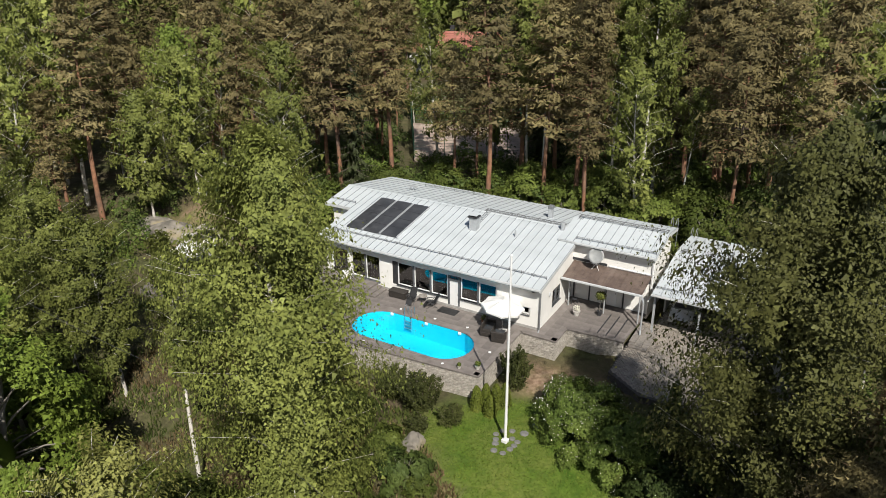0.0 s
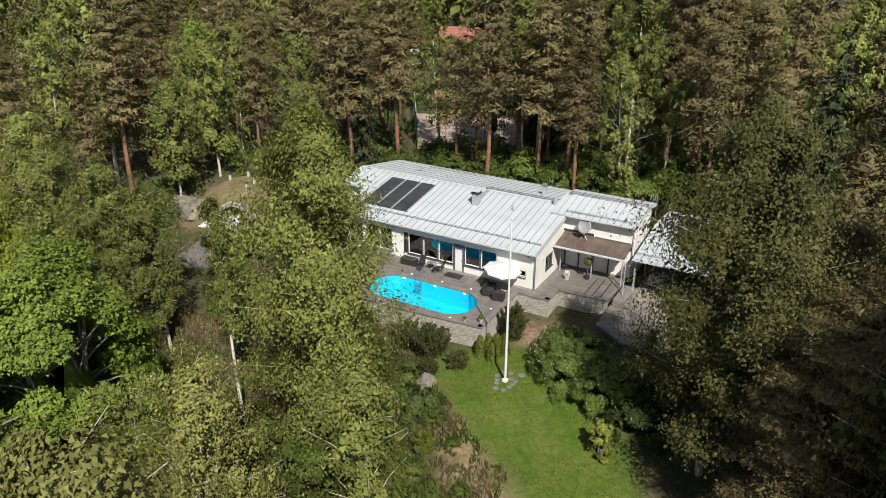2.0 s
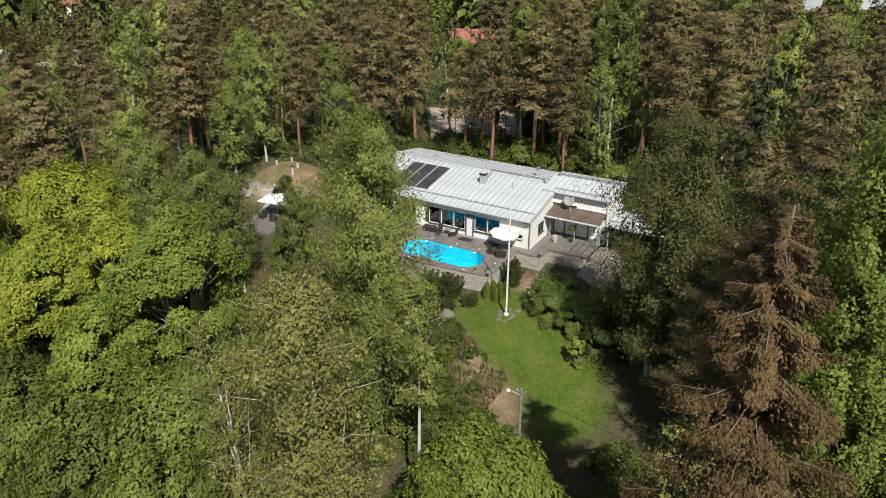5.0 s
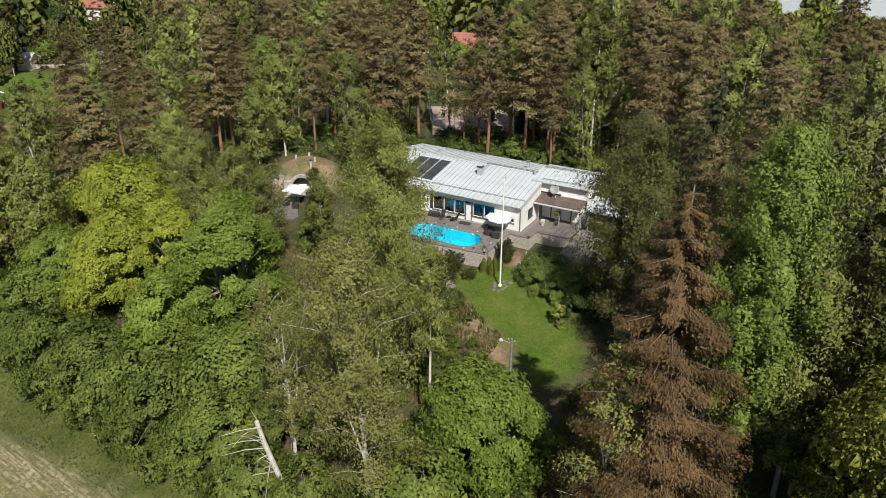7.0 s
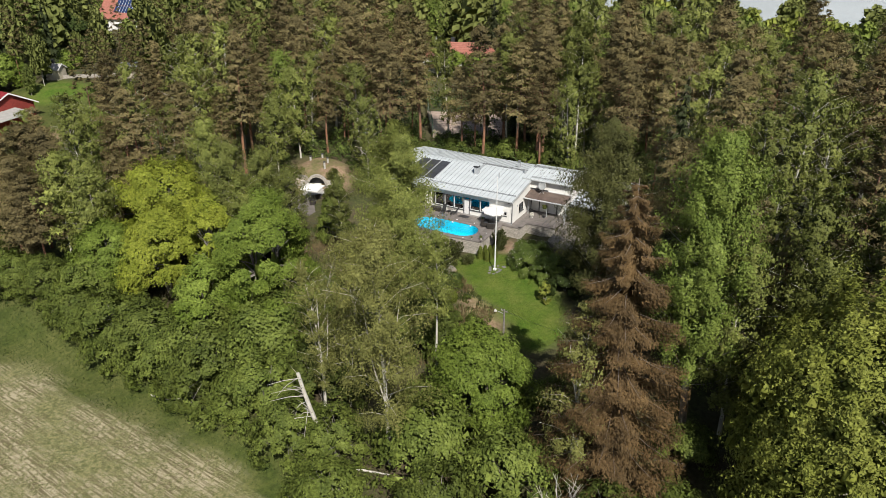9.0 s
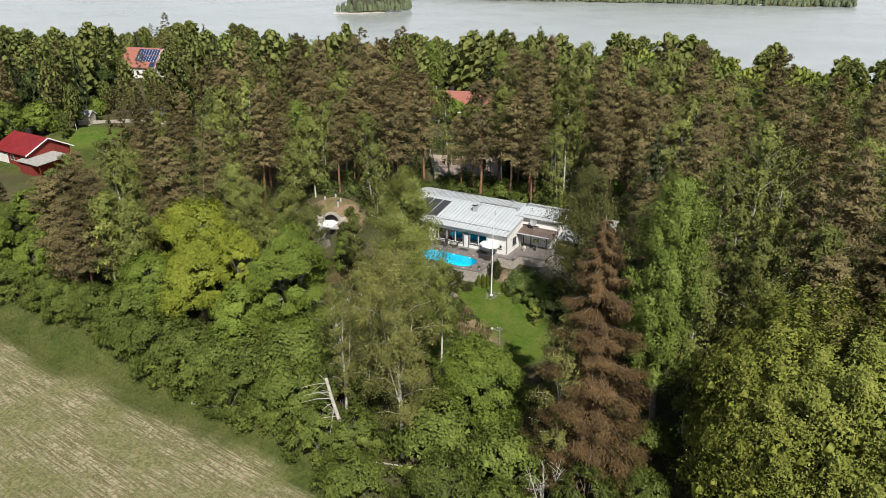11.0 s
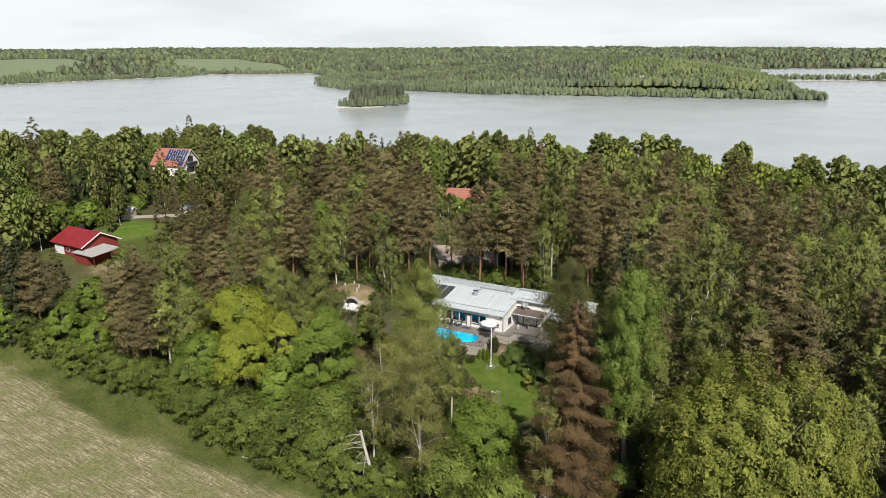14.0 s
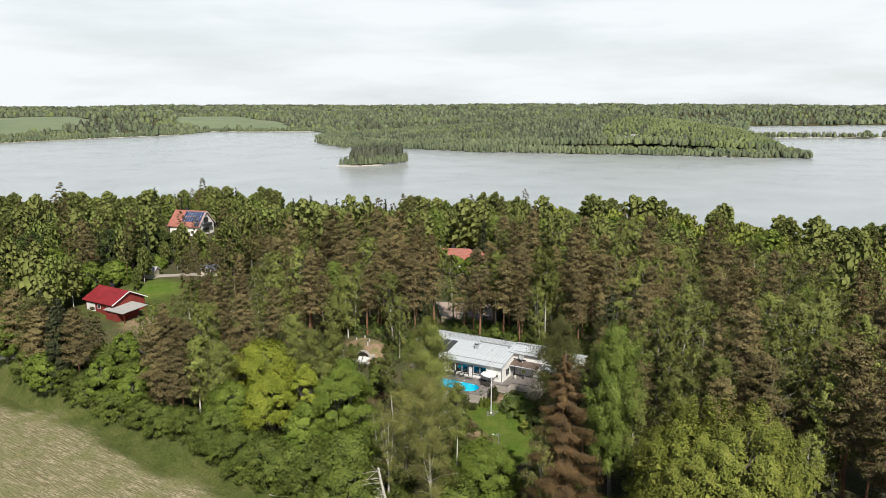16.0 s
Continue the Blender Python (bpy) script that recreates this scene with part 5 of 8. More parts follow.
def prism(bm, outline, axis, lo, hi):
    """An outline of (u, v) pairs pushed from lo to hi along an axis."""
    def at(u, v, w):
        return {"x": (w, u, v), "y": (u, w, v), "z": (u, v, w)}[axis]
    a = [bm.verts.new(at(u, v, lo)) for u, v in outline]
    b = [bm.verts.new(at(u, v, hi)) for u, v in outline]
    bm.faces.new(a)
    bm.faces.new(b[::-1])
    n = len(a)
    for i in range(n):
        bm.faces.new((a[i], b[i], b[(i + 1) % n], a[(i + 1) % n]))
    return bm


def lathe(bm, profile, sides=16, centre=(0, 0, 0)):
    """A turned shape from (radius, z) pairs."""
    rings = [[bm.verts.new((centre[0] + r * math.cos(2 * math.pi * k / sides), centre[1] + r * math.sin(2 * math.pi * k / sides), centre[2] + z)) for k in range(sides)] for r, z in profile]
    for a, b in zip(rings[:-1], rings[1:]):
        for k in range(sides):
            bm.faces.new((a[k], a[(k + 1) % sides], b[(k + 1) % sides], b[k]))
    if profile[0][0] > 1e-3:
        bm.faces.new(rings[0][::-1])
    if profile[-1][0] > 1e-3:
        bm.faces.new(rings[-1])
    return bm


def root(name, m, label, category, group=""):
    ob = tagged(new(name), label, category, group)
    ob.matrix_world = m
    return ob


HM = pose(-0.25, 0.55, 0, 0, 0, 5.8)


def hm(x, y, z=0.0, rz=0.0):
    """A pose by the house's own axes: x along the pool front, y inwards."""
    return HM @ pose(x, y, z, 0, 0, rz)


# ---- the house ----
house = root("house", HM, "low white rendered house with a pale grey metal roof", "house")
SL = 0.171
EAVE_Y, EAVE_Z, RIDGE_Y, BACK_Y = -0.5, 3.38, 7.5, 14.2
RIDGE_Z = EAVE_Z + SL * (RIDGE_Y - EAVE_Y)


def roof_z(y):
    return EAVE_Z + SL * (y - EAVE_Y) if y < RIDGE_Y else RIDGE_Z - SL * (y - RIDGE_Y)


# front wall in pieces round its openings: (x0, x1, z0, z1)
for x0, x1, z0, z1 in ((-18.4, -17.9, -0.4, 3.42), (-17.9, -16.0, 2.55, 3.42), (-16.25, -16.0, -0.4, 2.55), (-16.0, -13.2, -0.4, 0.42), (-16.0, -13.2, 2.55, 3.42),
                       (-13.2, -12.05, -0.4, 3.42), (-12.05, -7.2, 2.55, 3.42), (-11.65, -7.2, -0.4, 0.62), (-12.05, -11.65, -0.4, 0.62), (-7.2, -6.2, 2.55, 3.42), (-6.2, -3.25, -0.4, 0.78),
                       (-6.2, -3.25, 2.55, 3.42), (-3.25, -1.75, -0.4, 3.42), (-1.75, -0.7, -0.4, 0.95), (-1.75, -0.7, 1.55, 3.42), (-0.7, 0.0, -0.4, 3.42), (-7.2, -6.2, -0.4, 0.03)):
    boxed("wall", (x0, x1, 0.0, 0.3, z0, z1), M["white"], house)
# side and rear walls with sloping heads
part("wall", prism(bmesh.new(), [(0.3, -0.4), (2.3, -0.4), (2.3, roof_z(2.3) - 0.1), (0.3, roof_z(0.3) - 0.1)], "x", -0.3, 0.0), M["white"], house)
part("wall", prism(bmesh.new(), [(2.3, -0.4), (3.85, -0.4), (3.85, 0.78), (2.3, 0.78)], "x", -0.3, 0.0), M["white"], house)
part("wall", prism(bmesh.new(), [(2.3, 2.02), (3.85, 2.02), (3.85, roof_z(3.85) - 0.1), (2.3, roof_z(2.3) - 0.1)], "x", -0.3, 0.0), M["white"], house)
part("wall", prism(bmesh.new(), [(3.85, -0.4), (6.0, -0.4), (6.0, roof_z(6) - 0.1), (3.85, roof_z(3.85) - 0.1)], "x", -0.3, 0.0), M["white"], house)
part("wall", prism(bmesh.new(), [(0.3, -0.4), (4.6, -0.4), (4.6, roof_z(4.6) - 0.1), (0.3, roof_z(0.3) - 0.1)], "x", -18.4, -18.1), M["white"], house)
part("wall", prism(bmesh.new(), [(4.6, -0.4), (13.7, -0.4), (13.7, roof_z(13.7) - 0.1), (7.5, roof_z(7.5) - 0.1), (4.6, roof_z(4.6) - 0.1)], "x", -21.2, -20.9), M["white"], house)
boxed("wall", (-20.9, -18.4, 4.6, 4.9, -0.4, roof_z(4.6) - 0.1), M["white"], house)
boxed("wall", (-20.9, 0.0, 13.4, 13.7, -0.4, roof_z(13.7) - 0.1), M["white"], house)
part("wall", prism(bmesh.new(), [(6.0, -0.4), (13.4, -0.4), (13.4, roof_z(13.4) - 0.1), (7.5, roof_z(7.5) - 0.1), (6.0, roof_z(6) - 0.1)], "x", -0.3, -0.004), M["white"], house)
# wing
boxed("wall", (0.0, 5.8, 6.0, 6.3, -0.4, 4.52), M["white"], house)
part("wall", prism(bmesh.new(), [(6.3, -0.4), (11.1, -0.4), (11.1, 4.78), (9.0, 5.10), (6.3, 4.60)], "x", 5.5, 5.8), M["white"], house)
boxed("wall", (0.0, 5.5, 10.8, 11.1, -0.4, 4.76), M["white"], house)
part("wall", prism(bmesh.new(), [(6.3, 4.0), (10.8, 4.0), (10.8, 4.76), (9.0, 5.08), (6.3, 4.60)], "x", -0.9, -0.6), M["white"], house)
boxed("wall", (-0.9, 0.0, 6.0, 6.3, 4.30, 4.52), M["white"], house)
# floor and dim inner wall behind the glass
boxed("floor_slab", (-20.9, -0.3, 0.3, 13.4, -0.35, 0.0), M["wood_grey"], house)
boxed("inner_wall", (-18.1, -0.3, 5.2, 5.35, 0.0, 3.3), M["concrete"], house)
# plinth band below the wall, grey
boxed("plinth", (-13.2, 0.02, -0.02, 0.0, -0.38, 0.16), M["concrete"], house)


def window(parent, x0, x1, z0, z1, y=0.0, panes=1, surround=True, frame_m="white_trim"):
    """A window in a wall that faces -y: dark surround, light frames, panes and a sill."""
    w = part("window", box(box(bmesh.new(), x0, x1, y + 0.16, y + 0.22, z0, z0 + 0.05), x0, x1, y + 0.16, y + 0.22, z1 - 0.05, z1), M["frame_dark"], parent)
    if surround:
        boxed("sill", (x0 - 0.02, x1 + 0.02, y - 0.07, y + 0.16, z0 - 0.05, z0), M["frame_dark"], w, 0.006)
    step = (x1 - x0) / panes
    for k in range(panes):
        a, b = x0 + step * k + 0.05, x0 + step * (k + 1) - 0.05
        bm = bmesh.new()
        for d in ((a, a + 0.07, z0 + 0.05, z1 - 0.05), (b - 0.07, b, z0 + 0.05, z1 - 0.05), (a + 0.07, b - 0.07, z0 + 0.05, z0 + 0.13), (a + 0.07, b - 0.07, z1 - 0.12, z1 - 0.05)):
            box(bm, d[0], d[1], y + 0.10, y + 0.17, d[2], d[3])
        part("frame", bm, M[frame_m], w)
        pane = boxed("pane", (a + 0.07, b - 0.07, y + 0.13, y + 0.138, z0 + 0.13, z1 - 0.12), M["glass"], w)
        pane.visible_shadow = False
        if k:
            boxed("mullion", (a - 0.10, a, y - 0.01, y + 0.2, z0, z1), M["frame_dark"], w)
    return w


window(house, -17.9, -16.25, 0.0, 2.55, panes=1)
window(house, -16.0, -13.2, 0.42, 2.55, panes=2)
boxed("panel", (-12.05, -11.65, 0.05, 0.2, 0.62, 2.55), M["charcoal"], house)
window(house, -11.65, -7.2, 0.62, 2.55, panes=3)
window(house, -6.2, -3.25, 0.78, 2.55, panes=2)
window(house, -1.75, -0.7, 0.95, 1.55, panes=1)
door = boxed("door", (-7.06, -6.34, 0.06, 0.13, 0.05, 2.12), M["white_trim"], house, 0.01, "white glazed terrace door")
boxed("blind", (-6.95, -6.45, 0.048, 0.058, 0.3, 1.98), M["plastic_white"], door, 0.004)
rodded("handle", (-6.42, 0.02, 1.02), (-6.42, 0.02, 1.16), 0.018, M["steel"], door)
bm = bmesh.new()
for d in ((-7.2, -7.06, 0.03, 2.55), (-6.34, -6.2, 0.03, 2.55), (-7.06, -6.34, 2.12, 2.24), (-7.06, -6.34, 2.47, 2.55)):
    box(bm, d[0], d[1], 0.0, 0.2, d[2], d[3])
part("door_frame", bm, M["frame_dark"], house)
boxed("pane", (-7.06, -6.34, 0.09, 0.098, 2.24, 2.47), M["glass"], house).visible_shadow = False
# window on the side wall, facing +x
bm = bmesh.new()
for d in ((2.3, 2.4, 0.78, 2.02), (3.75, 3.85, 0.78, 2.02), (2.4, 3.75, 0.78, 0.9), (2.4, 3.75, 1.92, 2.02), (3.02, 3.12, 0.9, 1.92)):
    box(bm, -0.14, -0.05, d[0], d[1], d[2], d[3])
side_win = part("window", bm, M["frame_dark"], house)
for a, b in ((2.4, 3.02), (3.12, 3.75)):
    boxed("pane", (-0.10, -0.092, a, b, 0.9, 1.92), M["glass"], side_win).visible_shadow = False
boxed("sill", (-0.05, 0.06, 2.28, 3.87, 0.73, 0.78), M["frame_dark"], side_win)
boxed("wall_lamp", (0.0, 0.12, 1.55, 1.68, 1.95, 2.2), M["fascia"], house, 0.02)

# roof: deck, fascias and single standing-seam sheets
roof = part("roof", prism(bmesh.new(), [(EAVE_Y, EAVE_Z - 0.10), (RIDGE_Y, RIDGE_Z - 0.10), (RIDGE_Y, RIDGE_Z - 0.02), (EAVE_Y, EAVE_Z - 0.02)], "x", -18.85, 0.25), M["fascia"], house, "pale grey standing-seam metal roof")
part("roof_deck", prism(bmesh.new(), [(4.15, roof_z(4.15) - 0.10), (RIDGE_Y, RIDGE_Z - 0.10), (RIDGE_Y, RIDGE_Z - 0.02), (4.15, roof_z(4.15) - 0.02)], "x", -21.6, -18.85), M["fascia"], roof)
part("roof_deck", prism(bmesh.new(), [(RIDGE_Y, RIDGE_Z - 0.10), (BACK_Y, roof_z(BACK_Y) - 0.10), (BACK_Y, roof_z(BACK_Y) - 0.02), (RIDGE_Y, RIDGE_Z - 0.02)], "x", -21.6, 0.25), M["fascia"], roof)
boxed("fascia_board", (-18.87, 0.27, EAVE_Y - 0.03, EAVE_Y, EAVE_Z - 0.26, EAVE_Z - 0.02), M["fascia"], roof)
boxed("fascia_board", (-21.6, -18.9, 4.12, 4.15, roof_z(4.15) - 0.24, roof_z(4.15) - 0.02), M["fascia"], roof)
part("fascia_board", prism(bmesh.new(), [(EAVE_Y, EAVE_Z - 0.24), (5.7, roof_z(5.7) - 0.24), (5.7, roof_z(5.7)), (EAVE_Y, EAVE_Z)], "x", 0.25, 0.28), M["fascia"], roof)
part("fascia_board", prism(bmesh.new(), [(4.15, roof_z(4.15) - 0.24), (RIDGE_Y, RIDGE_Z - 0.24), (BACK_Y, roof_z(BACK_Y) - 0.24), (BACK_Y, roof_z(BACK_Y)), (RIDGE_Y, RIDGE_Z), (4.15, roof_z(4.15))], "x", -21.63, -21.6), M["fascia"], roof)
boxed("soffit", (-18.4, 0.0, EAVE_Y, 0.0, EAVE_Z - 0.16, EAVE_Z - 0.10), M["white_trim"], roof)


def seam_sheet(w, length, slope):
    """The mesh of one roofing sheet, w wide and as long as its slope, with a raised seam on one edge and two cross folds."""
    bm = bmesh.new()
    lz = length * slope
    prism(bm, [(0, -0.014), (length, lz - 0.014), (length, lz), (0, 0)], "x", 0, w - 0.035)
    n_flat = len(bm.faces)
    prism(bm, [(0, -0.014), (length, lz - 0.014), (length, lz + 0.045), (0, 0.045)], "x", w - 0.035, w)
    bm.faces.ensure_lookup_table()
    # ribs get a darker grey: their shadow line is painted into the colour
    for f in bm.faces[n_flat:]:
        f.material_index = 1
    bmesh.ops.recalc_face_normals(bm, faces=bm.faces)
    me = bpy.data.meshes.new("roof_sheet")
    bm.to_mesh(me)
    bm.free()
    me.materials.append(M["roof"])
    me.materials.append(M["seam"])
    return me


def lay_sheets(parent, x0, x1, y0, z0, length, slope, count):
    w = (x1 - x0) / count
    me = seam_sheet(w, length, slope)
    for k in range(count):
        ob = new("roof_sheet", me)
        ob.location = (x0 + w * k, y0, z0)
        ob.parent = parent


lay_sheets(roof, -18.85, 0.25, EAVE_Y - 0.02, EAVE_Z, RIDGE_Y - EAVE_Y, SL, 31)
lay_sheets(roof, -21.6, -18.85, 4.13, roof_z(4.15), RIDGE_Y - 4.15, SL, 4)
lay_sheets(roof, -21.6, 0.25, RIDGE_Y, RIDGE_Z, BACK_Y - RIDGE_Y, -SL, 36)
part("ridge_cap", prism(bmesh.new(), [(7.3, RIDGE_Z - 0.0), (7.5, RIDGE_Z + 0.05), (7.7, RIDGE_Z - 0.0)], "x", -21.6, -1.1), M["roof"], roof)
# gutter
part("gutter", prism(bmesh.new(), [(EAVE_Y - 0.15, EAVE_Z - 0.14), (EAVE_Y - 0.03, EAVE_Z - 0.14), (EAVE_Y - 0.03, EAVE_Z - 0.02), (EAVE_Y - 0.15, EAVE_Z - 0.03)], "x", -18.85, 0.25), M["fascia"], roof)
part("downpipe", pipe(bmesh.new(), [(0.12, -0.55, 3.2), (0.10, -0.12, 2.9), (0.10, -0.12, 0.1), (0.10, -0.35, -0.05)], 0.05), M["roof_dark"], house)

# wing roof
WE_Y, WE_Z, WR_Y, WB_Y = 5.55, 4.62, 9.0, 11.4
WR_Z = WE_Z + SL * (WR_Y - WE_Y)
wing_roof = part("roof", prism(bmesh.new(), [(WE_Y, WE_Z - 0.14), (WR_Y, WR_Z - 0.14), (WB_Y, WR_Z - 0.14 - SL * (WB_Y - WR_Y)), (WB_Y, WR_Z - 0.02 - SL * (WB_Y - WR_Y)), (WR_Y, WR_Z - 0.02), (WE_Y, WE_Z - 0.02)], "x", -1.1, 6.1), M["fascia"], house)
lay_sheets(wing_roof, -1.1, 6.1, WE_Y - 0.02, WE_Z, WR_Y - WE_Y, SL, 12)
lay_sheets(wing_roof, -1.1, 6.1, WR_Y, WR_Z, WB_Y - WR_Y, -SL, 12)
part("fascia_board", prism(bmesh.new(), [(WE_Y, WE_Z - 0.22), (WR_Y, WR_Z - 0.22), (WB_Y, WR_Z - 0.22 - SL * (WB_Y - WR_Y)), (WB_Y, WR_Z - SL * (WB_Y - WR_Y)), (WR_Y, WR_Z), (WE_Y, WE_Z)], "x", 6.1, 6.13), M["fascia"], wing_roof)
boxed("fascia_board", (0.0, 6.13, WE_Y - 0.03, WE_Y, WE_Z - 0.22, WE_Z - 0.02), M["fascia"], wing_roof)
part("gutter", prism(bmesh.new(), [(WE_Y - 0.15, WE_Z - 0.14), (WE_Y - 0.03, WE_Z - 0.14), (WE_Y - 0.03, WE_Z - 0.02), (WE_Y - 0.15, WE_Z - 0.03)], "x", 0.3, 6.1), M["fascia"], wing_roof)
part("downpipe", pipe(bmesh.new(), [(5.95, 5.48, 4.45), (5.95, 5.85, 4.1), (5.95, 5.85, 2.2), (6.2, 5.6, 2.0), (6.2, 4.2, 1.95)], 0.055), M["white_trim"], house)


def snow_guard(parent, x0, x1, y, z):
    bm = bmesh.new()
    rod(bm, (x0, y, z + 0.12), (x1, y, z + 0.12), 0.018, 6)
    rod(bm, (x0, y, z + 0.19), (x1, y, z + 0.19), 0.018, 6)
    n = max(2, int((x1 - x0) / 0.9))
    for k in range(n + 1):
        x = x0 + (x1 - x0) * k / n
        box(bm, x - 0.015, x + 0.015, y - 0.03, y + 0.05, z, z + 0.22)
    part("snow_guard", bm, M["roof_dark"], parent, "two-pipe snow guard rail")


snow_guard(roof, -18.6, 0.1, 0.75, roof_z(0.75))
snow_guard(roof, -21.5, -19.0, 4.9, roof_z(4.9))
snow_guard(wing_roof, 0.2, 6.0, 5.95, WE_Z + SL * 0.40)
snow_guard(roof, -17.0, -11.0, 12.9, roof_z(12.9))


def walkway(parent, x0, x1, y, z):
    bm = bmesh.new()
    n = int((x1 - x0) / 0.16)
    for s in (-0.17, 0.17):
        box(bm, x0, x1, y + s - 0.02, y + s + 0.02, z + 0.12, z + 0.17)
    for k in range(n + 1):
        x = x0 + (x1 - x0) * k / n
        box(bm, x - 0.012, x + 0.012, y - 0.17, y + 0.17, z + 0.135, z + 0.16)
    for k in range(int((x1 - x0) / 1.1) + 1):
        box(bm, x0 + 1.1 * k, x0 + 1.1 * k + 0.04, y - 0.2, y + 0.2, z, z + 0.13)
    part("roof_walkway", bm, M["roof_dark"], parent, "grated steel roof walkway")


walkway(roof, -8.1, -1.35, 7.75, RIDGE_Z - 0.03)
walkway(wing_roof, -0.7, 6.0, 9.0, WR_Z)


def roof_ladder(parent, x, y0, z0, y1, z1, dx=0.0):
    bm = bmesh.new()
    n = int(math.hypot(y1 - y0, dx) / 0.28)
    for s in (-0.17, 0.17):
        rod(bm, (x + s, y0, z0 + 0.1), (x + dx + s, y1, z1 + 0.1), 0.02, 5)
    for k in range(n + 1):
        t = k / n
        rod(bm, (x + dx * t - 0.17, y0 + (y1 - y0) * t, z0 + (z1 - z0) * t + 0.1), (x + dx * t + 0.17, y0 + (y1 - y0) * t, z0 + (z1 - z0) * t + 0.1), 0.015, 5)
    part("roof_ladder", bm, M["roof_dark"], parent)


roof_ladder(roof, -7.75, 5.3, roof_z(5.3), 7.6, RIDGE_Z)
roof_ladder(wing_roof, -0.75, 7.9, RIDGE_Z, 9.0, WR_Z, 0.25)
bm = bmesh.new()
for x in (5.7, 6.05):
    pipe(bm, [(x, 11.5, 3.2), (x, 11.5, 5.2), (x, 11.3, 5.6), (x, 10.9, 5.65), (x, 10.6, 5.3)], 0.025, 6)
part("ladder_rail", bm, M["roof_dark"], wing_roof)

# solar collectors
for k in range(3):
    x0 = -17.30 + 1.63 * k
    y0, y1 = 1.45, 6.35
    col = part("solar_collector", prism(bmesh.new(), [(y0, roof_z(y0) + 0.02), (y1, roof_z(y1) + 0.02), (y1, roof_z(y1) + 0.13), (y0, roof_z(y0) + 0.13)], "x", x0, x0 + 1.44), M["collector"], house, "dark glazed solar collector lying on the roof")
    bm = bmesh.new()
    for s in (x0 - 0.03, x0 + 1.44):
        prism(bm, [(y0, roof_z(y0) + 0.02), (y1, roof_z(y1) + 0.02), (y1, roof_z(y1) + 0.15), (y0, roof_z(y0) + 0.15)], "x", s, s + 0.03)
    part("collector_frame", bm, M["water_pipe"], col)
    for j in range(1, 4):
        y = y0 + (y1 - y0) * j / 4
        bm = box(bmesh.new(), x0, x0 + 1.44, y - 0.012, y + 0.012, roof_z(y) + 0.125, roof_z(y) + 0.145)
        part("collector_bar", bm, M["charcoal"], col)
    bm = bmesh.new()
    pipe(bm, [(x0 + 0.1, y1 + 0.06, roof_z(y1) + 0.10), (x0 + 1.4, y1 + 0.06, roof_z(y1) + 0.10)], 0.03, 6)
    pipe(bm, [(x0 + 1.35, y0 - 0.05, roof_z(y0) + 0.08), (x0 + 1.62, y0 - 0.05, roof_z(y0) + 0.08)], 0.025, 6)
    part("collector_pipe", bm, M["steel"], col)

# chimney, vents
cz = roof_z(4.9) + 0.25
chim = boxed("chimney", (-7.95, -7.35, 4.55, 5.15, cz - 0.45, cz + 0.72), M["water_pipe"], house, 0.01, "grey sheet-clad chimney with a dark cap")
boxed("chimney_cap", (-8.03, -7.27, 4.47, 5.23, cz + 0.72, cz + 0.80), M["charcoal"], chim)
boxed("chimney_hat", (-8.0, -7.3, 4.5, 5.2, cz + 0.92, cz + 0.96), M["roof"], chim)
bm = bmesh.new()
for x in (-7.95, -7.39):
    for y in (4.55, 5.11):
        box(bm, x, x + 0.04, y, y + 0.04, cz + 0.80, cz + 0.92)
part("chimney_legs", bm, M["charcoal"], chim)
vent = boxed("roof_vent", (-3.62, -3.28, 9.68, 10.02, roof_z(9.85) - 0.1, roof_z(9.85) + 0.75), M["water_pipe"], house, 0.02)
boxed("vent_cap", (-3.66, -3.24, 9.64, 10.06, roof_z(9.85) + 0.75, roof_z(9.85) + 1.02), M["roof_dark"], vent, 0.03)
rodded("vent_pipe", (-4.2, 4.9, roof_z(4.9) - 0.1), (-4.2, 4.9, roof_z(4.9) + 0.55), 0.06, M["water_pipe"], house)
rodded("vent_pipe", (-1.35, 7.1, roof_z(7.1) - 0.1), (-1.35, 7.1, roof_z(7.1) + 0.6), 0.17, M["water_pipe"], house, 10)
v2 = rodded("vent_pipe", (-16.6, 10.2, roof_z(10.2) - 0.1), (-16.6, 10.2, roof_z(10.2) + 0.35), 0.07, M["water_pipe"], house)
boxed("vent_cap", (-16.95, -16.25, 10.05, 10.35, roof_z(10.2) + 0.30, roof_z(10.2) + 0.40), M["water_pipe"], v2)
rodded("vent_pipe", (-13.2, 9.6, roof_z(9.6) - 0.1), (-13.2, 9.6, roof_z(9.6) + 0.3), 0.05, M["water_pipe"], house)
boxed("wall_camera", (-0.55, -0.35, -0.18, 0.0, 2.86, 2.98), M["charcoal"], house, 0.02)

# entrance canopy before the wing
CF, CB = (3.72, 2.50), (6.0, 2.92)
canopy = root("canopy", HM, "brown ribbed sheet canopy on slim grey posts over the entrance", "canopy")
part("canopy_sheet", prism(bmesh.new(), [(CF[0], CF[1]), (CB[0], CB[1]), (CB[0], CB[1] + 0.05), (CF[0], CF[1] + 0.05)], "x", 0.1, 5.85), M["canopy"], canopy)
for k in range(15):
    x = 0.12 + 0.405 * k
    part("canopy_rib", prism(bmesh.new(), [(CF[0], CF[1] + 0.05), (CB[0], CB[1] + 0.05), (CB[0], CB[1] + 0.085), (CF[0], CF[1] + 0.085)], "x", x, x + 0.035), M["canopy"], canopy)
boxed("canopy_gutter", (0.05, 5.95, 3.58, 3.72, 2.42, 2.56), M["fascia"], canopy, 0.01, "light grey gutter")
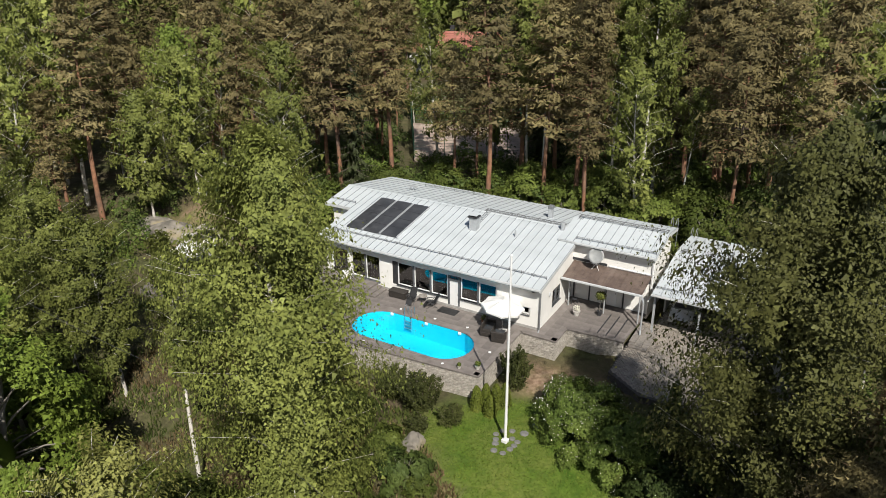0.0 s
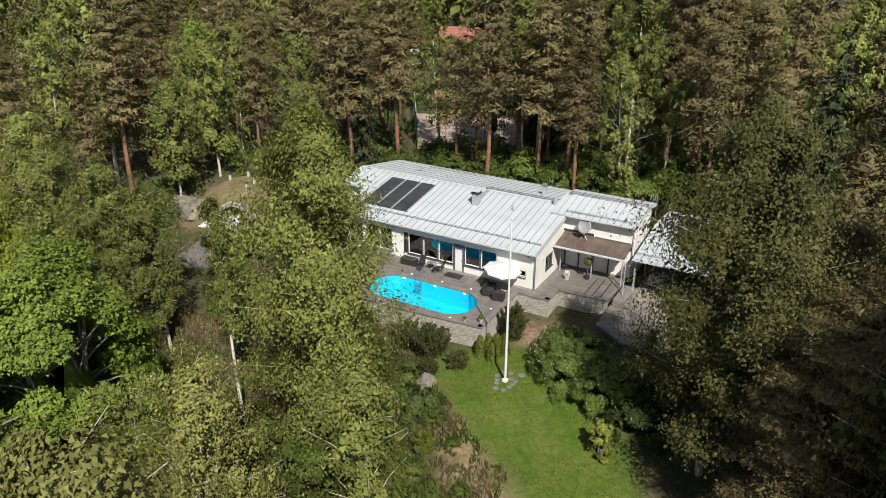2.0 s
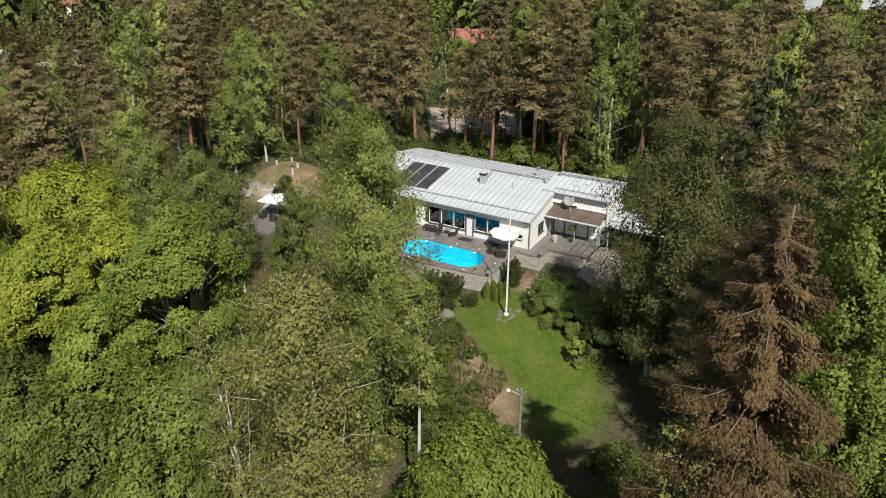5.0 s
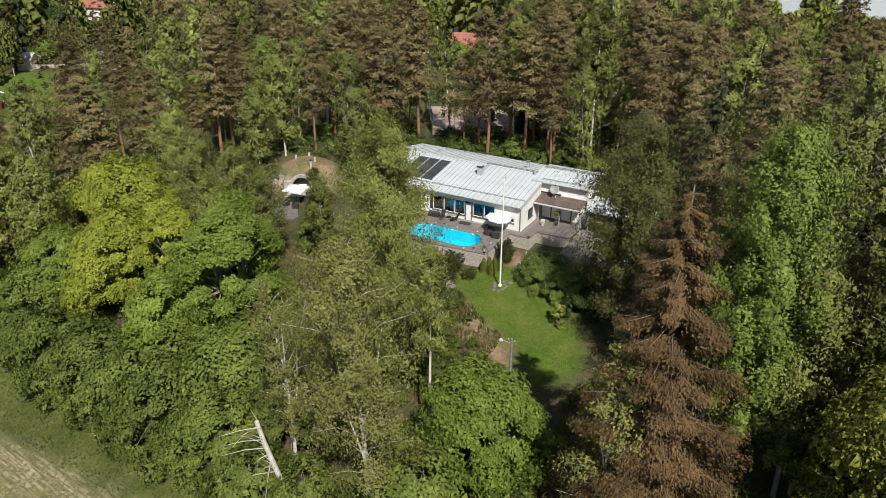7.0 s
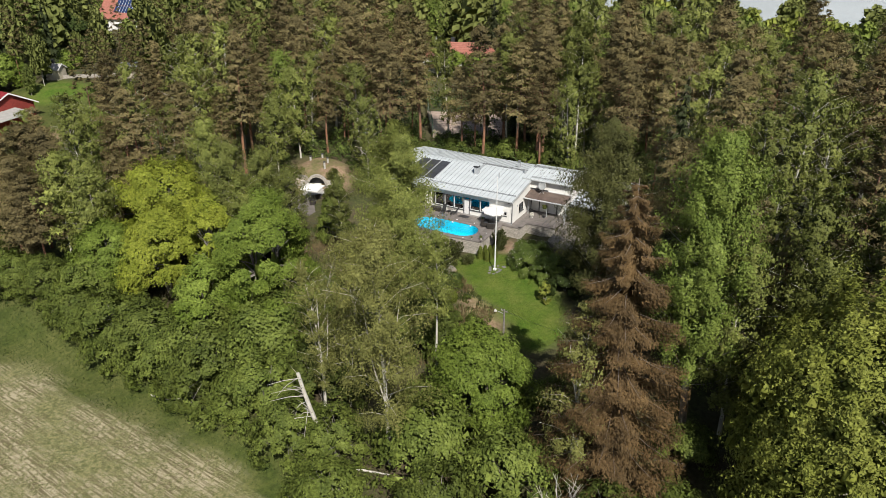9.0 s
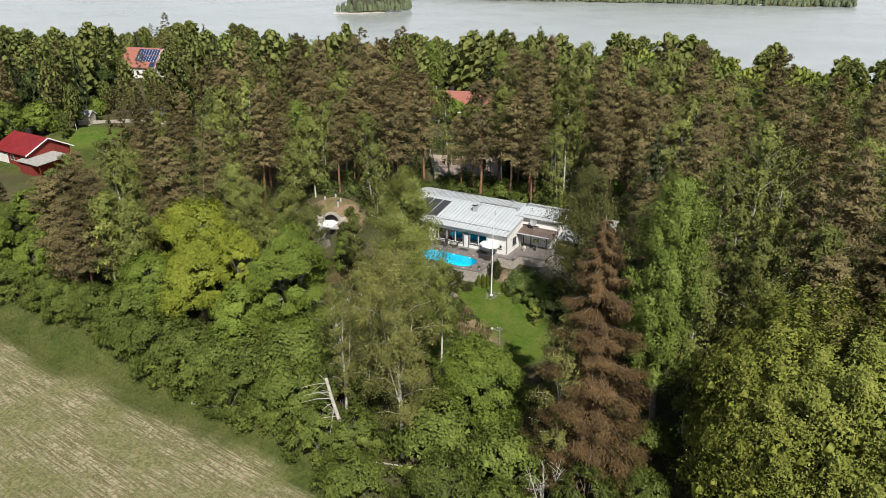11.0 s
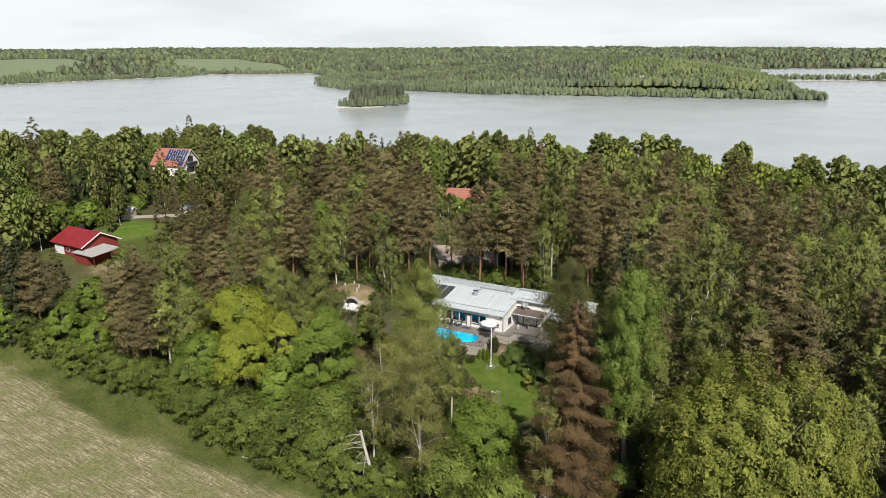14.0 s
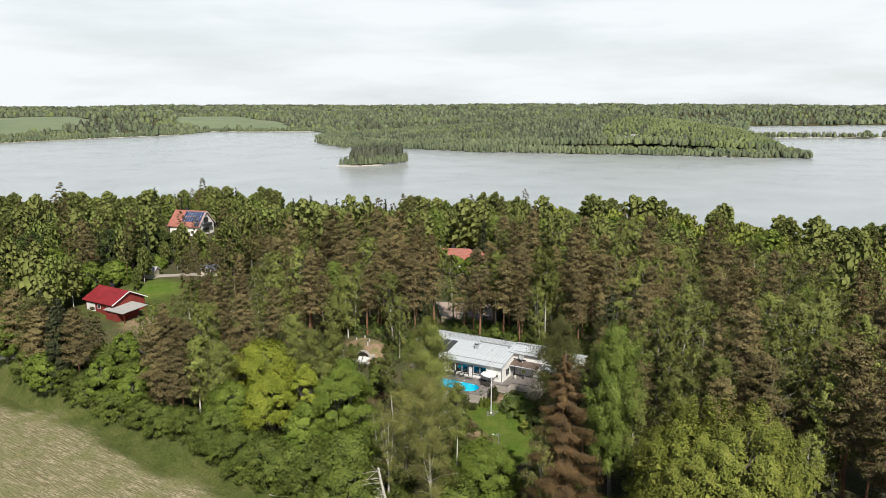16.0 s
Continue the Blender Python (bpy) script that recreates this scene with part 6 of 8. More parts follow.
boxed("canopy_beam", (0.1, 5.85, 4.46, 4.60, 2.44, 2.60), M["fascia"], canopy)
for x, y in ((0.40, 4.55), (3.07, 4.55), (5.62, 4.30)):
    rodded("post", (x, y, -0.02), (x, y, 2.5), 0.055, M["water_pipe"], canopy, 10)
part("downpipe", pipe(bmesh.new(), [(5.9, 3.64, 2.45), (6.12, 3.3, 2.2), (6.12, 3.3, 0.1), (6.2, 3.0, -0.1)], 0.06), M["water_pipe"], canopy)
# panels and door under the canopy, dark strip window above it
for x0, x1 in ((0.35, 1.35), (1.55, 2.6), (2.85, 3.9), (4.1, 5.6)):
    boxed("wall_panel", (x0, x1, 5.95, 6.0, 0.05, 2.35), M["white"], house)
for x in (0.2, 1.42, 2.7, 3.97):
    boxed("wall_post", (x, x + 0.09, 5.9, 6.0, 0.0, 2.6), M["charcoal"], house)
boxed("wall_band", (0.0, 5.8, 5.97, 6.0, 2.38, 2.86), M["charcoal"], house)
boxed("window_strip", (0.0, 2.6, 5.96, 6.0, 3.03, 3.22), M["charcoal"], house)
boxed("wall_panel", (2.75, 5.75, 5.93, 6.0, 3.05, 3.12), M["white_trim"], house)
entry = boxed("door", (2.68, 3.55, 5.90, 5.95, 0.02, 2.1), M["white_trim"], house, 0.01)
rodded("handle", (3.45, 5.86, 1.0), (3.45, 5.86, 1.15), 0.018, M["steel"], entry)

# satellite dish on the canopy
dish = root("satellite_dish", hm(1.95, 5.45, 2.88, 0), "grey satellite dish on a white tripod mount", "dish")
bm = bmesh.new()
lathe(bm, [(0.001, 0.0), (0.22, 0.02), (0.42, 0.075), (0.58, 0.15), (0.585, 0.165), (0.42, 0.095), (0.22, 0.04), (0.001, 0.02)], 24)
bmesh.ops.transform(bm, matrix=Matrix.Translation((0, -0.05, 1.05)) @ Matrix.Rotation(radians(62), 4, "X"), verts=bm.verts)
part("reflector", bm, M["dish"], dish, smooth=True)
bm = bmesh.new()
rod(bm, (0, 0.05, 0.35), (0, 0.0, 1.05), 0.035)
for a in (90, 210, 330):
    rod(bm, (0.3 * math.cos(radians(a)), 0.3 * math.sin(radians(a)), 0.0), (0, 0.05, 0.4), 0.022, 6)
part("mount", bm, M["white_trim"], dish)
part("feed_arm", pipe(bmesh.new(), [(0, -0.15, 0.35), (0, -0.62, 0.62), (0, -0.66, 0.72)], 0.02, 6), M["steel"], dish)

# ---- carport ----
carport = root("carport", HM, "open carport with a pale metal roof beside the house", "carport")
KF_Y, KF_Z, KR_Y, KB_Y = 4.0, 2.72, 10.6, 15.0
KR_Z = KF_Z + 0.11 * (KR_Y - KF_Y)
kroof = part("roof", prism(bmesh.new(), [(KF_Y, KF_Z - 0.16), (KR_Y, KR_Z - 0.16), (KB_Y, KF_Z + 0.1), (KB_Y, KF_Z + 0.22), (KR_Y, KR_Z - 0.02), (KF_Y, KF_Z - 0.02)], "x", 6.45, 12.6), M["fascia"], carport)
lay_sheets(kroof, 6.45, 12.6, KF_Y - 0.02, KF_Z, KR_Y - KF_Y, 0.11, 10)
lay_sheets(kroof, 6.45, 12.6, KR_Y, KR_Z, KB_Y - KR_Y, -(KR_Z - KF_Z - 0.24) / (KB_Y - KR_Y), 10)
boxed("gutter", (6.4, 12.65, KF_Y - 0.16, KF_Y - 0.02, KF_Z - 0.16, KF_Z - 0.03), M["fascia"], kroof, 0.01)
snow_guard(kroof, 6.6, 12.4, 4.7, KF_Z + 0.11 * 0.7)
walkway(kroof, 6.9, 7.5, 10.3, KR_Z)
bm = bmesh.new()
for x in (6.55, 6.9):
    pipe(bm, [(x, 15.1, 1.5), (x, 15.1, 3.4), (x, 14.9, 3.7), (x, 14.5, 3.7), (x, 14.3, 3.3)], 0.025, 6)
part("ladder_rail", bm, M["roof_dark"], kroof)
for x in (6.6, 9.6, 12.4):
    boxed("post", (x - 0.07, x + 0.07, 4.4, 4.54, -0.62, KF_Z - 0.1), M["water_pipe"], carport)
boxed("back_wall", (6.5, 12.5, 13.6, 13.75, -0.6, KF_Z + 0.1), M["charcoal"], carport)
boxed("side_wall", (12.35, 12.5, 7.0, 13.6, -0.6, KF_Z + 0.2), M["white"], carport)
boxed("side_wall", (6.5, 6.62, 8.0, 13.6, -0.6, KF_Z + 0.2), M["white"], carport)


def make_car(m):
    """A pale estate car with its own wheels, glass and lamps; its nose points to -y."""
    car = root("car", m, "pale silver estate car parked nose out under the carport", "car")
    bm = bmesh.new()
    body = [(-2.2, 0.32), (-2.25, 0.55), (-2.15, 0.78), (-1.2, 0.95), (-0.55, 1.40), (1.6, 1.45), (2.1, 1.0), (2.22, 0.9), (2.25, 0.35)]
    prism(bm, body, "x", -0.88, 0.88)
    for v in bm.verts:
        if v.co.z > 0.97:
            v.co.x *= 0.80
        elif v.co.z > 0.6 and v.co.y < -2.0:
            v.co.x *= 0.9
    bmesh.ops.bevel(bm, geom=list(bm.edges), offset=0.05, segments=2, affect="EDGES")
    part("body", bm, M["car_white"], car, smooth=True)
    g = bmesh.new()
    q = [(-0.68, -1.12, 1.02), (0.68, -1.12, 1.02), (0.60, -0.62, 1.38), (-0.60, -0.62, 1.38)]
    vs = [g.verts.new((x, y - 0.035, z + 0.035)) for x, y, z in q] + [g.verts.new((x, y - 0.015, z + 0.015)) for x, y, z in q]
    for f in ((0, 1, 2, 3), (7, 6, 5, 4), (0, 4, 5, 1), (1, 5, 6, 2), (2, 6, 7, 3), (3, 7, 4, 0)):
        g.faces.new([vs[i] for i in f])
    part("windscreen", g, M["collector"], car)
    for s in (-1, 1):
        boxed("headlight", (s * 0.72 - 0.13, s * 0.72 + 0.13, -2.24, -2.12, 0.62, 0.76), M["steel"], car, 0.02)
        boxed("side_window", (s * 0.80 - 0.01, s * 0.80 + 0.01, -0.5, 1.5, 1.0, 1.33), M["collector"], car)
        boxed("mirror", (s * 0.98 - 0.08, s * 0.98 + 0.08, -0.85, -0.72, 0.95, 1.1), M["car_white"], car, 0.03)
        for y in (-1.4, 1.35):
            w = rodded("wheel", (s * 0.72, y, 0.32), (s * 0.92, y, 0.32), 0.32, M["black"], car, 18)
            rodded("rim", (s * 0.92, y, 0.32), (s * 0.935, y, 0.32), 0.20, M["steel"], w, 12)
    boxed("grille", (-0.45, 0.45, -2.27, -2.2, 0.45, 0.60), M["black"], car, 0.01)
    boxed("number_plate", (-0.26, 0.26, -2.29, -2.27, 0.36, 0.46), M["white_trim"], car)
    return car


make_car(hm(8.0, 8.3, -0.55, 4))

# ---- terrace, pool and retaining walls ----
def stadium(x0, x1, y0, y1, grow=0.0, n=14):
    r = (y1 - y0) / 2 + grow
    cy = (y0 + y1) / 2
    ax, bx = x0 + (y1 - y0) / 2, x1 - (y1 - y0) / 2
    right = [(bx + r * math.cos(t), cy + r * math.sin(t)) for t in np.linspace(-math.pi / 2, math.pi / 2, n)]
    left = [(ax + r * math.cos(t), cy + r * math.sin(t)) for t in np.linspace(math.pi / 2, 1.5 * math.pi, n)]
    return right + left


POOL = (-11.95, -2.72, -6.62, -2.80)


def plate(name, outer, holes, z0, z1, material, parent=None):
    """A flat plate with holes, from outlines."""
    bm = bmesh.new()
    edges = []
    for loop in [outer] + holes:
        vs = [bm.verts.new((x, y, z1)) for x, y in loop]
        edges += [bm.edges.new((vs[i], vs[(i + 1) % len(vs)])) for i in range(len(vs))]
    r = bmesh.ops.triangle_fill(bm, use_beauty=True, use_dissolve=False, edges=edges)
    faces = [g for g in r["geom"] if isinstance(g, bmesh.types.BMFace)]
    ex = bmesh.ops.extrude_face_region(bm, geom=faces)
    for v in [g for g in ex["geom"] if isinstance(g, bmesh.types.BMVert)]:
        v.co.z = z0
    return part(name, bm, material, parent)


TERRACE = [(-13.3, 0.0), (-13.3, -7.7), (-8.7, -7.55), (-1.0, -6.98), (-1.0, -0.72), (1.55, -0.72), (1.55, 1.25), (5.5, 1.42), (5.75, 6.0), (0.0, 6.0), (0.0, 0.0)]
terrace = plate("terrace", TERRACE, [stadium(*POOL, 0.02)], -0.16, -0.022, M["deck"])
terrace.matrix_world = HM
tagged(terrace, "grey-brown slab terrace round the pool", "terrace", kind="structure")
# slabs
slab_bm = box(bmesh.new(), 0, 0.592, 0, 0.592, -0.02, 0.0, 0.006)
slab_me = bpy.data.meshes.new("slab")
slab_bm.to_mesh(slab_me)
slab_bm.free()
slab_me.materials.append(M["deck"])
sx, sy = np.meshgrid(np.arange(-13.2, 5.4, 0.6), np.arange(-7.6, 5.9, 0.6))
keep = np.ones(sx.shape, bool)
for ox, oy in ((0, 0), (0.6, 0), (0, 0.6), (0.6, 0.6)):
    keep &= inside(sx + ox, sy + oy, [(x * 1.0, y) for x, y in TERRACE]) & ~inside(sx + ox, sy + oy, stadium(*POOL, 0.25))
for x, y in zip(sx[keep], sy[keep]):
    ob = new("slab", slab_me)
    ob.location = (x + 0.004, y + 0.004, 0.0)
    ob.parent = terrace

pool = root("swimming_pool", HM, "turquoise swimming pool with rounded ends, full of clear water", "pool")
bm = bmesh.new()
loop = stadium(*POOL)
top = [bm.verts.new((x, y, -0.03)) for x, y in loop]
low = [bm.verts.new((x, y, -1.45)) for x, y in stadium(*POOL, -0.03)]
for i in range(len(top)):
    j = (i + 1) % len(top)
    bm.faces.new((top[i], low[i], low[j], top[j]))
bm.faces.new(low)
part("basin", bm, M["liner"], pool)
bm = bmesh.new()
inner, outer = stadium(*POOL, -0.02), stadium(*POOL, 0.16)
rows = [[bm.verts.new((x, y, z)) for x, y in l] for l, z in ((inner, -0.05), (inner, 0.008), (outer, 0.008), (outer, -0.03))]
for a, b in zip(rows[:-1], rows[1:]):
    for i in range(len(a)):
        j = (i + 1) % len(a)
        bm.faces.new((a[i], a[j], b[j], b[i]))
part("pool_edge", bm, M["deck"], pool, "slab coping round the pool")


def pool_water_mat():
    m = bpy.data.materials.new("clear_pool_water")
    m.use_nodes = True
    n, l = m.node_tree.nodes, m.node_tree.links
    n.clear()
    out = n.new("ShaderNodeOutputMaterial")
    gl = n.new("ShaderNodeBsdfGlossy")
    gl.inputs["Roughness"].default_value = 0.04
    tr = n.new("ShaderNodeBsdfTransparent")
    tr.inputs["Color"].default_value = (0.80, 0.97, 1.0, 1)
    fr = n.new("ShaderNodeFresnel")
    fr.inputs["IOR"].default_value = 1.33
    no = n.new("ShaderNodeTexNoise")
    no.inputs["Scale"].default_value = 2.6
    co = n.new("ShaderNodeTexCoord")
    bp = n.new("ShaderNodeBump")
    bp.inputs["Distance"].default_value = 0.03
    mx = n.new("ShaderNodeMixShader")
    l.new(co.outputs["Object"], no.inputs["Vector"])
    l.new(no.outputs[0], bp.inputs["Height"])
    l.new(bp.outputs[0], gl.inputs["Normal"])
    l.new(bp.outputs[0], fr.inputs["Normal"])
    l.new(fr.outputs[0], mx.inputs[0])
    l.new(tr.outputs[0], mx.inputs[1])
    l.new(gl.outputs[0], mx.inputs[2])
    l.new(mx.outputs[0], out.inputs[0])
    return m


bm = bmesh.new()
bm.faces.new([bm.verts.new((x, y, -0.13)) for x, y in stadium(*POOL, -0.004)])
part("pool_water", bm, pool_water_mat(), pool, "clear blue water").visible_shadow = False
ladder = part("pool_ladder", pipe(pipe(bmesh.new(), [(-9.0, -2.55, -0.0), (-9.0, -2.55, 0.75), (-9.0, -2.75, 0.9), (-9.0, -3.0, 0.75), (-9.0, -3.05, -1.0)], 0.022),
                                  [(-8.45, -2.55, -0.0), (-8.45, -2.55, 0.75), (-8.45, -2.75, 0.9), (-8.45, -3.0, 0.75), (-8.45, -3.05, -1.0)], 0.022), M["steel"], pool)
for k in range(3):
    boxed("tread", (-9.0, -8.45, -3.12, -2.98, -0.32 - 0.26 * k, -0.28 - 0.26 * k), M["steel"], ladder)
for x in (-10.2, -7.3, -4.6):
    boxed("skimmer", (x - 0.11, x + 0.11, -2.93, -2.78, -0.24, -0.05), M["white_trim"], pool, 0.02)
for x, y in ((-9.9, -2.15), (-7.0, -2.15), (-4.4, -2.1), (-1.6, -4.2), (-9.6, -7.15), (-3.6, -6.9)):
    lid = tagged(new("deck_light"), "small round white lid set in the terrace slabs", "lid", "lids in the terrace")
    lid.matrix_world = hm(x, y, 0.0)
    part("lid", lathe(bmesh.new(), [(0.10, 0.0), (0.10, 0.014), (0.07, 0.02), (0.001, 0.02)], 14), M["white_trim"], lid)


def stone_wall(name, ax, ay, bx, by, low_z, top_z, label, course=0.215, stone=0.46):
    """A retaining wall of split stones in courses along a line (house axes); the stones are single pieces."""
    length = math.hypot(bx - ax, by - ay)
    m = HM @ pose(ax, ay, 0, 0, 0, math.degrees(math.atan2(by - ay, bx - ax)))
    w = boxed(name, (0.0, length, 0.06, 0.32, low_z - 0.4, top_z - 0.11), M["granite_joint"])
    w.matrix_world = m
    tagged(w, label, "wall", kind="structure")
    r = random.Random(int(ax * 10 + by * 7))
    metas = []
    for v in range(5):
        bm = bmesh.new()
        box(bm, 0, stone - 0.008, -0.0, 0.2, 0, course - 0.008)
        bmesh.ops.bevel(bm, geom=list(bm.edges), offset=0.014, segments=1, affect="EDGES")
        for vert in bm.verts:
            vert.co += Vector((r.uniform(-0.008, 0.008), r.uniform(-0.03, 0.012) if vert.co.y < 0.1 else 0, r.uniform(-0.006, 0.006)))
        me = bpy.data.meshes.new("stone")
        bm.to_mesh(me)
        bm.free()
        me.materials.append(M["granite"])
        metas.append(me)
    rows = int((top_z - 0.1 - low_z) / course) + 1
    for k in range(rows):
        x = -(0.27 if k % 2 else 0.0)
        while x < length - 0.05:
            wide = stone * r.uniform(0.55, 1.3)
            x0, x1 = max(x, 0.0), min(x + wide, length)
            ob = new("stone", metas[r.randrange(5)])
            ob.location = (x0, 0, top_z - 0.1 - course * (k + 1))
            ob.scale = ((x1 - x0) / stone, 1, 1)
            ob.parent = w
            x += wide
    boxed("coping", (-0.04, length + 0.04, -0.06, 0.36, top_z - 0.10, top_z + 0.012), M["deck"], w, 0.01)
    return w


stone_wall("wall_terrace_1", -8.7, -7.60, -1.0, -7.02, -2.3, 0.0, "grey split-granite retaining wall below the pool terrace")
stone_wall("wall_terrace_2", -13.3, -7.72, -8.7, -7.60, -2.3, 0.0, "grey split-granite retaining wall below the pool terrace")
stone_wall("wall_terrace_3", -0.96, -7.0, -0.96, -0.72, -2.0, 0.0, "grey split-granite retaining wall at the terrace end")
stone_wall("wall_terrace_4", -0.96, -0.76, 1.58, -0.76, -1.8, 0.0, "grey split-granite retaining wall below the house corner")
stone_wall("wall_terrace_5", 1.60, -0.76, 1.60, 1.22, -1.8, 0.0, "grey split-granite retaining wall below the house corner")
stone_wall("wall_terrace_6", 1.58, 1.22, 5.55, 1.40, -1.7, 0.0, "grey split-granite retaining wall before the entrance yard")

# raised terrace at the left end with three steps
raised = boxed("raised_terrace", (-18.9, -13.4, -2.1, -0.02, -1.6, 0.40), M["deck"])
raised.matrix_world = HM
tagged(raised, "raised slab terrace before the living room", "terrace", kind="structure")
sx, sy = np.meshgrid(np.arange(-18.8, -13.5, 0.6), np.arange(-2.05, -0.3, 0.6))
for x, y in zip(sx.ravel(), sy.ravel()):
    if x + 0.6 < -13.4:
        ob = new("slab", slab_me)
        ob.location = (x, y, 0.42)
        ob.parent = raised
stone_wall("wall_terrace_7", -18.9, -2.14, -13.4, -2.14, -1.2, 0.42, "low split-granite wall of the raised terrace")
for k in range(2):
    st = boxed("step", (-13.4, -12.95 + 0.4 - 0.4 * k, -1.7, -0.15, 0.0 + 0.14 * k, 0.14 * (k + 1)), M["deck"], None, 0.01)
    st.matrix_world = HM
    tagged(st, "grey slab step up to the raised terrace", "step", "steps of the raised terrace")

# entrance yard: flat timber-edged steps towards the drive, and the paved drive
for k in range(4):
    st = boxed("step", (5.75 + 0.0, 5.75 + 0.42 * (4 - k), 1.75 + 0.1 * k, 4.6, -0.62 + 0.15 * k - 0.15, -0.62 + 0.15 * k), M["wood_grey"], None, 0.01)
    st.matrix_world = HM
    tagged(st, "broad brown step down to the paved drive", "step", "steps of the entrance yard")
for k in range(3):
    ed = boxed("threshold", (3.6 + 0.62 * k, 3.68 + 0.62 * k, 1.6, 4.6, 0.0, 0.02), M["charcoal"])
    ed.matrix_world = HM
    tagged(ed, "thin dark joint strip across the entrance slabs", "strip", kind="structure")
drive = plate("pavement", [(5.56, -1.6), (5.56, 6.0), (6.5, 6.0), (6.5, 13.6), (12.4, 13.6), (12.4, 6.0), (15.5, 6.0), (18, 2.0), (17, -1.5), (12.0, -3.2), (8.0, -3.2)], [], -1.2, -0.64, M["joint"])
drive.matrix_world = HM
tagged(drive, "brown-grey concrete block paving of the drive", "paving", kind="structure")
pv, pf = [], []
cube_f = np.array([(0, 1, 2, 3), (4, 7, 6, 5), (0, 4, 5, 1), (1, 5, 6, 2), (2, 6, 7, 3), (3, 7, 4, 0)])
drive_line = [(5.7, -1.3), (5.7, 5.9), (6.7, 5.9), (6.7, 9.5), (12.2, 9.5), (12.2, 5.9), (15.2, 5.8), (17.5, 2.0), (16.6, -1.2), (12.0, -2.9), (8.0, -2.9)]
px, py = np.meshgrid(np.arange(5.6, 17.6, 0.205), np.arange(-3.0, 9.6, 0.145))
px = px + 0.10 * (np.arange(px.shape[0]) % 2)[:, None]
ok = inside(px + 0.14, py + 0.1, drive_line)
for x, y in zip(px[ok], py[ok]):
    x1, y1, z0, z1 = x + 0.190, y + 0.130, -0.66, -0.615
    pf.append(cube_f + 8 * len(pv))
    pv.append([(x, y, z0), (x, y1, z0), (x1, y1, z0), (x1, y, z0), (x, y, z1), (x, y1, z1), (x1, y1, z1), (x1, y, z1)])
pavers = new("paving_blocks", mesh_from("paving_blocks", np.array(pv).reshape(-1, 3), np.concatenate(pf), mat("paving_block", ((0.25, 0.22, 0.185), (0.34, 0.305, 0.26)), scale=2, rough=0.9, by_island=0.16)))
pavers.matrix_world = HM
tagged(pavers, "small brown-grey concrete paving blocks in staggered rows", "paving", kind="stuff")

# ---- things on the terrace ----
def arm_chair_white(m):
    ch = root("garden_chair", m, "white plastic garden armchair with a rounded back", "chair")
    boxed("seat", (-0.27, 0.27, -0.26, 0.24, 0.40, 0.44), M["plastic_white"], ch, 0.015)
    bm = bmesh.new()
    for k in range(7):
        x = -0.27 + 0.09 * k
        box(bm, x - 0.035, x + 0.035, 0.22, 0.25, 0.42, 0.86 + 0.08 * math.sin(math.pi * k / 6))
    box(bm, -0.31, 0.31, 0.21, 0.26, 0.80, 0.86)
    part("backrest", bm, M["plastic_white"], ch)
    for s in (-1, 1):
        boxed("armrest", (s * 0.31 - 0.035, s * 0.31 + 0.035, -0.26, 0.25, 0.62, 0.66), M["plastic_white"], ch, 0.012)
        for y in (-0.24, 0.22):
            rodded("leg", (s * 0.31, y, 0.0), (s * 0.30, y, 0.62), 0.028, M["plastic_white"], ch)
    return ch


arm_chair_white(hm(-15.6, -1.25, 0.42, 15))


def recliner(m):
    ch = root("recliner", m, "black mesh garden recliner with a tilted back", "chair", "black recliners")
    boxed("seat", (-0.26, 0.26, -0.30, 0.20, 0.40, 0.43), M["black"], ch, 0.01)
    boxed("backrest", (-0.26, 0.26, 0.0, 0.03, 0.0, 0.75), M["black"], ch, 0.01, m=Matrix.Translation((0, 0.2, 0.42)) @ Matrix.Rotation(radians(-32), 4, "X"))
    boxed("footrest", (-0.24, 0.24, -0.02, 0.01, -0.42, 0.0), M["black"], ch, 0.01, m=Matrix.Translation((0, -0.30, 0.42)) @ Matrix.Rotation(radians(-40), 4, "X"))
    for s in (-1, 1):
        rodded("leg", (s * 0.29, -0.42, 0.0), (s * 0.29, 0.32, 0.62), 0.018, M["charcoal"], ch)
        rodded("leg", (s * 0.29, 0.42, 0.0), (s * 0.29, -0.30, 0.62), 0.018, M["charcoal"], ch)
        boxed("armrest", (s * 0.29 - 0.03, s * 0.29 + 0.03, -0.32, 0.30, 0.61, 0.64), M["charcoal"], ch)
    return ch


rc = recliner(hm(-9.75, -0.95, 0, 8))
copy_thing(rc, hm(-8.15, -0.75, 0, -52))
tb = root("side_table", hm(-9.0, -0.55, 0), "small round grey garden table between the recliners", "table")
part("tabletop", lathe(bmesh.new(), [(0.001, 0.58), (0.33, 0.58), (0.34, 0.60), (0.33, 0.62), (0.001, 0.62)], 20), M["wood_grey"], tb)
for a in (30, 150, 270):
    rodded("leg", (0.28 * math.cos(radians(a)), 0.28 * math.sin(radians(a)), 0), (0.1 * math.cos(radians(a)), 0.1 * math.sin(radians(a)), 0.58), 0.018, M["charcoal"], tb)
ch = root("storage_box", hm(-11.1, -0.62, 0, 2), "dark woven storage chest by the house wall", "chest")
boxed("chest_body", (-0.68, 0.68, -0.32, 0.32, 0.03, 0.50), M["rattan"], ch, 0.02)
boxed("chest_lid", (-0.71, 0.71, -0.35, 0.34, 0.50, 0.57), M["rattan"], ch, 0.02)
for x in (-0.6, 0.6):
    for y in (-0.26, 0.26):
        boxed("foot", (x - 0.03, x + 0.03, y - 0.03, y + 0.03, 0.0, 0.03), M["black"], ch)
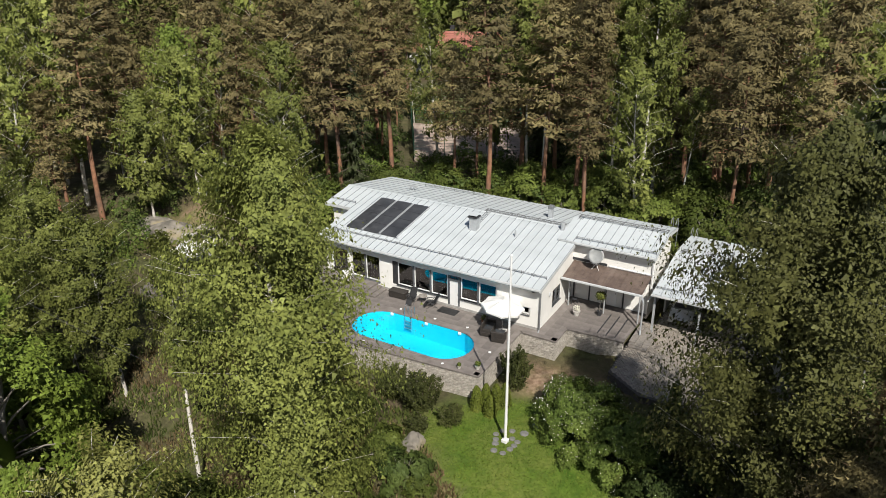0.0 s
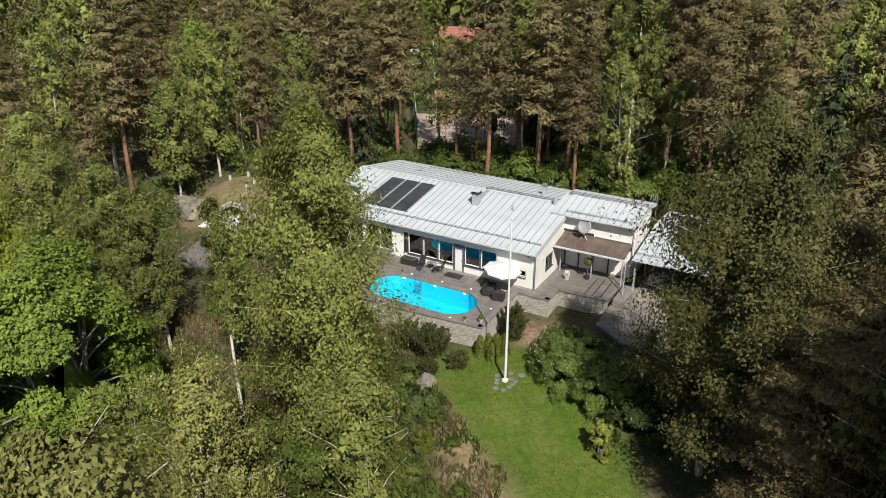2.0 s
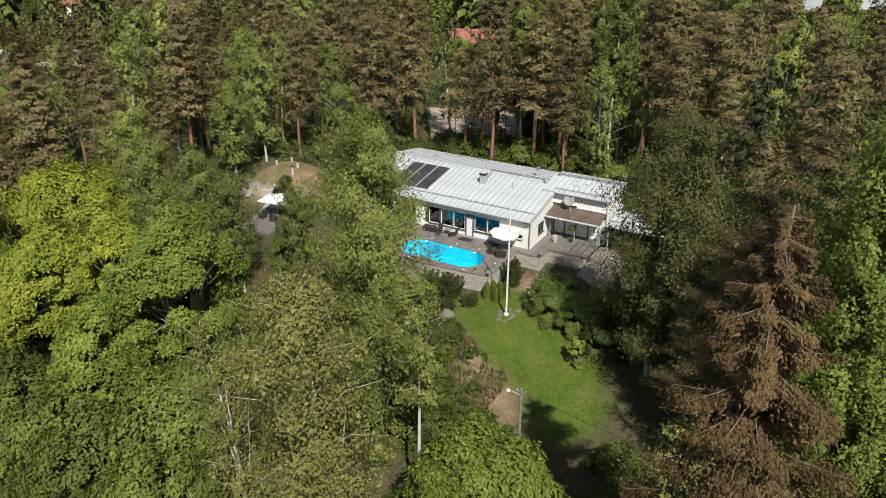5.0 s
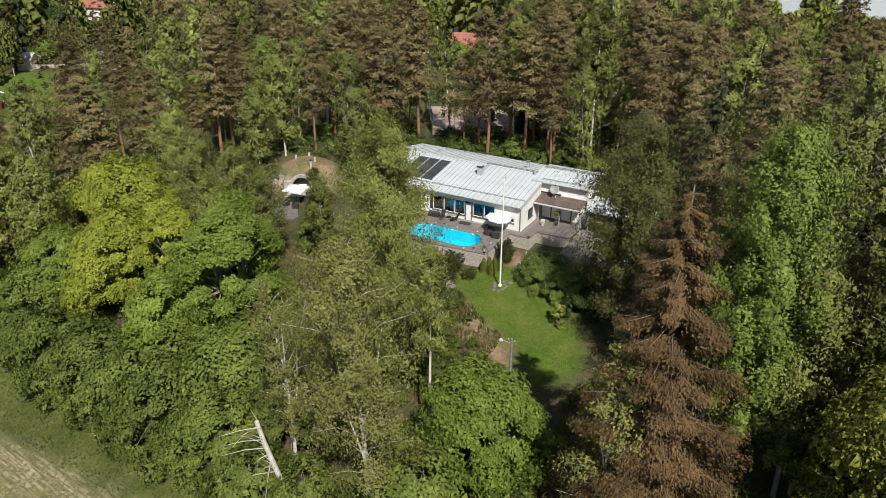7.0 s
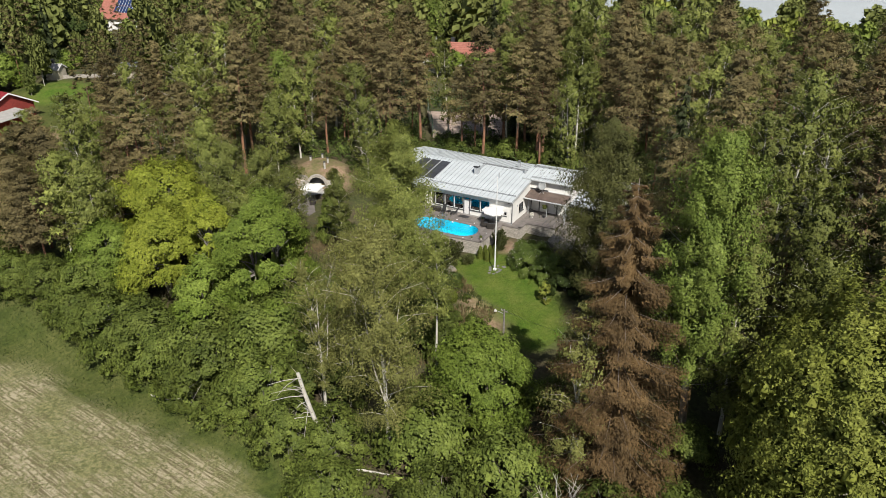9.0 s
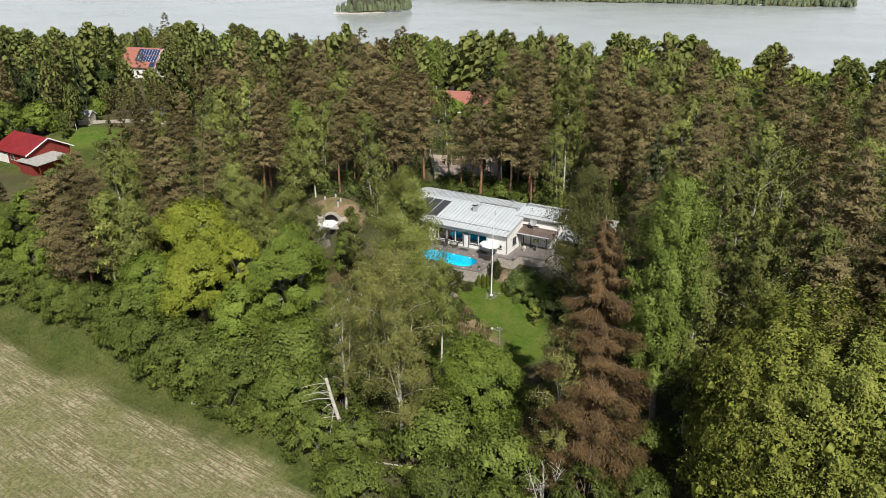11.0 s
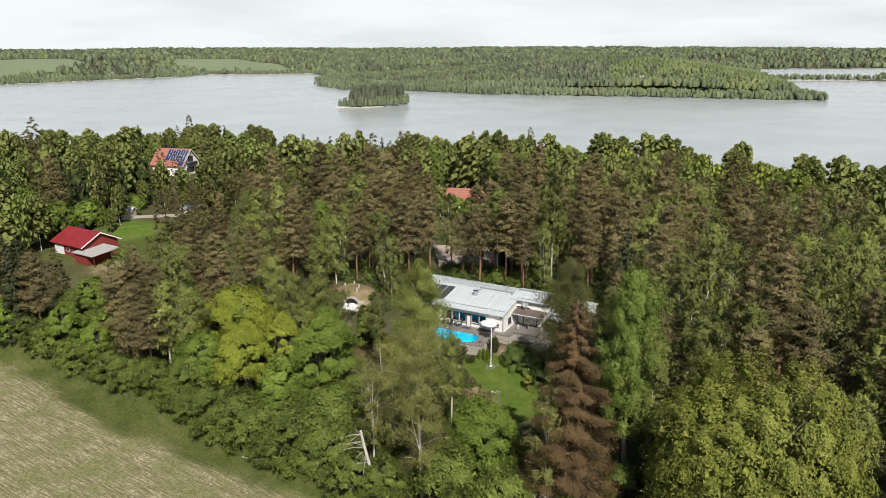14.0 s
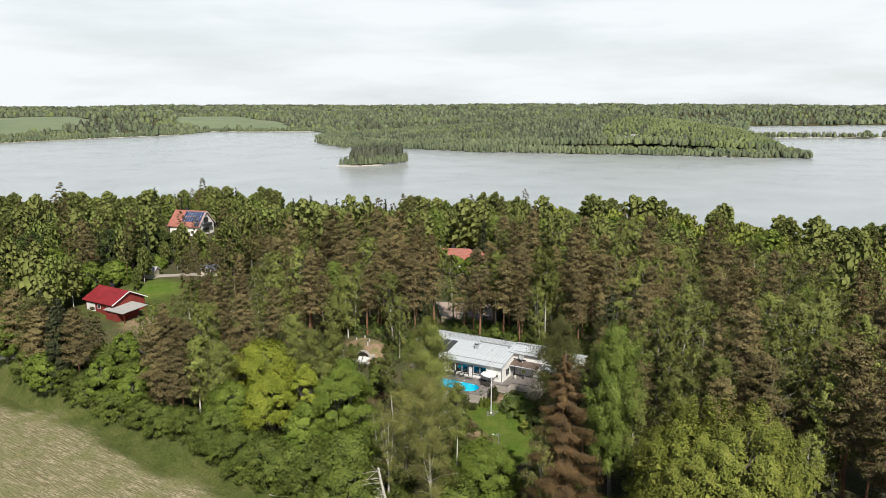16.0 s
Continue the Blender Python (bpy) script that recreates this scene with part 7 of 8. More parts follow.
dm = boxed("door_mat", (-0.75, 0.75, -0.42, 0.42, 0.0, 0.022), M["black"], None, 0.006)
dm.matrix_world = hm(-6.75, -0.72, 0.0, 0)
tagged(dm, "dark rubber mat before the terrace door", "mat")


def parasol(m, r, h, label, square=False, tilt=8):
    u = root("parasol", m, label, "parasol")
    sides = 4 if square else 8
    bm = bmesh.new()
    apex = bm.verts.new((0, 0, 0.52))
    rings = []
    for rr, z in ((0.33, 0.36), (0.68, 0.16), (1.0, 0.0)):
        rings.append([])
        for k in range(sides * 2):
            a = math.pi * k / sides + math.pi / (sides if square else 16)
            q = rr * r * (1.0 if k % 2 == 0 else (math.cos(math.pi / sides) * (0.97 if rr == 1.0 else 1.0)))
            rings[-1].append(bm.verts.new((q * math.cos(a), q * math.sin(a), z - (0.05 if k % 2 and rr < 1 else 0))))
    n = sides * 2
    for k in range(n):
        bm.faces.new((apex, rings[0][k], rings[0][(k + 1) % n]))
        for a, b in zip(rings[:-1], rings[1:]):
            bm.faces.new((a[k], b[k], b[(k + 1) % n], a[(k + 1) % n]))
    drop = [bm.verts.new(v.co + Vector((0, 0, -0.12))) for v in rings[-1]]
    for k in range(n):
        bm.faces.new((rings[-1][k], drop[k], drop[(k + 1) % n], rings[-1][(k + 1) % n]))
    bmesh.ops.transform(bm, matrix=Matrix.Translation((0, 0, h - 0.45)) @ Matrix.Rotation(radians(tilt), 4, "Y"), verts=bm.verts)
    canopy_ob = part("canopy", bm, M["canvas"], u)
    for k in range(sides):
        a = 2 * math.pi * k / sides + math.pi / (sides if square else 16)
        rodded("rib", (0, 0, h - 0.02), (r * 0.97 * math.cos(a), r * 0.97 * math.sin(a), h - 0.50 - 0.97 * r * math.cos(a) * math.sin(radians(tilt))), 0.010, M["steel"], canopy_ob, 5)
    rodded("pole", (0, 0, 0.05), (0, 0, h + 0.08), 0.025, M["steel"], u)
    boxed("base_plate", (-0.3, 0.3, -0.3, 0.3, 0.0, 0.07), M["concrete"], u, 0.02)
    return u


parasol(hm(-2.1, -1.35, 0.0, 12), 1.5, 2.4, "open white garden parasol beside the house", tilt=6)


def rattan_sofa(m, w, label):
    s = root("garden_sofa", m, label, "sofa", "dark wicker seats")
    boxed("base", (-w / 2, w / 2, -0.36, 0.36, 0.05, 0.34), M["rattan"], s, 0.02)
    boxed("backrest", (-w / 2, w / 2, 0.26, 0.38, 0.34, 0.80), M["rattan"], s, 0.03)
    for q in (-1, 1):
        boxed("armrest", (q * (w / 2 - 0.06) - 0.06, q * (w / 2 - 0.06) + 0.06, -0.36, 0.28, 0.34, 0.58), M["rattan"], s, 0.02)
    boxed("cushion", (-w / 2 + 0.12, w / 2 - 0.12, -0.34, 0.26, 0.34, 0.44), M["charcoal"], s, 0.03)
    return s


rattan_sofa(hm(-2.9, -1.9, 0, 100), 1.5, "dark woven garden sofa under the parasol")
rattan_sofa(hm(-1.75, -2.6, 0, 190), 0.9, "dark woven garden armchair under the parasol")
gt = root("coffee_table", hm(-2.0, -1.75, 0, 10), "low dark woven table under the parasol", "table")
boxed("table_body", (-0.3, 0.3, -0.42, -0.08, 0.03, 0.36), M["rattan"], gt, 0.02)
boxed("tabletop", (-0.34, 0.34, -0.46, -0.04, 0.36, 0.39), M["collector"], gt, 0.008)


def leafy(parent, name, n, r, z, card, leaf, seed, squash=1.0):
    q = np.random.RandomState(seed)
    d = q.normal(size=(n, 3))
    d /= np.linalg.norm(d, axis=1)[:, None]
    c = d * (q.uniform(0.3, 1, n) ** 0.5)[:, None] * np.array([r, r, r * squash]) + np.array([0, 0, z])
    v, f = rotated_cards(c, card, q, d)
    ob = new(name, mesh_from(name, v, f, M[leaf]))
    ob.parent = parent
    return ob


def flower_pot(m, r, h, body, leaf, label, plant_r, seed):
    p = root("plant_pot", m, label, "plant pot")
    part("pot", lathe(bmesh.new(), [(r * 0.65, 0), (r * 0.95, h * 0.85), (r * 1.08, h * 0.86), (r * 1.08, h), (r * 0.9, h), (r * 0.88, h * 0.9), (0.001, h * 0.9)], 16), M[body], p)
    leafy(p, "plant", 160, plant_r, h + plant_r * 0.7, 0.06, leaf, seed)
    return p


flower_pot(hm(-1.35, -6.35, 0), 0.17, 0.26, "stone_light", "leaf_bush", "pale stone pot with a small green plant", 0.2, 1)
flower_pot(hm(-2.4, -6.85, 0), 0.13, 0.2, "stone_light", "leaf_bush", "small pale pot on the terrace corner", 0.13, 2)
flower_pot(hm(-3.75, -0.95, 0), 0.2, 0.3, "terracotta", "leaf_bush", "terracotta pot with a low plant by the sofa", 0.2, 3)
ur = flower_pot(hm(1.5, 3.3, 0), 0.26, 0.40, "stone_light", "flower", "pale stone urn with cream flowers on a foot", 0.26, 4)
boxed("foot", (-0.14, 0.14, -0.14, 0.14, 0.0, 0.03), M["stone_light"], ur)
st = root("potted_tree", hm(2.9, 4.15, 0), "small standard tree in a dark pot by the canopy post", "potted tree")
part("pot", lathe(bmesh.new(), [(0.16, 0), (0.22, 0.34), (0.20, 0.34), (0.001, 0.30)], 14), M["charcoal"], st)
rodded("stem", (0, 0, 0.28), (0, 0, 1.35), 0.018, M["bark_grey"], st)
leafy(st, "crown", 420, 0.40, 1.55, 0.07, "leaf_birch", 5, 0.8)
st2 = root("garden_stool", hm(0.75, 4.9, 0), "small dark stool by the entrance", "stool")
boxed("seat", (-0.2, 0.2, -0.2, 0.2, 0.42, 0.46), M["charcoal"], st2, 0.01)
for x in (-0.17, 0.17):
    for y in (-0.17, 0.17):
        boxed("leg", (x - 0.02, x + 0.02, y - 0.02, y + 0.02, 0, 0.42), M["charcoal"], st2)

# flagpole
FX, FY = 2.97, -8.87
fp = root("flagpole", pose(FX, FY, land(FX, FY)), "tall white flagpole on the lawn", "flagpole")
rodded("pole", (0, 0, 0.15), (0, 0, 11.75), 0.085, M["white_trim"], fp, 12, 0.042)
part("knob", lathe(bmesh.new(), [(0.03, 11.75), (0.08, 11.80), (0.08, 11.86), (0.001, 11.92)], 12), M["white_trim"], fp)
boxed("foot", (-0.17, 0.17, -0.17, 0.17, 0.0, 0.22), M["white_trim"], fp, 0.02)
rodded("halyard", (0.11, 0, 1.2), (0.06, 0, 11.7), 0.006, M["canvas"], fp, 4)
r = random.Random(4)
for k in range(11):
    a = 0.57 * k
    d = r.uniform(0.45, 1.1)
    x, y = FX + d * math.cos(a), FY + d * math.sin(a)
    fs = part("flagstone", lathe(bmesh.new(), [(r.uniform(0.14, 0.24), -0.03), (0.2, 0.03), (0.17, 0.045), (0.001, 0.045)], 7), M["flag_stone"])
    fs.matrix_world = pose(x, y, land(x, y) + 0.005)
    tagged(fs, "flat grey stone set in the lawn by the flagpole", "stone", "stones round the flagpole")
for k in range(5):
    x, y = 3.5 + 0.25 * k, -7.6 + 1.05 * k
    fs = part("flagstone", lathe(bmesh.new(), [(0.28, -0.03), (0.27, 0.03), (0.23, 0.045), (0.001, 0.045)], 7), M["flag_stone"])
    fs.matrix_world = pose(x, y, land(x, y) + 0.005, 0, 0, 40 * k)
    tagged(fs, "flat grey stepping stone leading over the lawn", "stone", "stepping stones")

# ---- shrubs near the house ----
def shrub(x, y, h, r, n, card, leaf, seed, label, name="shrub", shape="bush", flowers=0, limbs=None):
    (wv, wf), (lv, lf) = make_tree(shape, h, r, n, card, seed, 5, limbs)
    s = root(name, pose(x, y, land(x, y) - 0.08), label, "shrub")
    t = new("stem", mesh_from("stem", wv, wf, M["bark_grey"], smooth=True))
    c = new("foliage", mesh_from("foliage", lv, lf, M[leaf]))
    t.parent = c.parent = s
    if flowers:
        q = np.random.RandomState(seed)
        cen = lv.reshape(-1, 3, 3).mean(1)
        far = np.hypot(cen[:, 0], cen[:, 1]) / r + cen[:, 2] / h
        top = np.argsort(-far)[:len(far) // 3]
        pick = cen[q.choice(top, flowers)]
        v, f = rotated_cards(pick + q.normal(size=pick.shape) * 0.06, 0.042, q, np.tile([0.5, -0.5, 0.6], (flowers, 1)), 1.0)
        b = new("blossom", mesh_from("blossom", v, f, M["flower"]))
        b.parent = s
    return s


def spiky(x, y, h, r, seed, label, leaf="leaf_mugo", stems=16, n=3600):
    """A dwarf pine of many upright shoots."""
    q = np.random.RandomState(seed)
    cen, lean, wood = [], [], []
    for k in range(stems):
        a = k * 2.4
        d = r * math.sqrt((k + 0.5) / stems) * 0.9
        hh = h * (1 - 0.45 * (d / r) ** 2) * q.uniform(0.75, 1.1)
        tip = np.array([d * math.cos(a) * 1.05, d * math.sin(a) * 1.05, hh])
        wood.append(tube([(0.2 * d * math.cos(a), 0.2 * d * math.sin(a), 0), tip * 0.6, tip], [0.05, 0.03, 0.012], 4))
        m = n // stems
        t = q.uniform(0.12, 1.0, m)
        w = 0.30 * r * (1.08 - t) + 0.05
        cen.append(tip * t[:, None] * np.array([1, 1, 1]) + q.normal(size=(m, 3)) * w[:, None] * np.array([0.6, 0.6, 0.25]))
        lean.append(q.normal(size=(m, 3)) * 0.5 + np.array([0, 0, 0.6]))
    cen = np.concatenate(cen)
    cen[:, 2] = np.maximum(cen[:, 2], 0.04)
    v, f = rotated_cards(cen, 0.13, q, np.concatenate(lean), 0.35)
    s = root("dwarf_pine", pose(x, y, land(x, y) - 0.06), label, "shrub")
    wv, wf = joined(wood)
    a, b = new("stem", mesh_from("stem", wv, wf, M["bark_spruce"])), new("foliage", mesh_from("foliage", v, f, M[leaf]))
    a.parent = b.parent = s
    return s


spiky(-3.0, -9.2, 2.9, 1.7, 1, "broad dark mountain pine below the pool wall", n=9000, stems=26)
spiky(-5.4, -9.0, 2.3, 1.5, 2, "mountain pine below the pool wall", n=6000, stems=20)
spiky(-0.6, -9.3, 1.3, 1.0, 3, "low rounded mountain pine at the edge of the lawn", n=4000)
spiky(-1.9, -10.9, 1.0, 0.9, 4, "low mountain pine among dry grass", n=2500)
spiky(0.75, -4.1, 3.2, 1.2, 5, "upright mountain pine by the retaining wall", n=8000, stems=18)
spiky(2.2, -16.8, 1.6, 0.9, 6, "small bright green young pine on the slope", "leaf_thuja", n=3000)
spiky(7.4, -20.5, 2.2, 0.8, 7, "young spruce on the bank", "leaf_thuja", n=2500)


def thuja(x, y, h, r, leaf, seed, label):
    q = np.random.RandomState(seed)
    n = int(2600 * h * r)
    z = q.uniform(0, 1, n)
    a = q.uniform(0, 6.28, n)
    rr = r * np.sqrt(np.clip(1 - z ** 2.2, 0.01, 1)) * q.uniform(0.7, 1.05, n) * (1 + 0.1 * np.sin(5 * a))
    cen = np.stack([rr * np.cos(a), rr * np.sin(a), z * h], 1)
    v, f = rotated_cards(cen, 0.085, q, np.stack([np.cos(a), np.sin(a), 0.5 + 0 * a], 1), 0.6)
    s = root("thuja", pose(x, y, land(x, y) - 0.05), label, "shrub")
    rodded("stem", (0, 0, 0), (0, 0, h * 0.8), 0.04, M["bark_spruce"], s, 6, 0.01)
    ob = new("foliage", mesh_from("foliage", v, f, M[leaf]))
    ob.parent = s
    return s


for k, (x, y, h) in enumerate(((-0.05, -7.35, 1.75), (0.42, -7.0, 1.9), (0.85, -6.55, 1.8), (1.2, -6.05, 1.7), (0.95, -7.35, 1.5))):
    thuja(x, y, h, 0.38, "leaf_thuja", k, "yellow-green conical thuja at the terrace corner")
for k, (x, y, h) in enumerate(((10.3, -2.1, 2.4), (12.3, -0.7, 2.7))):
    thuja(x, y, h, 0.42, "leaf_dark", 20 + k, "dark columnar thuja beside the drive")
shrub(6.2, -5.6, 3.6, 2.7, 26000, 0.075, "leaf_shrub", 31, "big rounded shrub with white blossom on the lawn", flowers=700, limbs=80)
shrub(8.9, -6.3, 3.0, 2.3, 20000, 0.075, "leaf_shrub", 32, "dense green shrub beside the lawn", flowers=120, limbs=70)
shrub(10.8, -4.6, 2.6, 2.0, 10000, 0.085, "leaf_dark", 33, "dark leafy shrub at the end of the drive")
shrub(12.0, -8.2, 2.0, 1.8, 4000, 0.13, "leaf_dark", 34, "low dark shrub in the shade", flowers=40)
shrub(14.5, -5.5, 2.2, 1.9, 4000, 0.13, "leaf_dark", 35, "dark shrub under the trees", flowers=40)
shrub(11.0, -11.2, 2.8, 0.6, 900, 0.13, "leaf_willow", 36, "thin young sapling at the lawn edge")
shrub(-0.2, -14.2, 1.6, 1.5, 2600, 0.13, "leaf_dark", 38, "low dark bush on the bank")
shrub(-2.5, -13.0, 1.3, 1.3, 1800, 0.13, "leaf_bush", 39, "low bush on the bank")
shrub(-10.5, -9.3, 2.0, 1.7, 4000, 0.12, "leaf_birch", 40, "light green bush below the pool terrace")
shrub(-13.8, -9.5, 2.2, 1.8, 4000, 0.13, "leaf_bush", 41, "green bush beside the pool terrace")
shrub(-17.5, -5.5, 2.0, 1.7, 3500, 0.13, "leaf_birch", 42, "green bush before the raised terrace")
shrub(-27.3, -4.4, 2.4, 1.6, 4200, 0.12, "leaf_birch", 43, "bush with cream blossom beside the cellar", flowers=160)
shrub(-25.0, -7.5, 2.0, 1.5, 3200, 0.13, "leaf_bush", 44, "green bush beside the cellar yard")

# grass blades of the lawn and tall tufts of the verge
q = np.random.RandomState(77)
gxs, gys = q.uniform(-4, 17, 60000), q.uniform(-21, -1, 60000)
ok = inside(gxs, gys, LAWN)
gxs, gys = gxs[ok], gys[ok]
hts = q.uniform(0.03, 0.09, len(gxs))
base = np.stack([gxs, gys, land_height(gxs, gys) - 0.01], 1)
ang = q.uniform(0, 6.28, len(gxs))
side = np.stack([np.cos(ang), np.sin(ang), 0 * ang], 1) * 0.05
tipv = base + np.stack([q.normal(0, 0.03, len(gxs)), q.normal(0, 0.03, len(gxs)), hts], 1)
tri = np.stack([base - side, base + side, tipv], 1).reshape(-1, 3)
tagged(new("lawn_grass", mesh_from("lawn_grass", tri, np.arange(len(tri)).reshape(-1, 3), M["grass"])), "short mown grass of the lawn", "grass", kind="stuff")
# tall weeds and dry grass of the bank beside the lawn
wx, wy = q.uniform(-24, 9, 46000), q.uniform(-26, -8.5, 46000)
ok = ~inside(wx, wy, LAWN) & (wx < 7.5 + 0.2 * waves(wx, wy, 3, 5)) & (wy < -9.0 - 0.4 * np.abs(wx + 3) * (wx > -3) * 0) & (waves(wx, wy, 3.2, 6) > -0.35)
wx, wy = wx[ok], wy[ok]
pick_w = waves(wx, wy, 4.5, 61) + q.normal(0, 0.25, len(wx))
for blade, some, label in (("verge_blade", pick_w > -0.05, "tall green weeds on the bank beside the lawn"), ("dry_blade", pick_w <= -0.05, "dry brown grass on the bank beside the lawn")):
    bx_, by_ = wx[some], wy[some]
    base = np.stack([bx_, by_, land_height(bx_, by_) - 0.02], 1)
    ang = q.uniform(0, 6.28, len(bx_))
    side = np.stack([np.cos(ang), np.sin(ang), 0 * ang], 1) * 0.06
    tipv = base + np.stack([q.normal(0, 0.12, len(bx_)), q.normal(0, 0.12, len(bx_)), q.uniform(0.12, 0.55, len(bx_))], 1)
    tri = np.stack([base - side, base + side, tipv], 1).reshape(-1, 3)
    tagged(new("bank_grass", mesh_from("bank_grass", tri, np.arange(len(tri)).reshape(-1, 3), M[blade])), label, "grass", kind="stuff")
vx, vy = q.uniform(-100, 14, 26000), q.uniform(-52, -38, 26000)
ok = ~inside(vx, vy, FIELD)
vx, vy = vx[ok], vy[ok]
base = np.stack([vx, vy, land_height(vx, vy) - 0.02], 1)
ang = q.uniform(0, 6.28, len(vx))
side = np.stack([np.cos(ang), np.sin(ang), 0 * ang], 1) * 0.08
tipv = base + np.stack([q.normal(0, 0.08, len(vx)), q.normal(0, 0.08, len(vx)), q.uniform(0.06, 0.28, len(vx))], 1)
tri = np.stack([base - side, base + side, tipv], 1).reshape(-1, 3)
tagged(new("verge_grass", mesh_from("verge_grass", tri, np.arange(len(tri)).reshape(-1, 3), M["verge_blade"])), "tall green grass of the field verge", "grass", kind="stuff")

# ---- cellar mound ----
AX, AY, AZ = -33.2, -1.9, -1.35
cellar = root("cellar", pose(AX, AY, AZ, 0, 0, 32), "stone-arched earth cellar set into a grassy mound", "cellar")
for k in range(13):
    a0, a1 = math.pi * k / 13 + 0.01, math.pi * (k + 1) / 13 - 0.01
    bm = bmesh.new()
    prism(bm, [(q * math.cos(t), 0.7 + q * math.sin(t)) for q, t in ((1.25, a0), (1.62, a0), (1.62, a1), (1.25, a1))], "y", -0.12 - 0.05 * (k % 2), 0.4)
    part("arch_stone", bm, M["granite"], cellar)
bm = bmesh.new()
n = 16
ring = [[bm.verts.new((1.27 * math.cos(math.pi * k / n), y, 0.7 + 1.27 * math.sin(math.pi * k / n))) for k in range(n + 1)] for y in (0.0, 0.75)]
for k in range(n):
    bm.faces.new((ring[0][k], ring[0][k + 1], ring[1][k + 1], ring[1][k]))
bm.faces.new(ring[1])
for s in (0, n):
    a, b = ring[0][s], ring[1][s]
    bm.faces.new((a, b, bm.verts.new((b.co.x, b.co.y, -0.3)), bm.verts.new((a.co.x, a.co.y, -0.3))))
# shallow recess painted charcoal in place of the cellar's shaded inside
part("vault", bm, M["charcoal"], cellar)
for s in (-1, 1):
    boxed("wing_wall", (s * 1.9 - 0.65, s * 1.9 + 0.65, -0.05, 0.5, -0.4, 1.35), M["granite"], cellar, 0.08)
boxed("floor_slab", (-1.8, 1.8, -2.4, 1.0, -0.3, 0.03), M["concrete"], cellar)
bm = bmesh.new()
box(bm, -0.55, 0.55, -0.05, 0.6, 0.03, 0.75, 0.05)
part("oven_block", bm, M["white"], cellar)
for k, (x, y, h) in enumerate(((-35.4, 3.0, 0.9), (-37.5, 4.0, 0.7), (-34.2, 1.0, 1.1), (-38.6, 2.4, 0.7))):
    c = root("vent_stack", pose(x, y, land(x, y) - 0.1), "short pale vent stack with a dark cap on the mound", "vent stack", "vents on the mound")
    rodded("flue", (0, 0, 0), (0, 0, h), 0.16, M["stone_light"], c, 10)
    part("cap", lathe(bmesh.new(), [(0.24, h), (0.24, h + 0.06), (0.001, h + 0.18)], 10), M["charcoal"], c)


def boulder(name, x, y, sx_, sy_, sz_, seed, label, group="", sink=0.3):
    bm = bmesh.new()
    bmesh.ops.create_icosphere(bm, subdivisions=4, radius=1.0)
    for v in bm.verts:
        n1 = noise.noise(v.co * 1.3 + Vector((seed, 0, 0))) * 0.32 + noise.noise(v.co * 3.4 + Vector((0, seed, 0))) * 0.10
        v.co = v.co * (1 + n1)
        v.co = Vector((v.co.x * sx_, v.co.y * sy_, v.co.z * sz_))
    ob = part(name, bm, M["rock"], smooth=False)
    ob.matrix_world = pose(x, y, land(x, y) + sz_ * (0.5 - sink), 0, 0, seed * 30)
    tagged(ob, label, "rock", group)
    return ob


boulder("bedrock", -37.8, -2.6, 2.8, 1.8, 1.3, 1, "bare grey rock outcrop beside the cellar", sink=0.45)
boulder("bedrock", -41.0, -2.6, 2.0, 1.6, 1.0, 2, "bare grey rock outcrop beside the cellar", sink=0.45)
boulder("boulder", -1.3, -12.0, 0.75, 0.6, 0.55, 3, "reddish grey boulder on the bank", "boulders of the bank")
boulder("boulder", -2.4, -12.6, 0.5, 0.4, 0.35, 4, "small grey boulder on the bank", "boulders of the bank")
boulder("boulder", 13.5, -3.2, 1.5, 1.1, 0.7, 5, "grey rock in the bank beside the drive", "rocks beside the drive")
boulder("boulder", 15.5, -6.2, 1.3, 1.0, 0.6, 6, "grey rock in the bank beside the drive", "rocks beside the drive")
parasol(pose(-30.2, -5.8, land(-29.5, -7) + 0.02, 0, 0, 20), 1.9, 2.6, "open white square parasol in the cellar yard", square=True, tilt=3)
cy = plate("cellar_yard", [(-33.5, -4.5), (-31, -2.2), (-27, -5.5), (-27, -10), (-31, -10.5)], [], land(-29.5, -7) - 0.6, land(-29.5, -7) + 0.02, M["deck"])
tagged(cy, "small slab yard before the cellar", "yard", kind="structure")
for k, (x, y) in enumerate(((-31.0, -7.0), (-29.3, -6.9), (-30.3, -4.7))):
    rattan_sofa(pose(x, y, land(-29.5, -7) + 0.02, 0, 0, 120 * k), 0.75, "dark garden armchair in the cellar yard")

# ---- bank below the lawn: lamp post, dead trees ----
def street_lamp(x, y, top):
    g = land(x, y)
    s = root("street_lamp", pose(x, y, g - 0.3), "weathered wooden pole with a grey lamp head and wires", "street lamp")
    h = top - g + 0.3
    rodded("pole", (0, 0, 0), (0, 0, h), 0.13, M["wood_grey"], s, 10, 0.09)
    rodded("arm", (0, 0, h - 0.5), (-0.75, -0.25, h - 0.25), 0.025, M["water_pipe"], s)
    bm = bmesh.new()
    lathe(bm, [(0.05, 0.12), (0.11, 0.06), (0.17, -0.06), (0.15, -0.10), (0.001, -0.12)], 12, (-0.85, -0.28, h - 0.25))
    part("lamp_head", bm, M["stone_light"], s)
    boxed("crossbar", (-0.35, 0.35, -0.04, 0.04, h - 0.25, h - 0.17), M["wood_grey"], s)
    for k in (-0.3, 0.3):
        rodded("insulator", (k, 0, h - 0.17), (k, 0, h - 0.05), 0.03, M["plastic_white"], s)
    return s


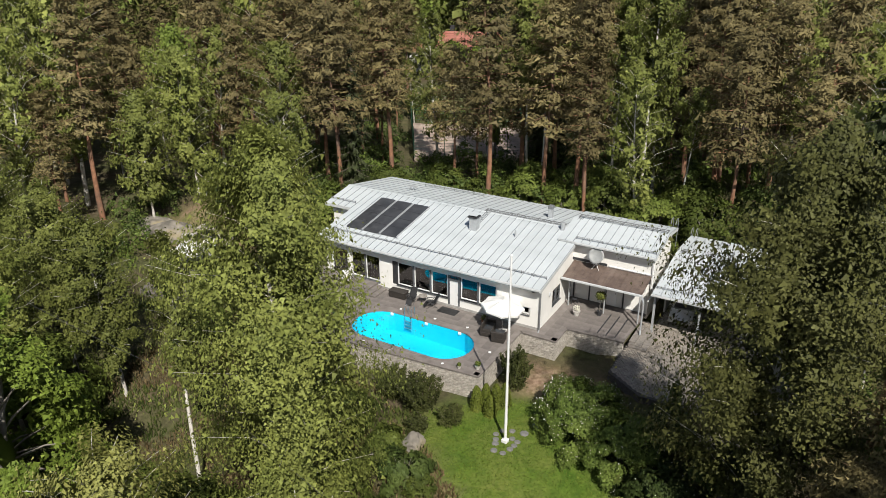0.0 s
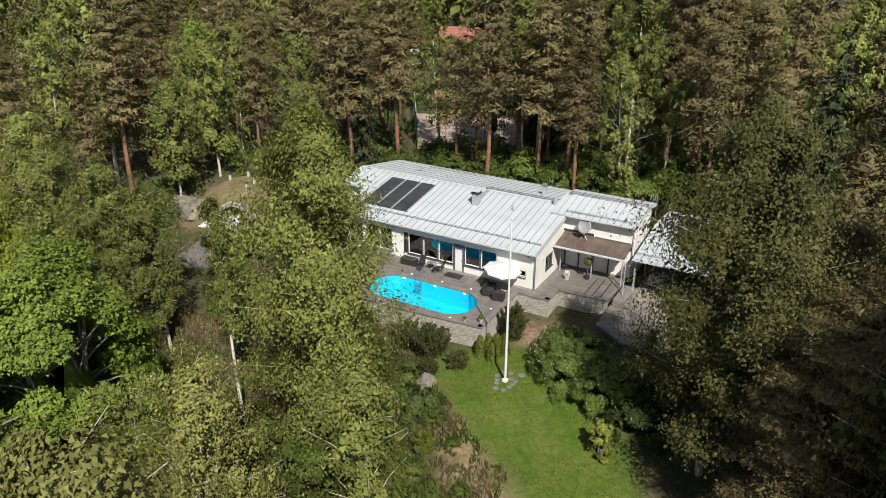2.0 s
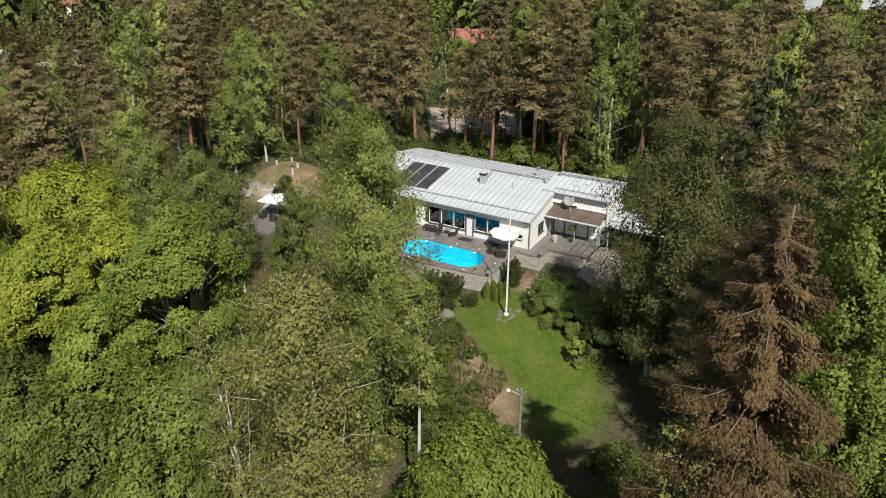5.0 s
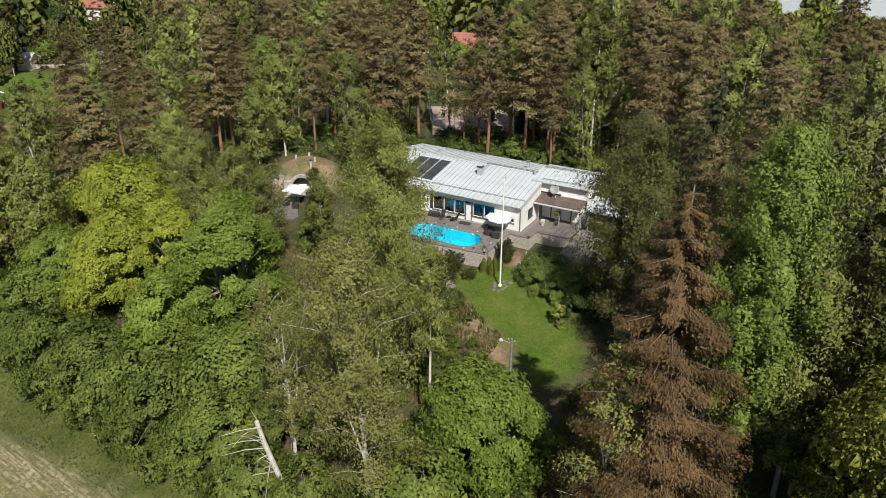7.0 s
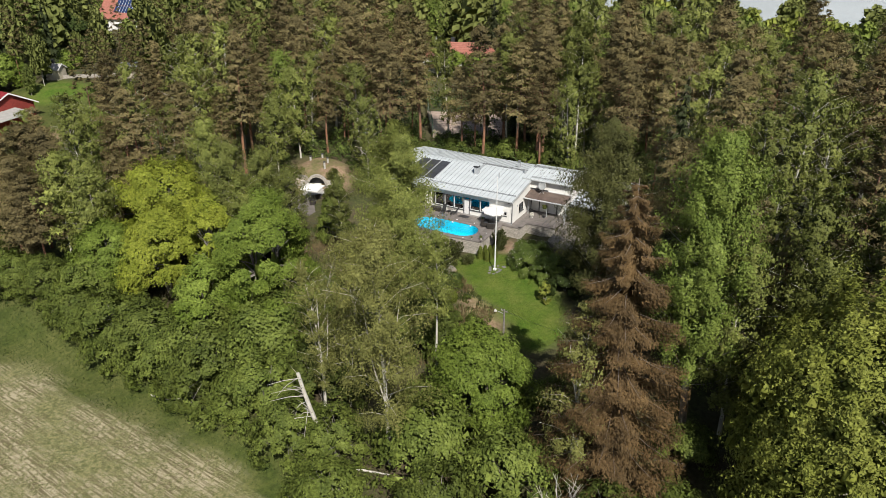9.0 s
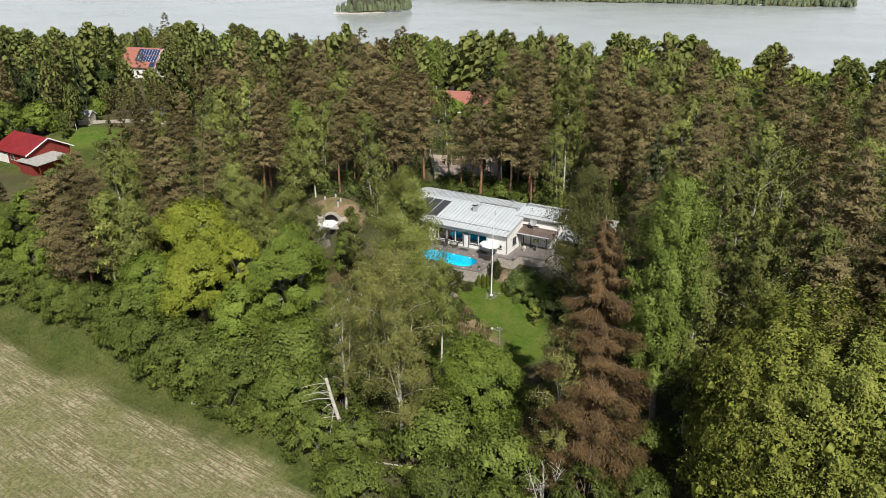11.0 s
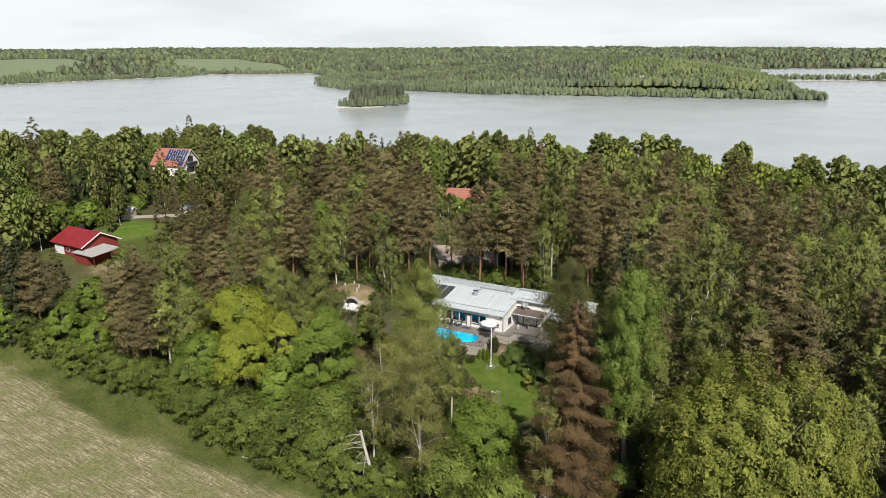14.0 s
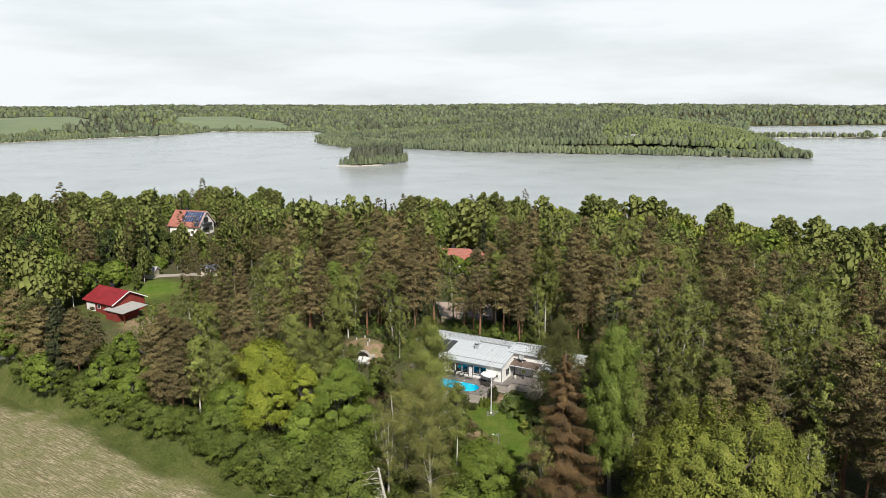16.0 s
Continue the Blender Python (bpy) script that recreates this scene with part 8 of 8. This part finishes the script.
street_lamp(12.5, -22.9, 2.4)
wire = bpy.data.curves.new("overhead_wire", "CURVE")
wire.dimensions, wire.bevel_depth = "3D", 0.012
for a, b in (((12.5, -22.9, 2.3), (-8, -21, 4.5)), ((12.5, -22.9, 2.3), (24, -24, 3.0)), ((-8, -21, 4.5), (-30, -22, 5.0))):
    sp = wire.splines.new("POLY")
    sp.points.add(12)
    for k in range(13):
        t = k / 12
        sp.points[k].co = (a[0] + (b[0] - a[0]) * t, a[1] + (b[1] - a[1]) * t, a[2] + (b[2] - a[2]) * t - 1.0 * 4 * t * (1 - t) * 0.35, 1)
wire.materials.append(M["charcoal"])
tagged(new("overhead_wire", wire), "thin dark overhead wires from the lamp pole", "wire")


def snag(x, y, lean, h, seed, label):
    q = np.random.RandomState(seed)
    s = root("dead_tree", pose(x, y, land(x, y) - 0.2), label, "dead tree")
    tip = np.array([lean[0], lean[1], h])
    line = np.array([tip * t + np.array([0.08 * math.sin(5 * t), 0.08 * math.cos(4 * t), 0]) for t in np.linspace(0, 1, 6)])
    v, f = tube(line, np.linspace(0.24, 0.16, 6), 8)
    a = new("trunk", mesh_from("trunk", v, f, M["bark_birch"], smooth=True))
    a.parent = s
    for k in range(16):
        t = q.uniform(0.45, 0.98)
        p = tip * t
        d = np.array([q.uniform(-1.6, 0.2), q.uniform(-1.0, 0.3), q.uniform(-0.5, 0.35)])
        d = d / np.linalg.norm(d) * q.uniform(1.2, 3.6)
        v, f = tube([p, p + d * 0.5 + np.array([0, 0, 0.15]), p + d + q.normal(size=3) * 0.1], [0.05, 0.032, 0.010], 4)
        new("limb", mesh_from("limb", v, f, M["dead_wood"])).parent = s
    return s


snag(4.6, -40.6, (-0.6, -1.6, 0), 9.2, 1, "broken leaning dead birch with bare bleached limbs")


def bare_tree(x, y, h, seed, label):
    q = np.random.RandomState(seed)
    s = root("dead_tree", pose(x, y, land(x, y) - 0.2), label, "dead tree")
    for k in range(5):
        pieces = []
        a = 6.28 * k / 5 + q.uniform(-0.4, 0.4)
        d = np.array([math.cos(a) * 0.28, math.sin(a) * 0.28, 1.0])
        tip = d * h * q.uniform(0.75, 1.0)
        pieces.append(tube([(0, 0, 0), tip * 0.5 + q.normal(size=3) * 0.2, tip], [0.10, 0.06, 0.012], 5))
        for j in range(12):
            t = q.uniform(0.4, 0.98)
            p = tip * t
            e = q.normal(size=3) + np.array([0, 0, 0.8])
            e = e / np.linalg.norm(e) * q.uniform(0.5, 1.7)
            pieces.append(tube([p, p + e * 0.6, p + e + np.array([0, 0, -0.1])], [0.025, 0.016, 0.006], 3))
        # quads of the stem and the twigs that grow from it
        v, f = joined(pieces)
        new("stem", mesh_from("stem", v, f, M["dead_wood"])).parent = s
    return s


bare_tree(-8.6, -27.0, 8.5, 3, "leafless grey tree with many upright twigs")
bare_tree(26.0, -37.5, 6.5, 4, "tangle of bare grey branches at the foot of the spruce")
for k, (x, y, l, turn_) in enumerate(((8.5, -41.0, 3.2, 20), (-15.5, -43.2, 2.6, 30), (-17.5, -43.6, 1.8, 10))):
    lg = rodded("log", (0, 0, 0.12), (l, 0, 0.2), 0.11, M["bark_birch"], None, 8, 0.06)
    lg.matrix_world = pose(x, y, land(x, y), 0, 0, turn_)
    tagged(lg, "fallen pale birch log in the verge", "log", "fallen logs")

# ---- neighbouring houses ----
def gable_house(m, length, width, eave, ridge, wall_m, roof_m, label, over=0.5, base=-0.6, windows=3, tiles=18):
    """A house along x with a ridge roof, its windows and roof courses as parts."""
    h = root("house", m, label, "house", "neighbouring houses")
    w2, l2 = width / 2, length / 2
    for s in (-1, 1):
        boxed("wall", (-l2, l2, s * w2 - 0.12, s * w2 + 0.12, base, eave), M[wall_m], h)
        part("wall", prism(bmesh.new(), [(-w2 + 0.12, base), (w2 - 0.12, base), (w2 - 0.12, eave), (0, ridge - 0.2), (-w2 + 0.12, eave)], "x", s * l2 - 0.12, s * l2 + 0.12), M[wall_m], h)
    sl = (ridge - eave) / w2
    for s in (-1, 1):
        y_e, z_e = s * (w2 + over), eave - sl * over
        rf = part("roof", prism(bmesh.new(), [(y_e, z_e), (0, ridge), (0, ridge + 0.16), (y_e, z_e + 0.16)], "x", -l2 - over, l2 + over), M[roof_m], h)
        for k in range(tiles + 1):
            x = -l2 - over + (length + 2 * over - 0.05) * k / tiles
            part("roof_rib", prism(bmesh.new(), [(y_e, z_e + 0.16), (0, ridge + 0.16), (0, ridge + 0.21), (y_e, z_e + 0.21)], "x", x, x + 0.05), M[roof_m], rf)
        part("bargeboard", prism(bmesh.new(), [(y_e, z_e - 0.08), (0, ridge - 0.08), (0, ridge + 0.18), (y_e, z_e + 0.18)], "x", l2 + over, l2 + over + 0.06), M["white_trim"], h)
    boxed("chimney", (-l2 * 0.35, -l2 * 0.35 + 0.8, 0.1, 0.8, ridge - 0.5, ridge + 1.0), M["charcoal"], h)
    for k in range(windows):
        x = -l2 + length * (k + 0.7) / (windows + 0.4)
        wn_ = boxed("window", (x - 0.65, x + 0.65, -w2 - 0.16, -w2 - 0.12, 1.0, 2.1), M["white_trim"], h)
        boxed("pane", (x - 0.55, x + 0.55, -w2 - 0.17, -w2 - 0.16, 1.1, 2.0), M["collector"], wn_)
    return h


g = land(-103, -13)
rh = gable_house(pose(-105.6, -14.0, g, 0, 0, 3), 10.8, 9.0, 3.0, 5.3, "red_wood", "red_roof", "red wooden house with a bright red steel roof", over=0.7)
boxed("garage_door", (-5.0, -1.6, -4.75, -4.62, 0.0, 2.2), M["white_trim"], rh, label="white garage doors")
for x in (1.0, 2.2, 3.4):
    boxed("board_panel", (x, x + 0.9, -4.68, -4.62, 0.0, 2.7), M["red_wood"], rh)
annex = root("carport", pose(-97.6, -16.3, land(-97, -16), 0, 0, 3), "red boarded outbuilding with a flat pale grey roof", "carport")
part("roof", prism(bmesh.new(), [(-3.6, 2.5), (3.6, 3.1), (3.6, 3.25), (-3.6, 2.65)], "x", -3.8, 3.8), M["concrete"], annex)
boxed("wall", (-3.4, 1.0, -3.2, -3.05, -0.8, 2.5), M["red_wood"], annex)
boxed("wall", (0.85, 1.0, -3.05, 2.9, -0.8, 2.6), M["red_wood"], annex)
boxed("wall", (-3.4, -3.25, -3.05, 3.0, -0.8, 2.6), M["red_wood"], annex)
for y in (-3.0, 3.0):
    boxed("post", (3.4, 3.52, y - 0.06, y + 0.06, -0.8, 2.6), M["red_wood"], annex)
g = land(-162, 55)
sh = gable_house(pose(-162.0, 52.5, g, 0, 0, 18), 12.0, 9.5, 4.0, 8.6, "white", "tile_roof", "white two-storey house with a red tiled roof and solar panels", over=0.7)
sl = (8.6 - 4.0) / 4.75
for r_ in range(2):
    for k in range(8):
        y0 = -0.5 - 1.75 * r_
        x0 = -1.5 + 0.98 * k
        part("solar_panel", prism(bmesh.new(), [(y0 - 1.6, 8.6 + sl * (y0 - 1.6) + 0.24), (y0, 8.6 + sl * y0 + 0.24), (y0, 8.6 + sl * y0 + 0.30), (y0 - 1.6, 8.6 + sl * (y0 - 1.6) + 0.30)], "x", x0, x0 + 0.92), M["pv"], sh)
        part("panel_rail", prism(bmesh.new(), [(y0 - 1.62, 8.6 + sl * (y0 - 1.62) + 0.2), (y0 + 0.02, 8.6 + sl * (y0 + 0.02) + 0.2), (y0 + 0.02, 8.6 + sl * (y0 + 0.02) + 0.33), (y0 - 1.62, 8.6 + sl * (y0 - 1.62) + 0.33)], "x", x0 + 0.92, x0 + 0.98), M["white_trim"], sh)
for k in range(2):
    x0, y0 = 4.4 + 0.98 * k, -4.0
    part("solar_panel", prism(bmesh.new(), [(y0 - 1.3, 8.6 + sl * (y0 - 1.3) + 0.24), (y0, 8.6 + sl * y0 + 0.24), (y0, 8.6 + sl * y0 + 0.30), (y0 - 1.3, 8.6 + sl * (y0 - 1.3) + 0.30)], "x", x0, x0 + 0.92), M["pv"], sh)
boxed("balcony", (6.1, 7.2, -2.4, 2.4, 3.3, 4.3), M["charcoal"], sh)
boxed("window", (6.12, 6.16, -1.4, 1.4, 4.4, 6.4), M["collector"], sh)
boxed("window", (6.12, 6.16, -2.6, 1.6, 0.8, 2.6), M["collector"], sh)


def hip_house(m, length, width, eave, ridge, label):
    h = root("house", m, label, "house", "neighbouring houses")
    w2, l2 = width / 2, length / 2
    bm = bmesh.new()
    box(bm, -l2, l2, -w2, w2, -0.6, eave)
    part("wall", bm, M["white"], h)
    bm = bmesh.new()
    e = [bm.verts.new(p) for p in ((-l2 - 0.6, -w2 - 0.6, eave), (l2 + 0.6, -w2 - 0.6, eave), (l2 + 0.6, w2 + 0.6, eave), (-l2 - 0.6, w2 + 0.6, eave))]
    a, b = bm.verts.new((-l2 + w2 * 0.8, 0, ridge)), bm.verts.new((l2 - w2 * 0.8, 0, ridge))
    for f in ((e[0], e[1], b, a), (e[1], e[2], b), (e[2], e[3], a, b), (e[3], e[0], a), (e[3], e[2], e[1], e[0])):
        bm.faces.new(f)
    rf = part("roof", bm, M["tile_roof"], h)
    for k in range(1, 9):
        t = k / 9
        y, z = -(w2 + 0.6) * (1 - t), eave + (ridge - eave) * t
        x0 = -l2 - 0.6 + (w2 * 0.8 + 0.6) * t
        boxed("tile_course", (x0, -x0, y - 0.05, y + 0.03, z - 0.02, z + 0.04), M["tile_roof"], rf)
    for k in range(5):
        x = -l2 + length * (k + 0.5) / 5
        wn_ = boxed("window", (x - 0.7, x + 0.7, -w2 - 0.05, -w2, 0.9, 2.3), M["white_trim"], h)
        for s in (-0.62, 0.04):
            boxed("pane", (x + s, x + s + 0.58, -w2 - 0.06, -w2 - 0.05, 1.0, 2.2), M["collector"], wn_)
    boxed("chimney", (-1.5, -0.7, 0.2, 1.0, ridge - 0.8, ridge + 0.9), M["charcoal"], h)
    rodded("flagpole", (-3.5, -w2 - 3.0, -0.5), (-3.5, -w2 - 3.0, 8.5), 0.06, M["white_trim"], h)
    return h


g = land(-52, 66)
hip_house(pose(-53.5, 66.5, g + 0.2, 0, 0, 24), 15.0, 9.0, 3.4, 6.2, "white house with an orange-red hipped tile roof among the pines")
gable_house(pose(-46.5, 66.5, g + 0.1, 0, 0, 112), 7.5, 6.5, 3.3, 5.9, "white", "tile_roof", "white side wing with an orange-red tile roof", tiles=10)
for x, y, turn_, l, w, roof_k, label in ((-119.0, 5.5, 30, 3.6, 3.0, "concrete", "small cream garden shed with a pale roof"), (-107.3, 17.0, 40, 4.2, 3.4, "roof_dark", "small white outbuilding with a dark roof")):
    gable_house(pose(x, y, land(x, y) + 0.2, 0, 0, turn_), l, w, 2.1, 3.0, "cream", roof_k, label, over=0.3, windows=1, tiles=6)
gw = boxed("garden_wall", (-7, 5.5, -0.2, 0.2, -0.5, 0.7), M["granite"])
gw.matrix_world = pose(-112.5, 11.2, land(-112.5, 11.2), 0, 0, 45)
tagged(gw, "low grey stone garden wall", "wall", kind="structure")
LANE = [(-109.5, -41.8), (-94.5, -33.6), (-83.5, -26.6), (-73.2, -20.2)]
lane_v, lane_f = [], []
for k in range(31):
    t = k / 10
    i = min(2, int(t))
    (ax_, ay_), (bx_, by_) = LANE[i], LANE[i + 1]
    l = math.hypot(bx_ - ax_, by_ - ay_)
    x, y = ax_ + (bx_ - ax_) * (t - i), ay_ + (by_ - ay_) * (t - i)
    ox, oy = -(by_ - ay_) / l * 1.5, (bx_ - ax_) / l * 1.5
    z = max(land(x + ox, y + oy), land(x, y), land(x - ox, y - oy)) + 0.1
    lane_v += [(x + ox * 1.2, y + oy * 1.2, z - 0.8), (x + ox, y + oy, z), (x - ox, y - oy, z), (x - ox * 1.2, y - oy * 1.2, z - 0.8)]
    if k:
        lane_f += [(4 * k - 4 + j, 4 * k - 3 + j, 4 * k + 1 + j, 4 * k + j) for j in range(3)]
tagged(new("road", mesh_from("road", lane_v, lane_f, M["asphalt"])), "narrow grey asphalt lane between the trees", "road", kind="structure")

# gravel court behind the house with a green fence
court_z = max(land(x, y) for x, y in COURT) + 0.06
court_line = [(-43.5, 40.8), (-29.2, 46.8), (-21.2, 35.2), (-33, 28.2)]
court = plate("court", court_line, [], court_z - 1.6, court_z, M["grit"])
tagged(court, "flat reddish grit court behind the house", "court", kind="structure")
fence = tagged(new("fence"), "tall green wire fence round the court", "fence")
for i in range(4):
    (ax_, ay_), (bx_, by_) = court_line[i], court_line[(i + 1) % 4]
    l = math.hypot(bx_ - ax_, by_ - ay_)
    for k in range(int(l / 2.5)):
        t = k * 2.5 / l
        x, y = ax_ + (bx_ - ax_) * t, ay_ + (by_ - ay_) * t
        rodded("post", (x, y, court_z - 0.3), (x, y, court_z + 3.0), 0.04, M["green_plastic"], fence, 6)
    for z in np.arange(0.2, 3.0, 0.35):
        rodded("wire", (ax_, ay_, court_z + z), (bx_, by_, court_z + z), 0.012, M["green_plastic"], fence, 4)

# ---- woods beyond the water ----
def far_trees(x, y, h, w, kind, rng_, cards=3):
    """Vertices and triangles of many small rough trees: a lumpy body with ragged tufts round it."""
    n = len(x)
    z = np.maximum(land_height(x, y) - 1.0, LAKE - 0.4)
    prof = [(0.86, 0.2), (0.78, 0.7)] if kind == "round" else [(0.82, 0.12), (0.42, 0.58)]
    a0 = rng_.uniform(0, 6.28, n)
    vs = []
    for rr, zz in prof:
        for k in range(4):
            a = a0 + 1.571 * k + rng_.uniform(-0.35, 0.35, n)
            q = rr * w * rng_.uniform(0.75, 1.15, n)
            vs.append(np.stack([x + q * np.cos(a), y + q * np.sin(a), z + h * zz * rng_.uniform(0.88, 1.08, n)], 1))
    vs.append(np.stack([x + w * rng_.uniform(-0.2, 0.2, n), y + w * rng_.uniform(-0.2, 0.2, n), z + h * 0.98], 1))
    v = np.stack(vs, 1).reshape(-1, 3)
    f = []
    for k in range(4):
        j = (k + 1) % 4
        f += [(k, j, 4 + j), (k, 4 + j, 4 + k), (4 + k, 4 + j, 8)]
    f = (np.array(f)[None] + (np.arange(n) * 9)[:, None, None]).reshape(-1, 3)
    t = rng_.uniform(0.12, 1.0, (n, cards))
    out = (np.sin(math.pi * (0.12 + 0.80 * t)) ** 0.6 if kind == "round" else 1.02 - t) * rng_.uniform(0.6, 1.12, (n, cards))
    a = rng_.uniform(0, 6.28, (n, cards))
    d = np.stack([np.cos(a), np.sin(a), 0.5 * np.ones_like(a)], -1)
    c = np.stack([x[:, None] + out * w[:, None] * np.cos(a), y[:, None] + out * w[:, None] * np.sin(a), z[:, None] + h[:, None] * t], -1)
    size = np.repeat(w * 0.30, cards)
    lv, lf = rotated_cards(c.reshape(-1, 3), size, rng_, d.reshape(-1, 3) * 1.2, 0.8)
    return joined([(v, f), (lv, lf)])


FAR_FIELDS = [[(-1240, 480), (-1345, 655), (-1520, 815), (-1740, 890), (-1830, 835), (-1810, 720)], [(-1420, 960), (-1920, 1330), (-1720, 1400), (-1290, 1170), (-1000, 965), (-1085, 1060), (-1240, 925)]]
for poly in FAR_FIELDS:
    bx = np.array(poly)
    fx, fy = np.meshgrid(np.linspace(bx[:, 0].min(), bx[:, 0].max(), 40), np.linspace(bx[:, 1].min(), bx[:, 1].max(), 40))
    fz = land_height(fx, fy) + 1.2
    idx = np.arange(1600).reshape(40, 40)
    qd = np.stack([idx[:-1, :-1], idx[:-1, 1:], idx[1:, 1:], idx[1:, :-1]], -1).reshape(-1, 4)
    mid = np.stack([fx, fy, fz], -1).reshape(-1, 3)[qd].mean(1)
    qd = qd[inside(mid[:, 0], mid[:, 1], poly)]
    tagged(new("field", mesh_from("field", np.stack([fx, fy, fz], -1).reshape(-1, 3), qd, M["far_field"])), "pale green crop field beyond the lake", "field", kind="structure")

rng = np.random.RandomState(5)
batches = {"far_wood": [], "far_spruce": [], "far_lime": []}
for d0, d1, count, width, tall in ((640, 1500, 23000, 3.7, 10), (1500, 2600, 9000, 7.5, 15), (2600, 4850, 8000, 20.0, 18)):
    d = np.sqrt(rng.uniform(d0 ** 2, d1 ** 2, count))
    a = rng.uniform(radians(90 - 6), radians(90 + 74), count)
    x, y = 64 + d * np.cos(a), -115 + d * np.sin(a)
    if d0 == 640:
        # the near point stands thickest with trees
        x, y = np.concatenate([x, rng.uniform(-640, -40, 9000)]), np.concatenate([y, rng.uniform(660, 1010, 9000)])
    ok = (inside(x, y, FAR_SHORE) & (edge_distance(x, y, FAR_SHORE) > 3)) | inside(x, y, SPIT)
    for poly in FAR_FIELDS:
        ok &= ~inside(x, y, poly)
    x, y = x[ok], y[ok]
    u = rng.uniform(0, 1, len(x)) + 0.35 * waves(x, y, 260, 41)
    shore = edge_distance(x, y, FAR_SHORE)
    lime_zone = np.hypot((x + 190) / 130, (y - 880) / 150) < 1
    k = np.where((lime_zone & (u > 0.4)) | (u > 0.92), "far_lime", np.where((u < np.where((x < -230) & (x > -620) & (y < 1050), 0.62, 0.42)) & (shore > 45), "far_spruce", "far_wood"))
    for name in batches:
        s = k == name
        n = s.sum()
        if n:
            batches[name].append(far_trees(x[s], y[s], tall * rng.uniform(0.7, 1.15, n), width * rng.uniform(0.75, 1.2, n) * (0.85 if name == "far_spruce" else 1.0), "point" if name == "far_spruce" else "round", rng))
for name, label in (("far_wood", "mixed green wood beyond the lake"), ("far_spruce", "dark pointed spruce wood beyond the lake"), ("far_lime", "bright green broadleaf wood on the point")):
    v, f = joined(batches[name])
    tagged(new("far_woods", mesh_from("far_woods", v, f, M[name], smooth=True)), label, "wood", kind="stuff")

# low growth along the far shore line
sv = []
line = FAR_SHORE[2:22]
for (ax, ay), (bx, by) in zip(line[:-1], line[1:]):
    l = math.hypot(bx - ax, by - ay)
    n = int(l / 0.8)
    t = rng.uniform(0, 1, n)
    nx_, ny_ = -(by - ay) / l, (bx - ax) / l
    o = rng.uniform(-15.0 if 650 < ay < 800 else 0.0, 22, n)
    sv.append(np.stack([ax + (bx - ax) * t + nx_ * o, ay + (by - ay) * t + ny_ * o], 1))
sv = np.concatenate(sv)
v, f = far_trees(sv[:, 0], sv[:, 1], rng.uniform(4, 10, len(sv)), rng.uniform(1.8, 3.4, len(sv)), "round", rng)
tagged(new("far_woods", mesh_from("far_woods", v, f, M["far_wood"], smooth=True)), "low grey-green trees along the far shore", "wood", kind="stuff")

# island: wooded, with a pale strip of shore
ix, iy = rng.uniform(-445, -392, 900), rng.uniform(430, 520, 900)
ok = inside(ix, iy, ISLAND)
ix, iy = ix[ok][:260], iy[ok][:260]
rim = edge_distance(ix, iy, ISLAND)
for name, some, tall, label in (("far_wood", rim < 4.5, 10.0, "leafy low trees on the island's shore"), ("far_spruce", rim >= 4.5, 19.0, "small wooded island in the lake")):
    m = int(some.sum())
    v, f = far_trees(ix[some], iy[some], tall * rng.uniform(0.7, 1.15, m), rng.uniform(2.0, 3.2, m), "round", rng, 34)
    tagged(new("island_wood", mesh_from("island_wood", v, f, M[name])), label, "wood", kind="stuff")


def shore_strip(line, width):
    """A pale strip along a shore line."""
    vs, fs = [], []
    for i, (x, y) in enumerate(line):
        p, q = line[max(i - 1, 0)], line[min(i + 1, len(line) - 1)]
        d = Vector((q[0] - p[0], q[1] - p[1])).normalized()
        vs += [(x - d.y * width, y + d.x * width, LAKE + 1.1), (x + d.y * width * 0.4, y - d.x * width * 0.4, LAKE + 0.15)]
        if i:
            fs.append((2 * i - 2, 2 * i - 1, 2 * i + 1, 2 * i))
    tagged(new("shore", mesh_from("shore", vs, fs, M["sand"])), "pale sandy strip of the far shore", "shore", kind="structure")


shore_strip([(-1169, 451), (-1174, 570), (-1176, 780), (-1252, 903), (-1067, 1052)], 6)
shore_strip([(-430, 697), (-350, 725), (-257, 754)], 4)
shore_strip([(-150, 781), (-118, 789), (-90, 800)], 4)
shore_strip([(-240, 1222), (-11, 1374), (420, 1660)], 7)
shore_strip([(-436, 432), (-418, 440), (-404, 468)], 2.5)
for x, y, l, turn_, label in ((-262, 812, 8, 20, "white cottage on the far point"), (-268, 800, 6, 20, "small pale boathouse on the far shore"), (-1250, 700, 9, 60, "white farmhouse beyond the lake")):
    gable_house(pose(x, y, land(x, y) + 1.5, 0, 0, turn_), l, 5.5, 2.8, 4.4, "white", "concrete" if l > 7 else "roof_dark", label, base=-4, tiles=6)
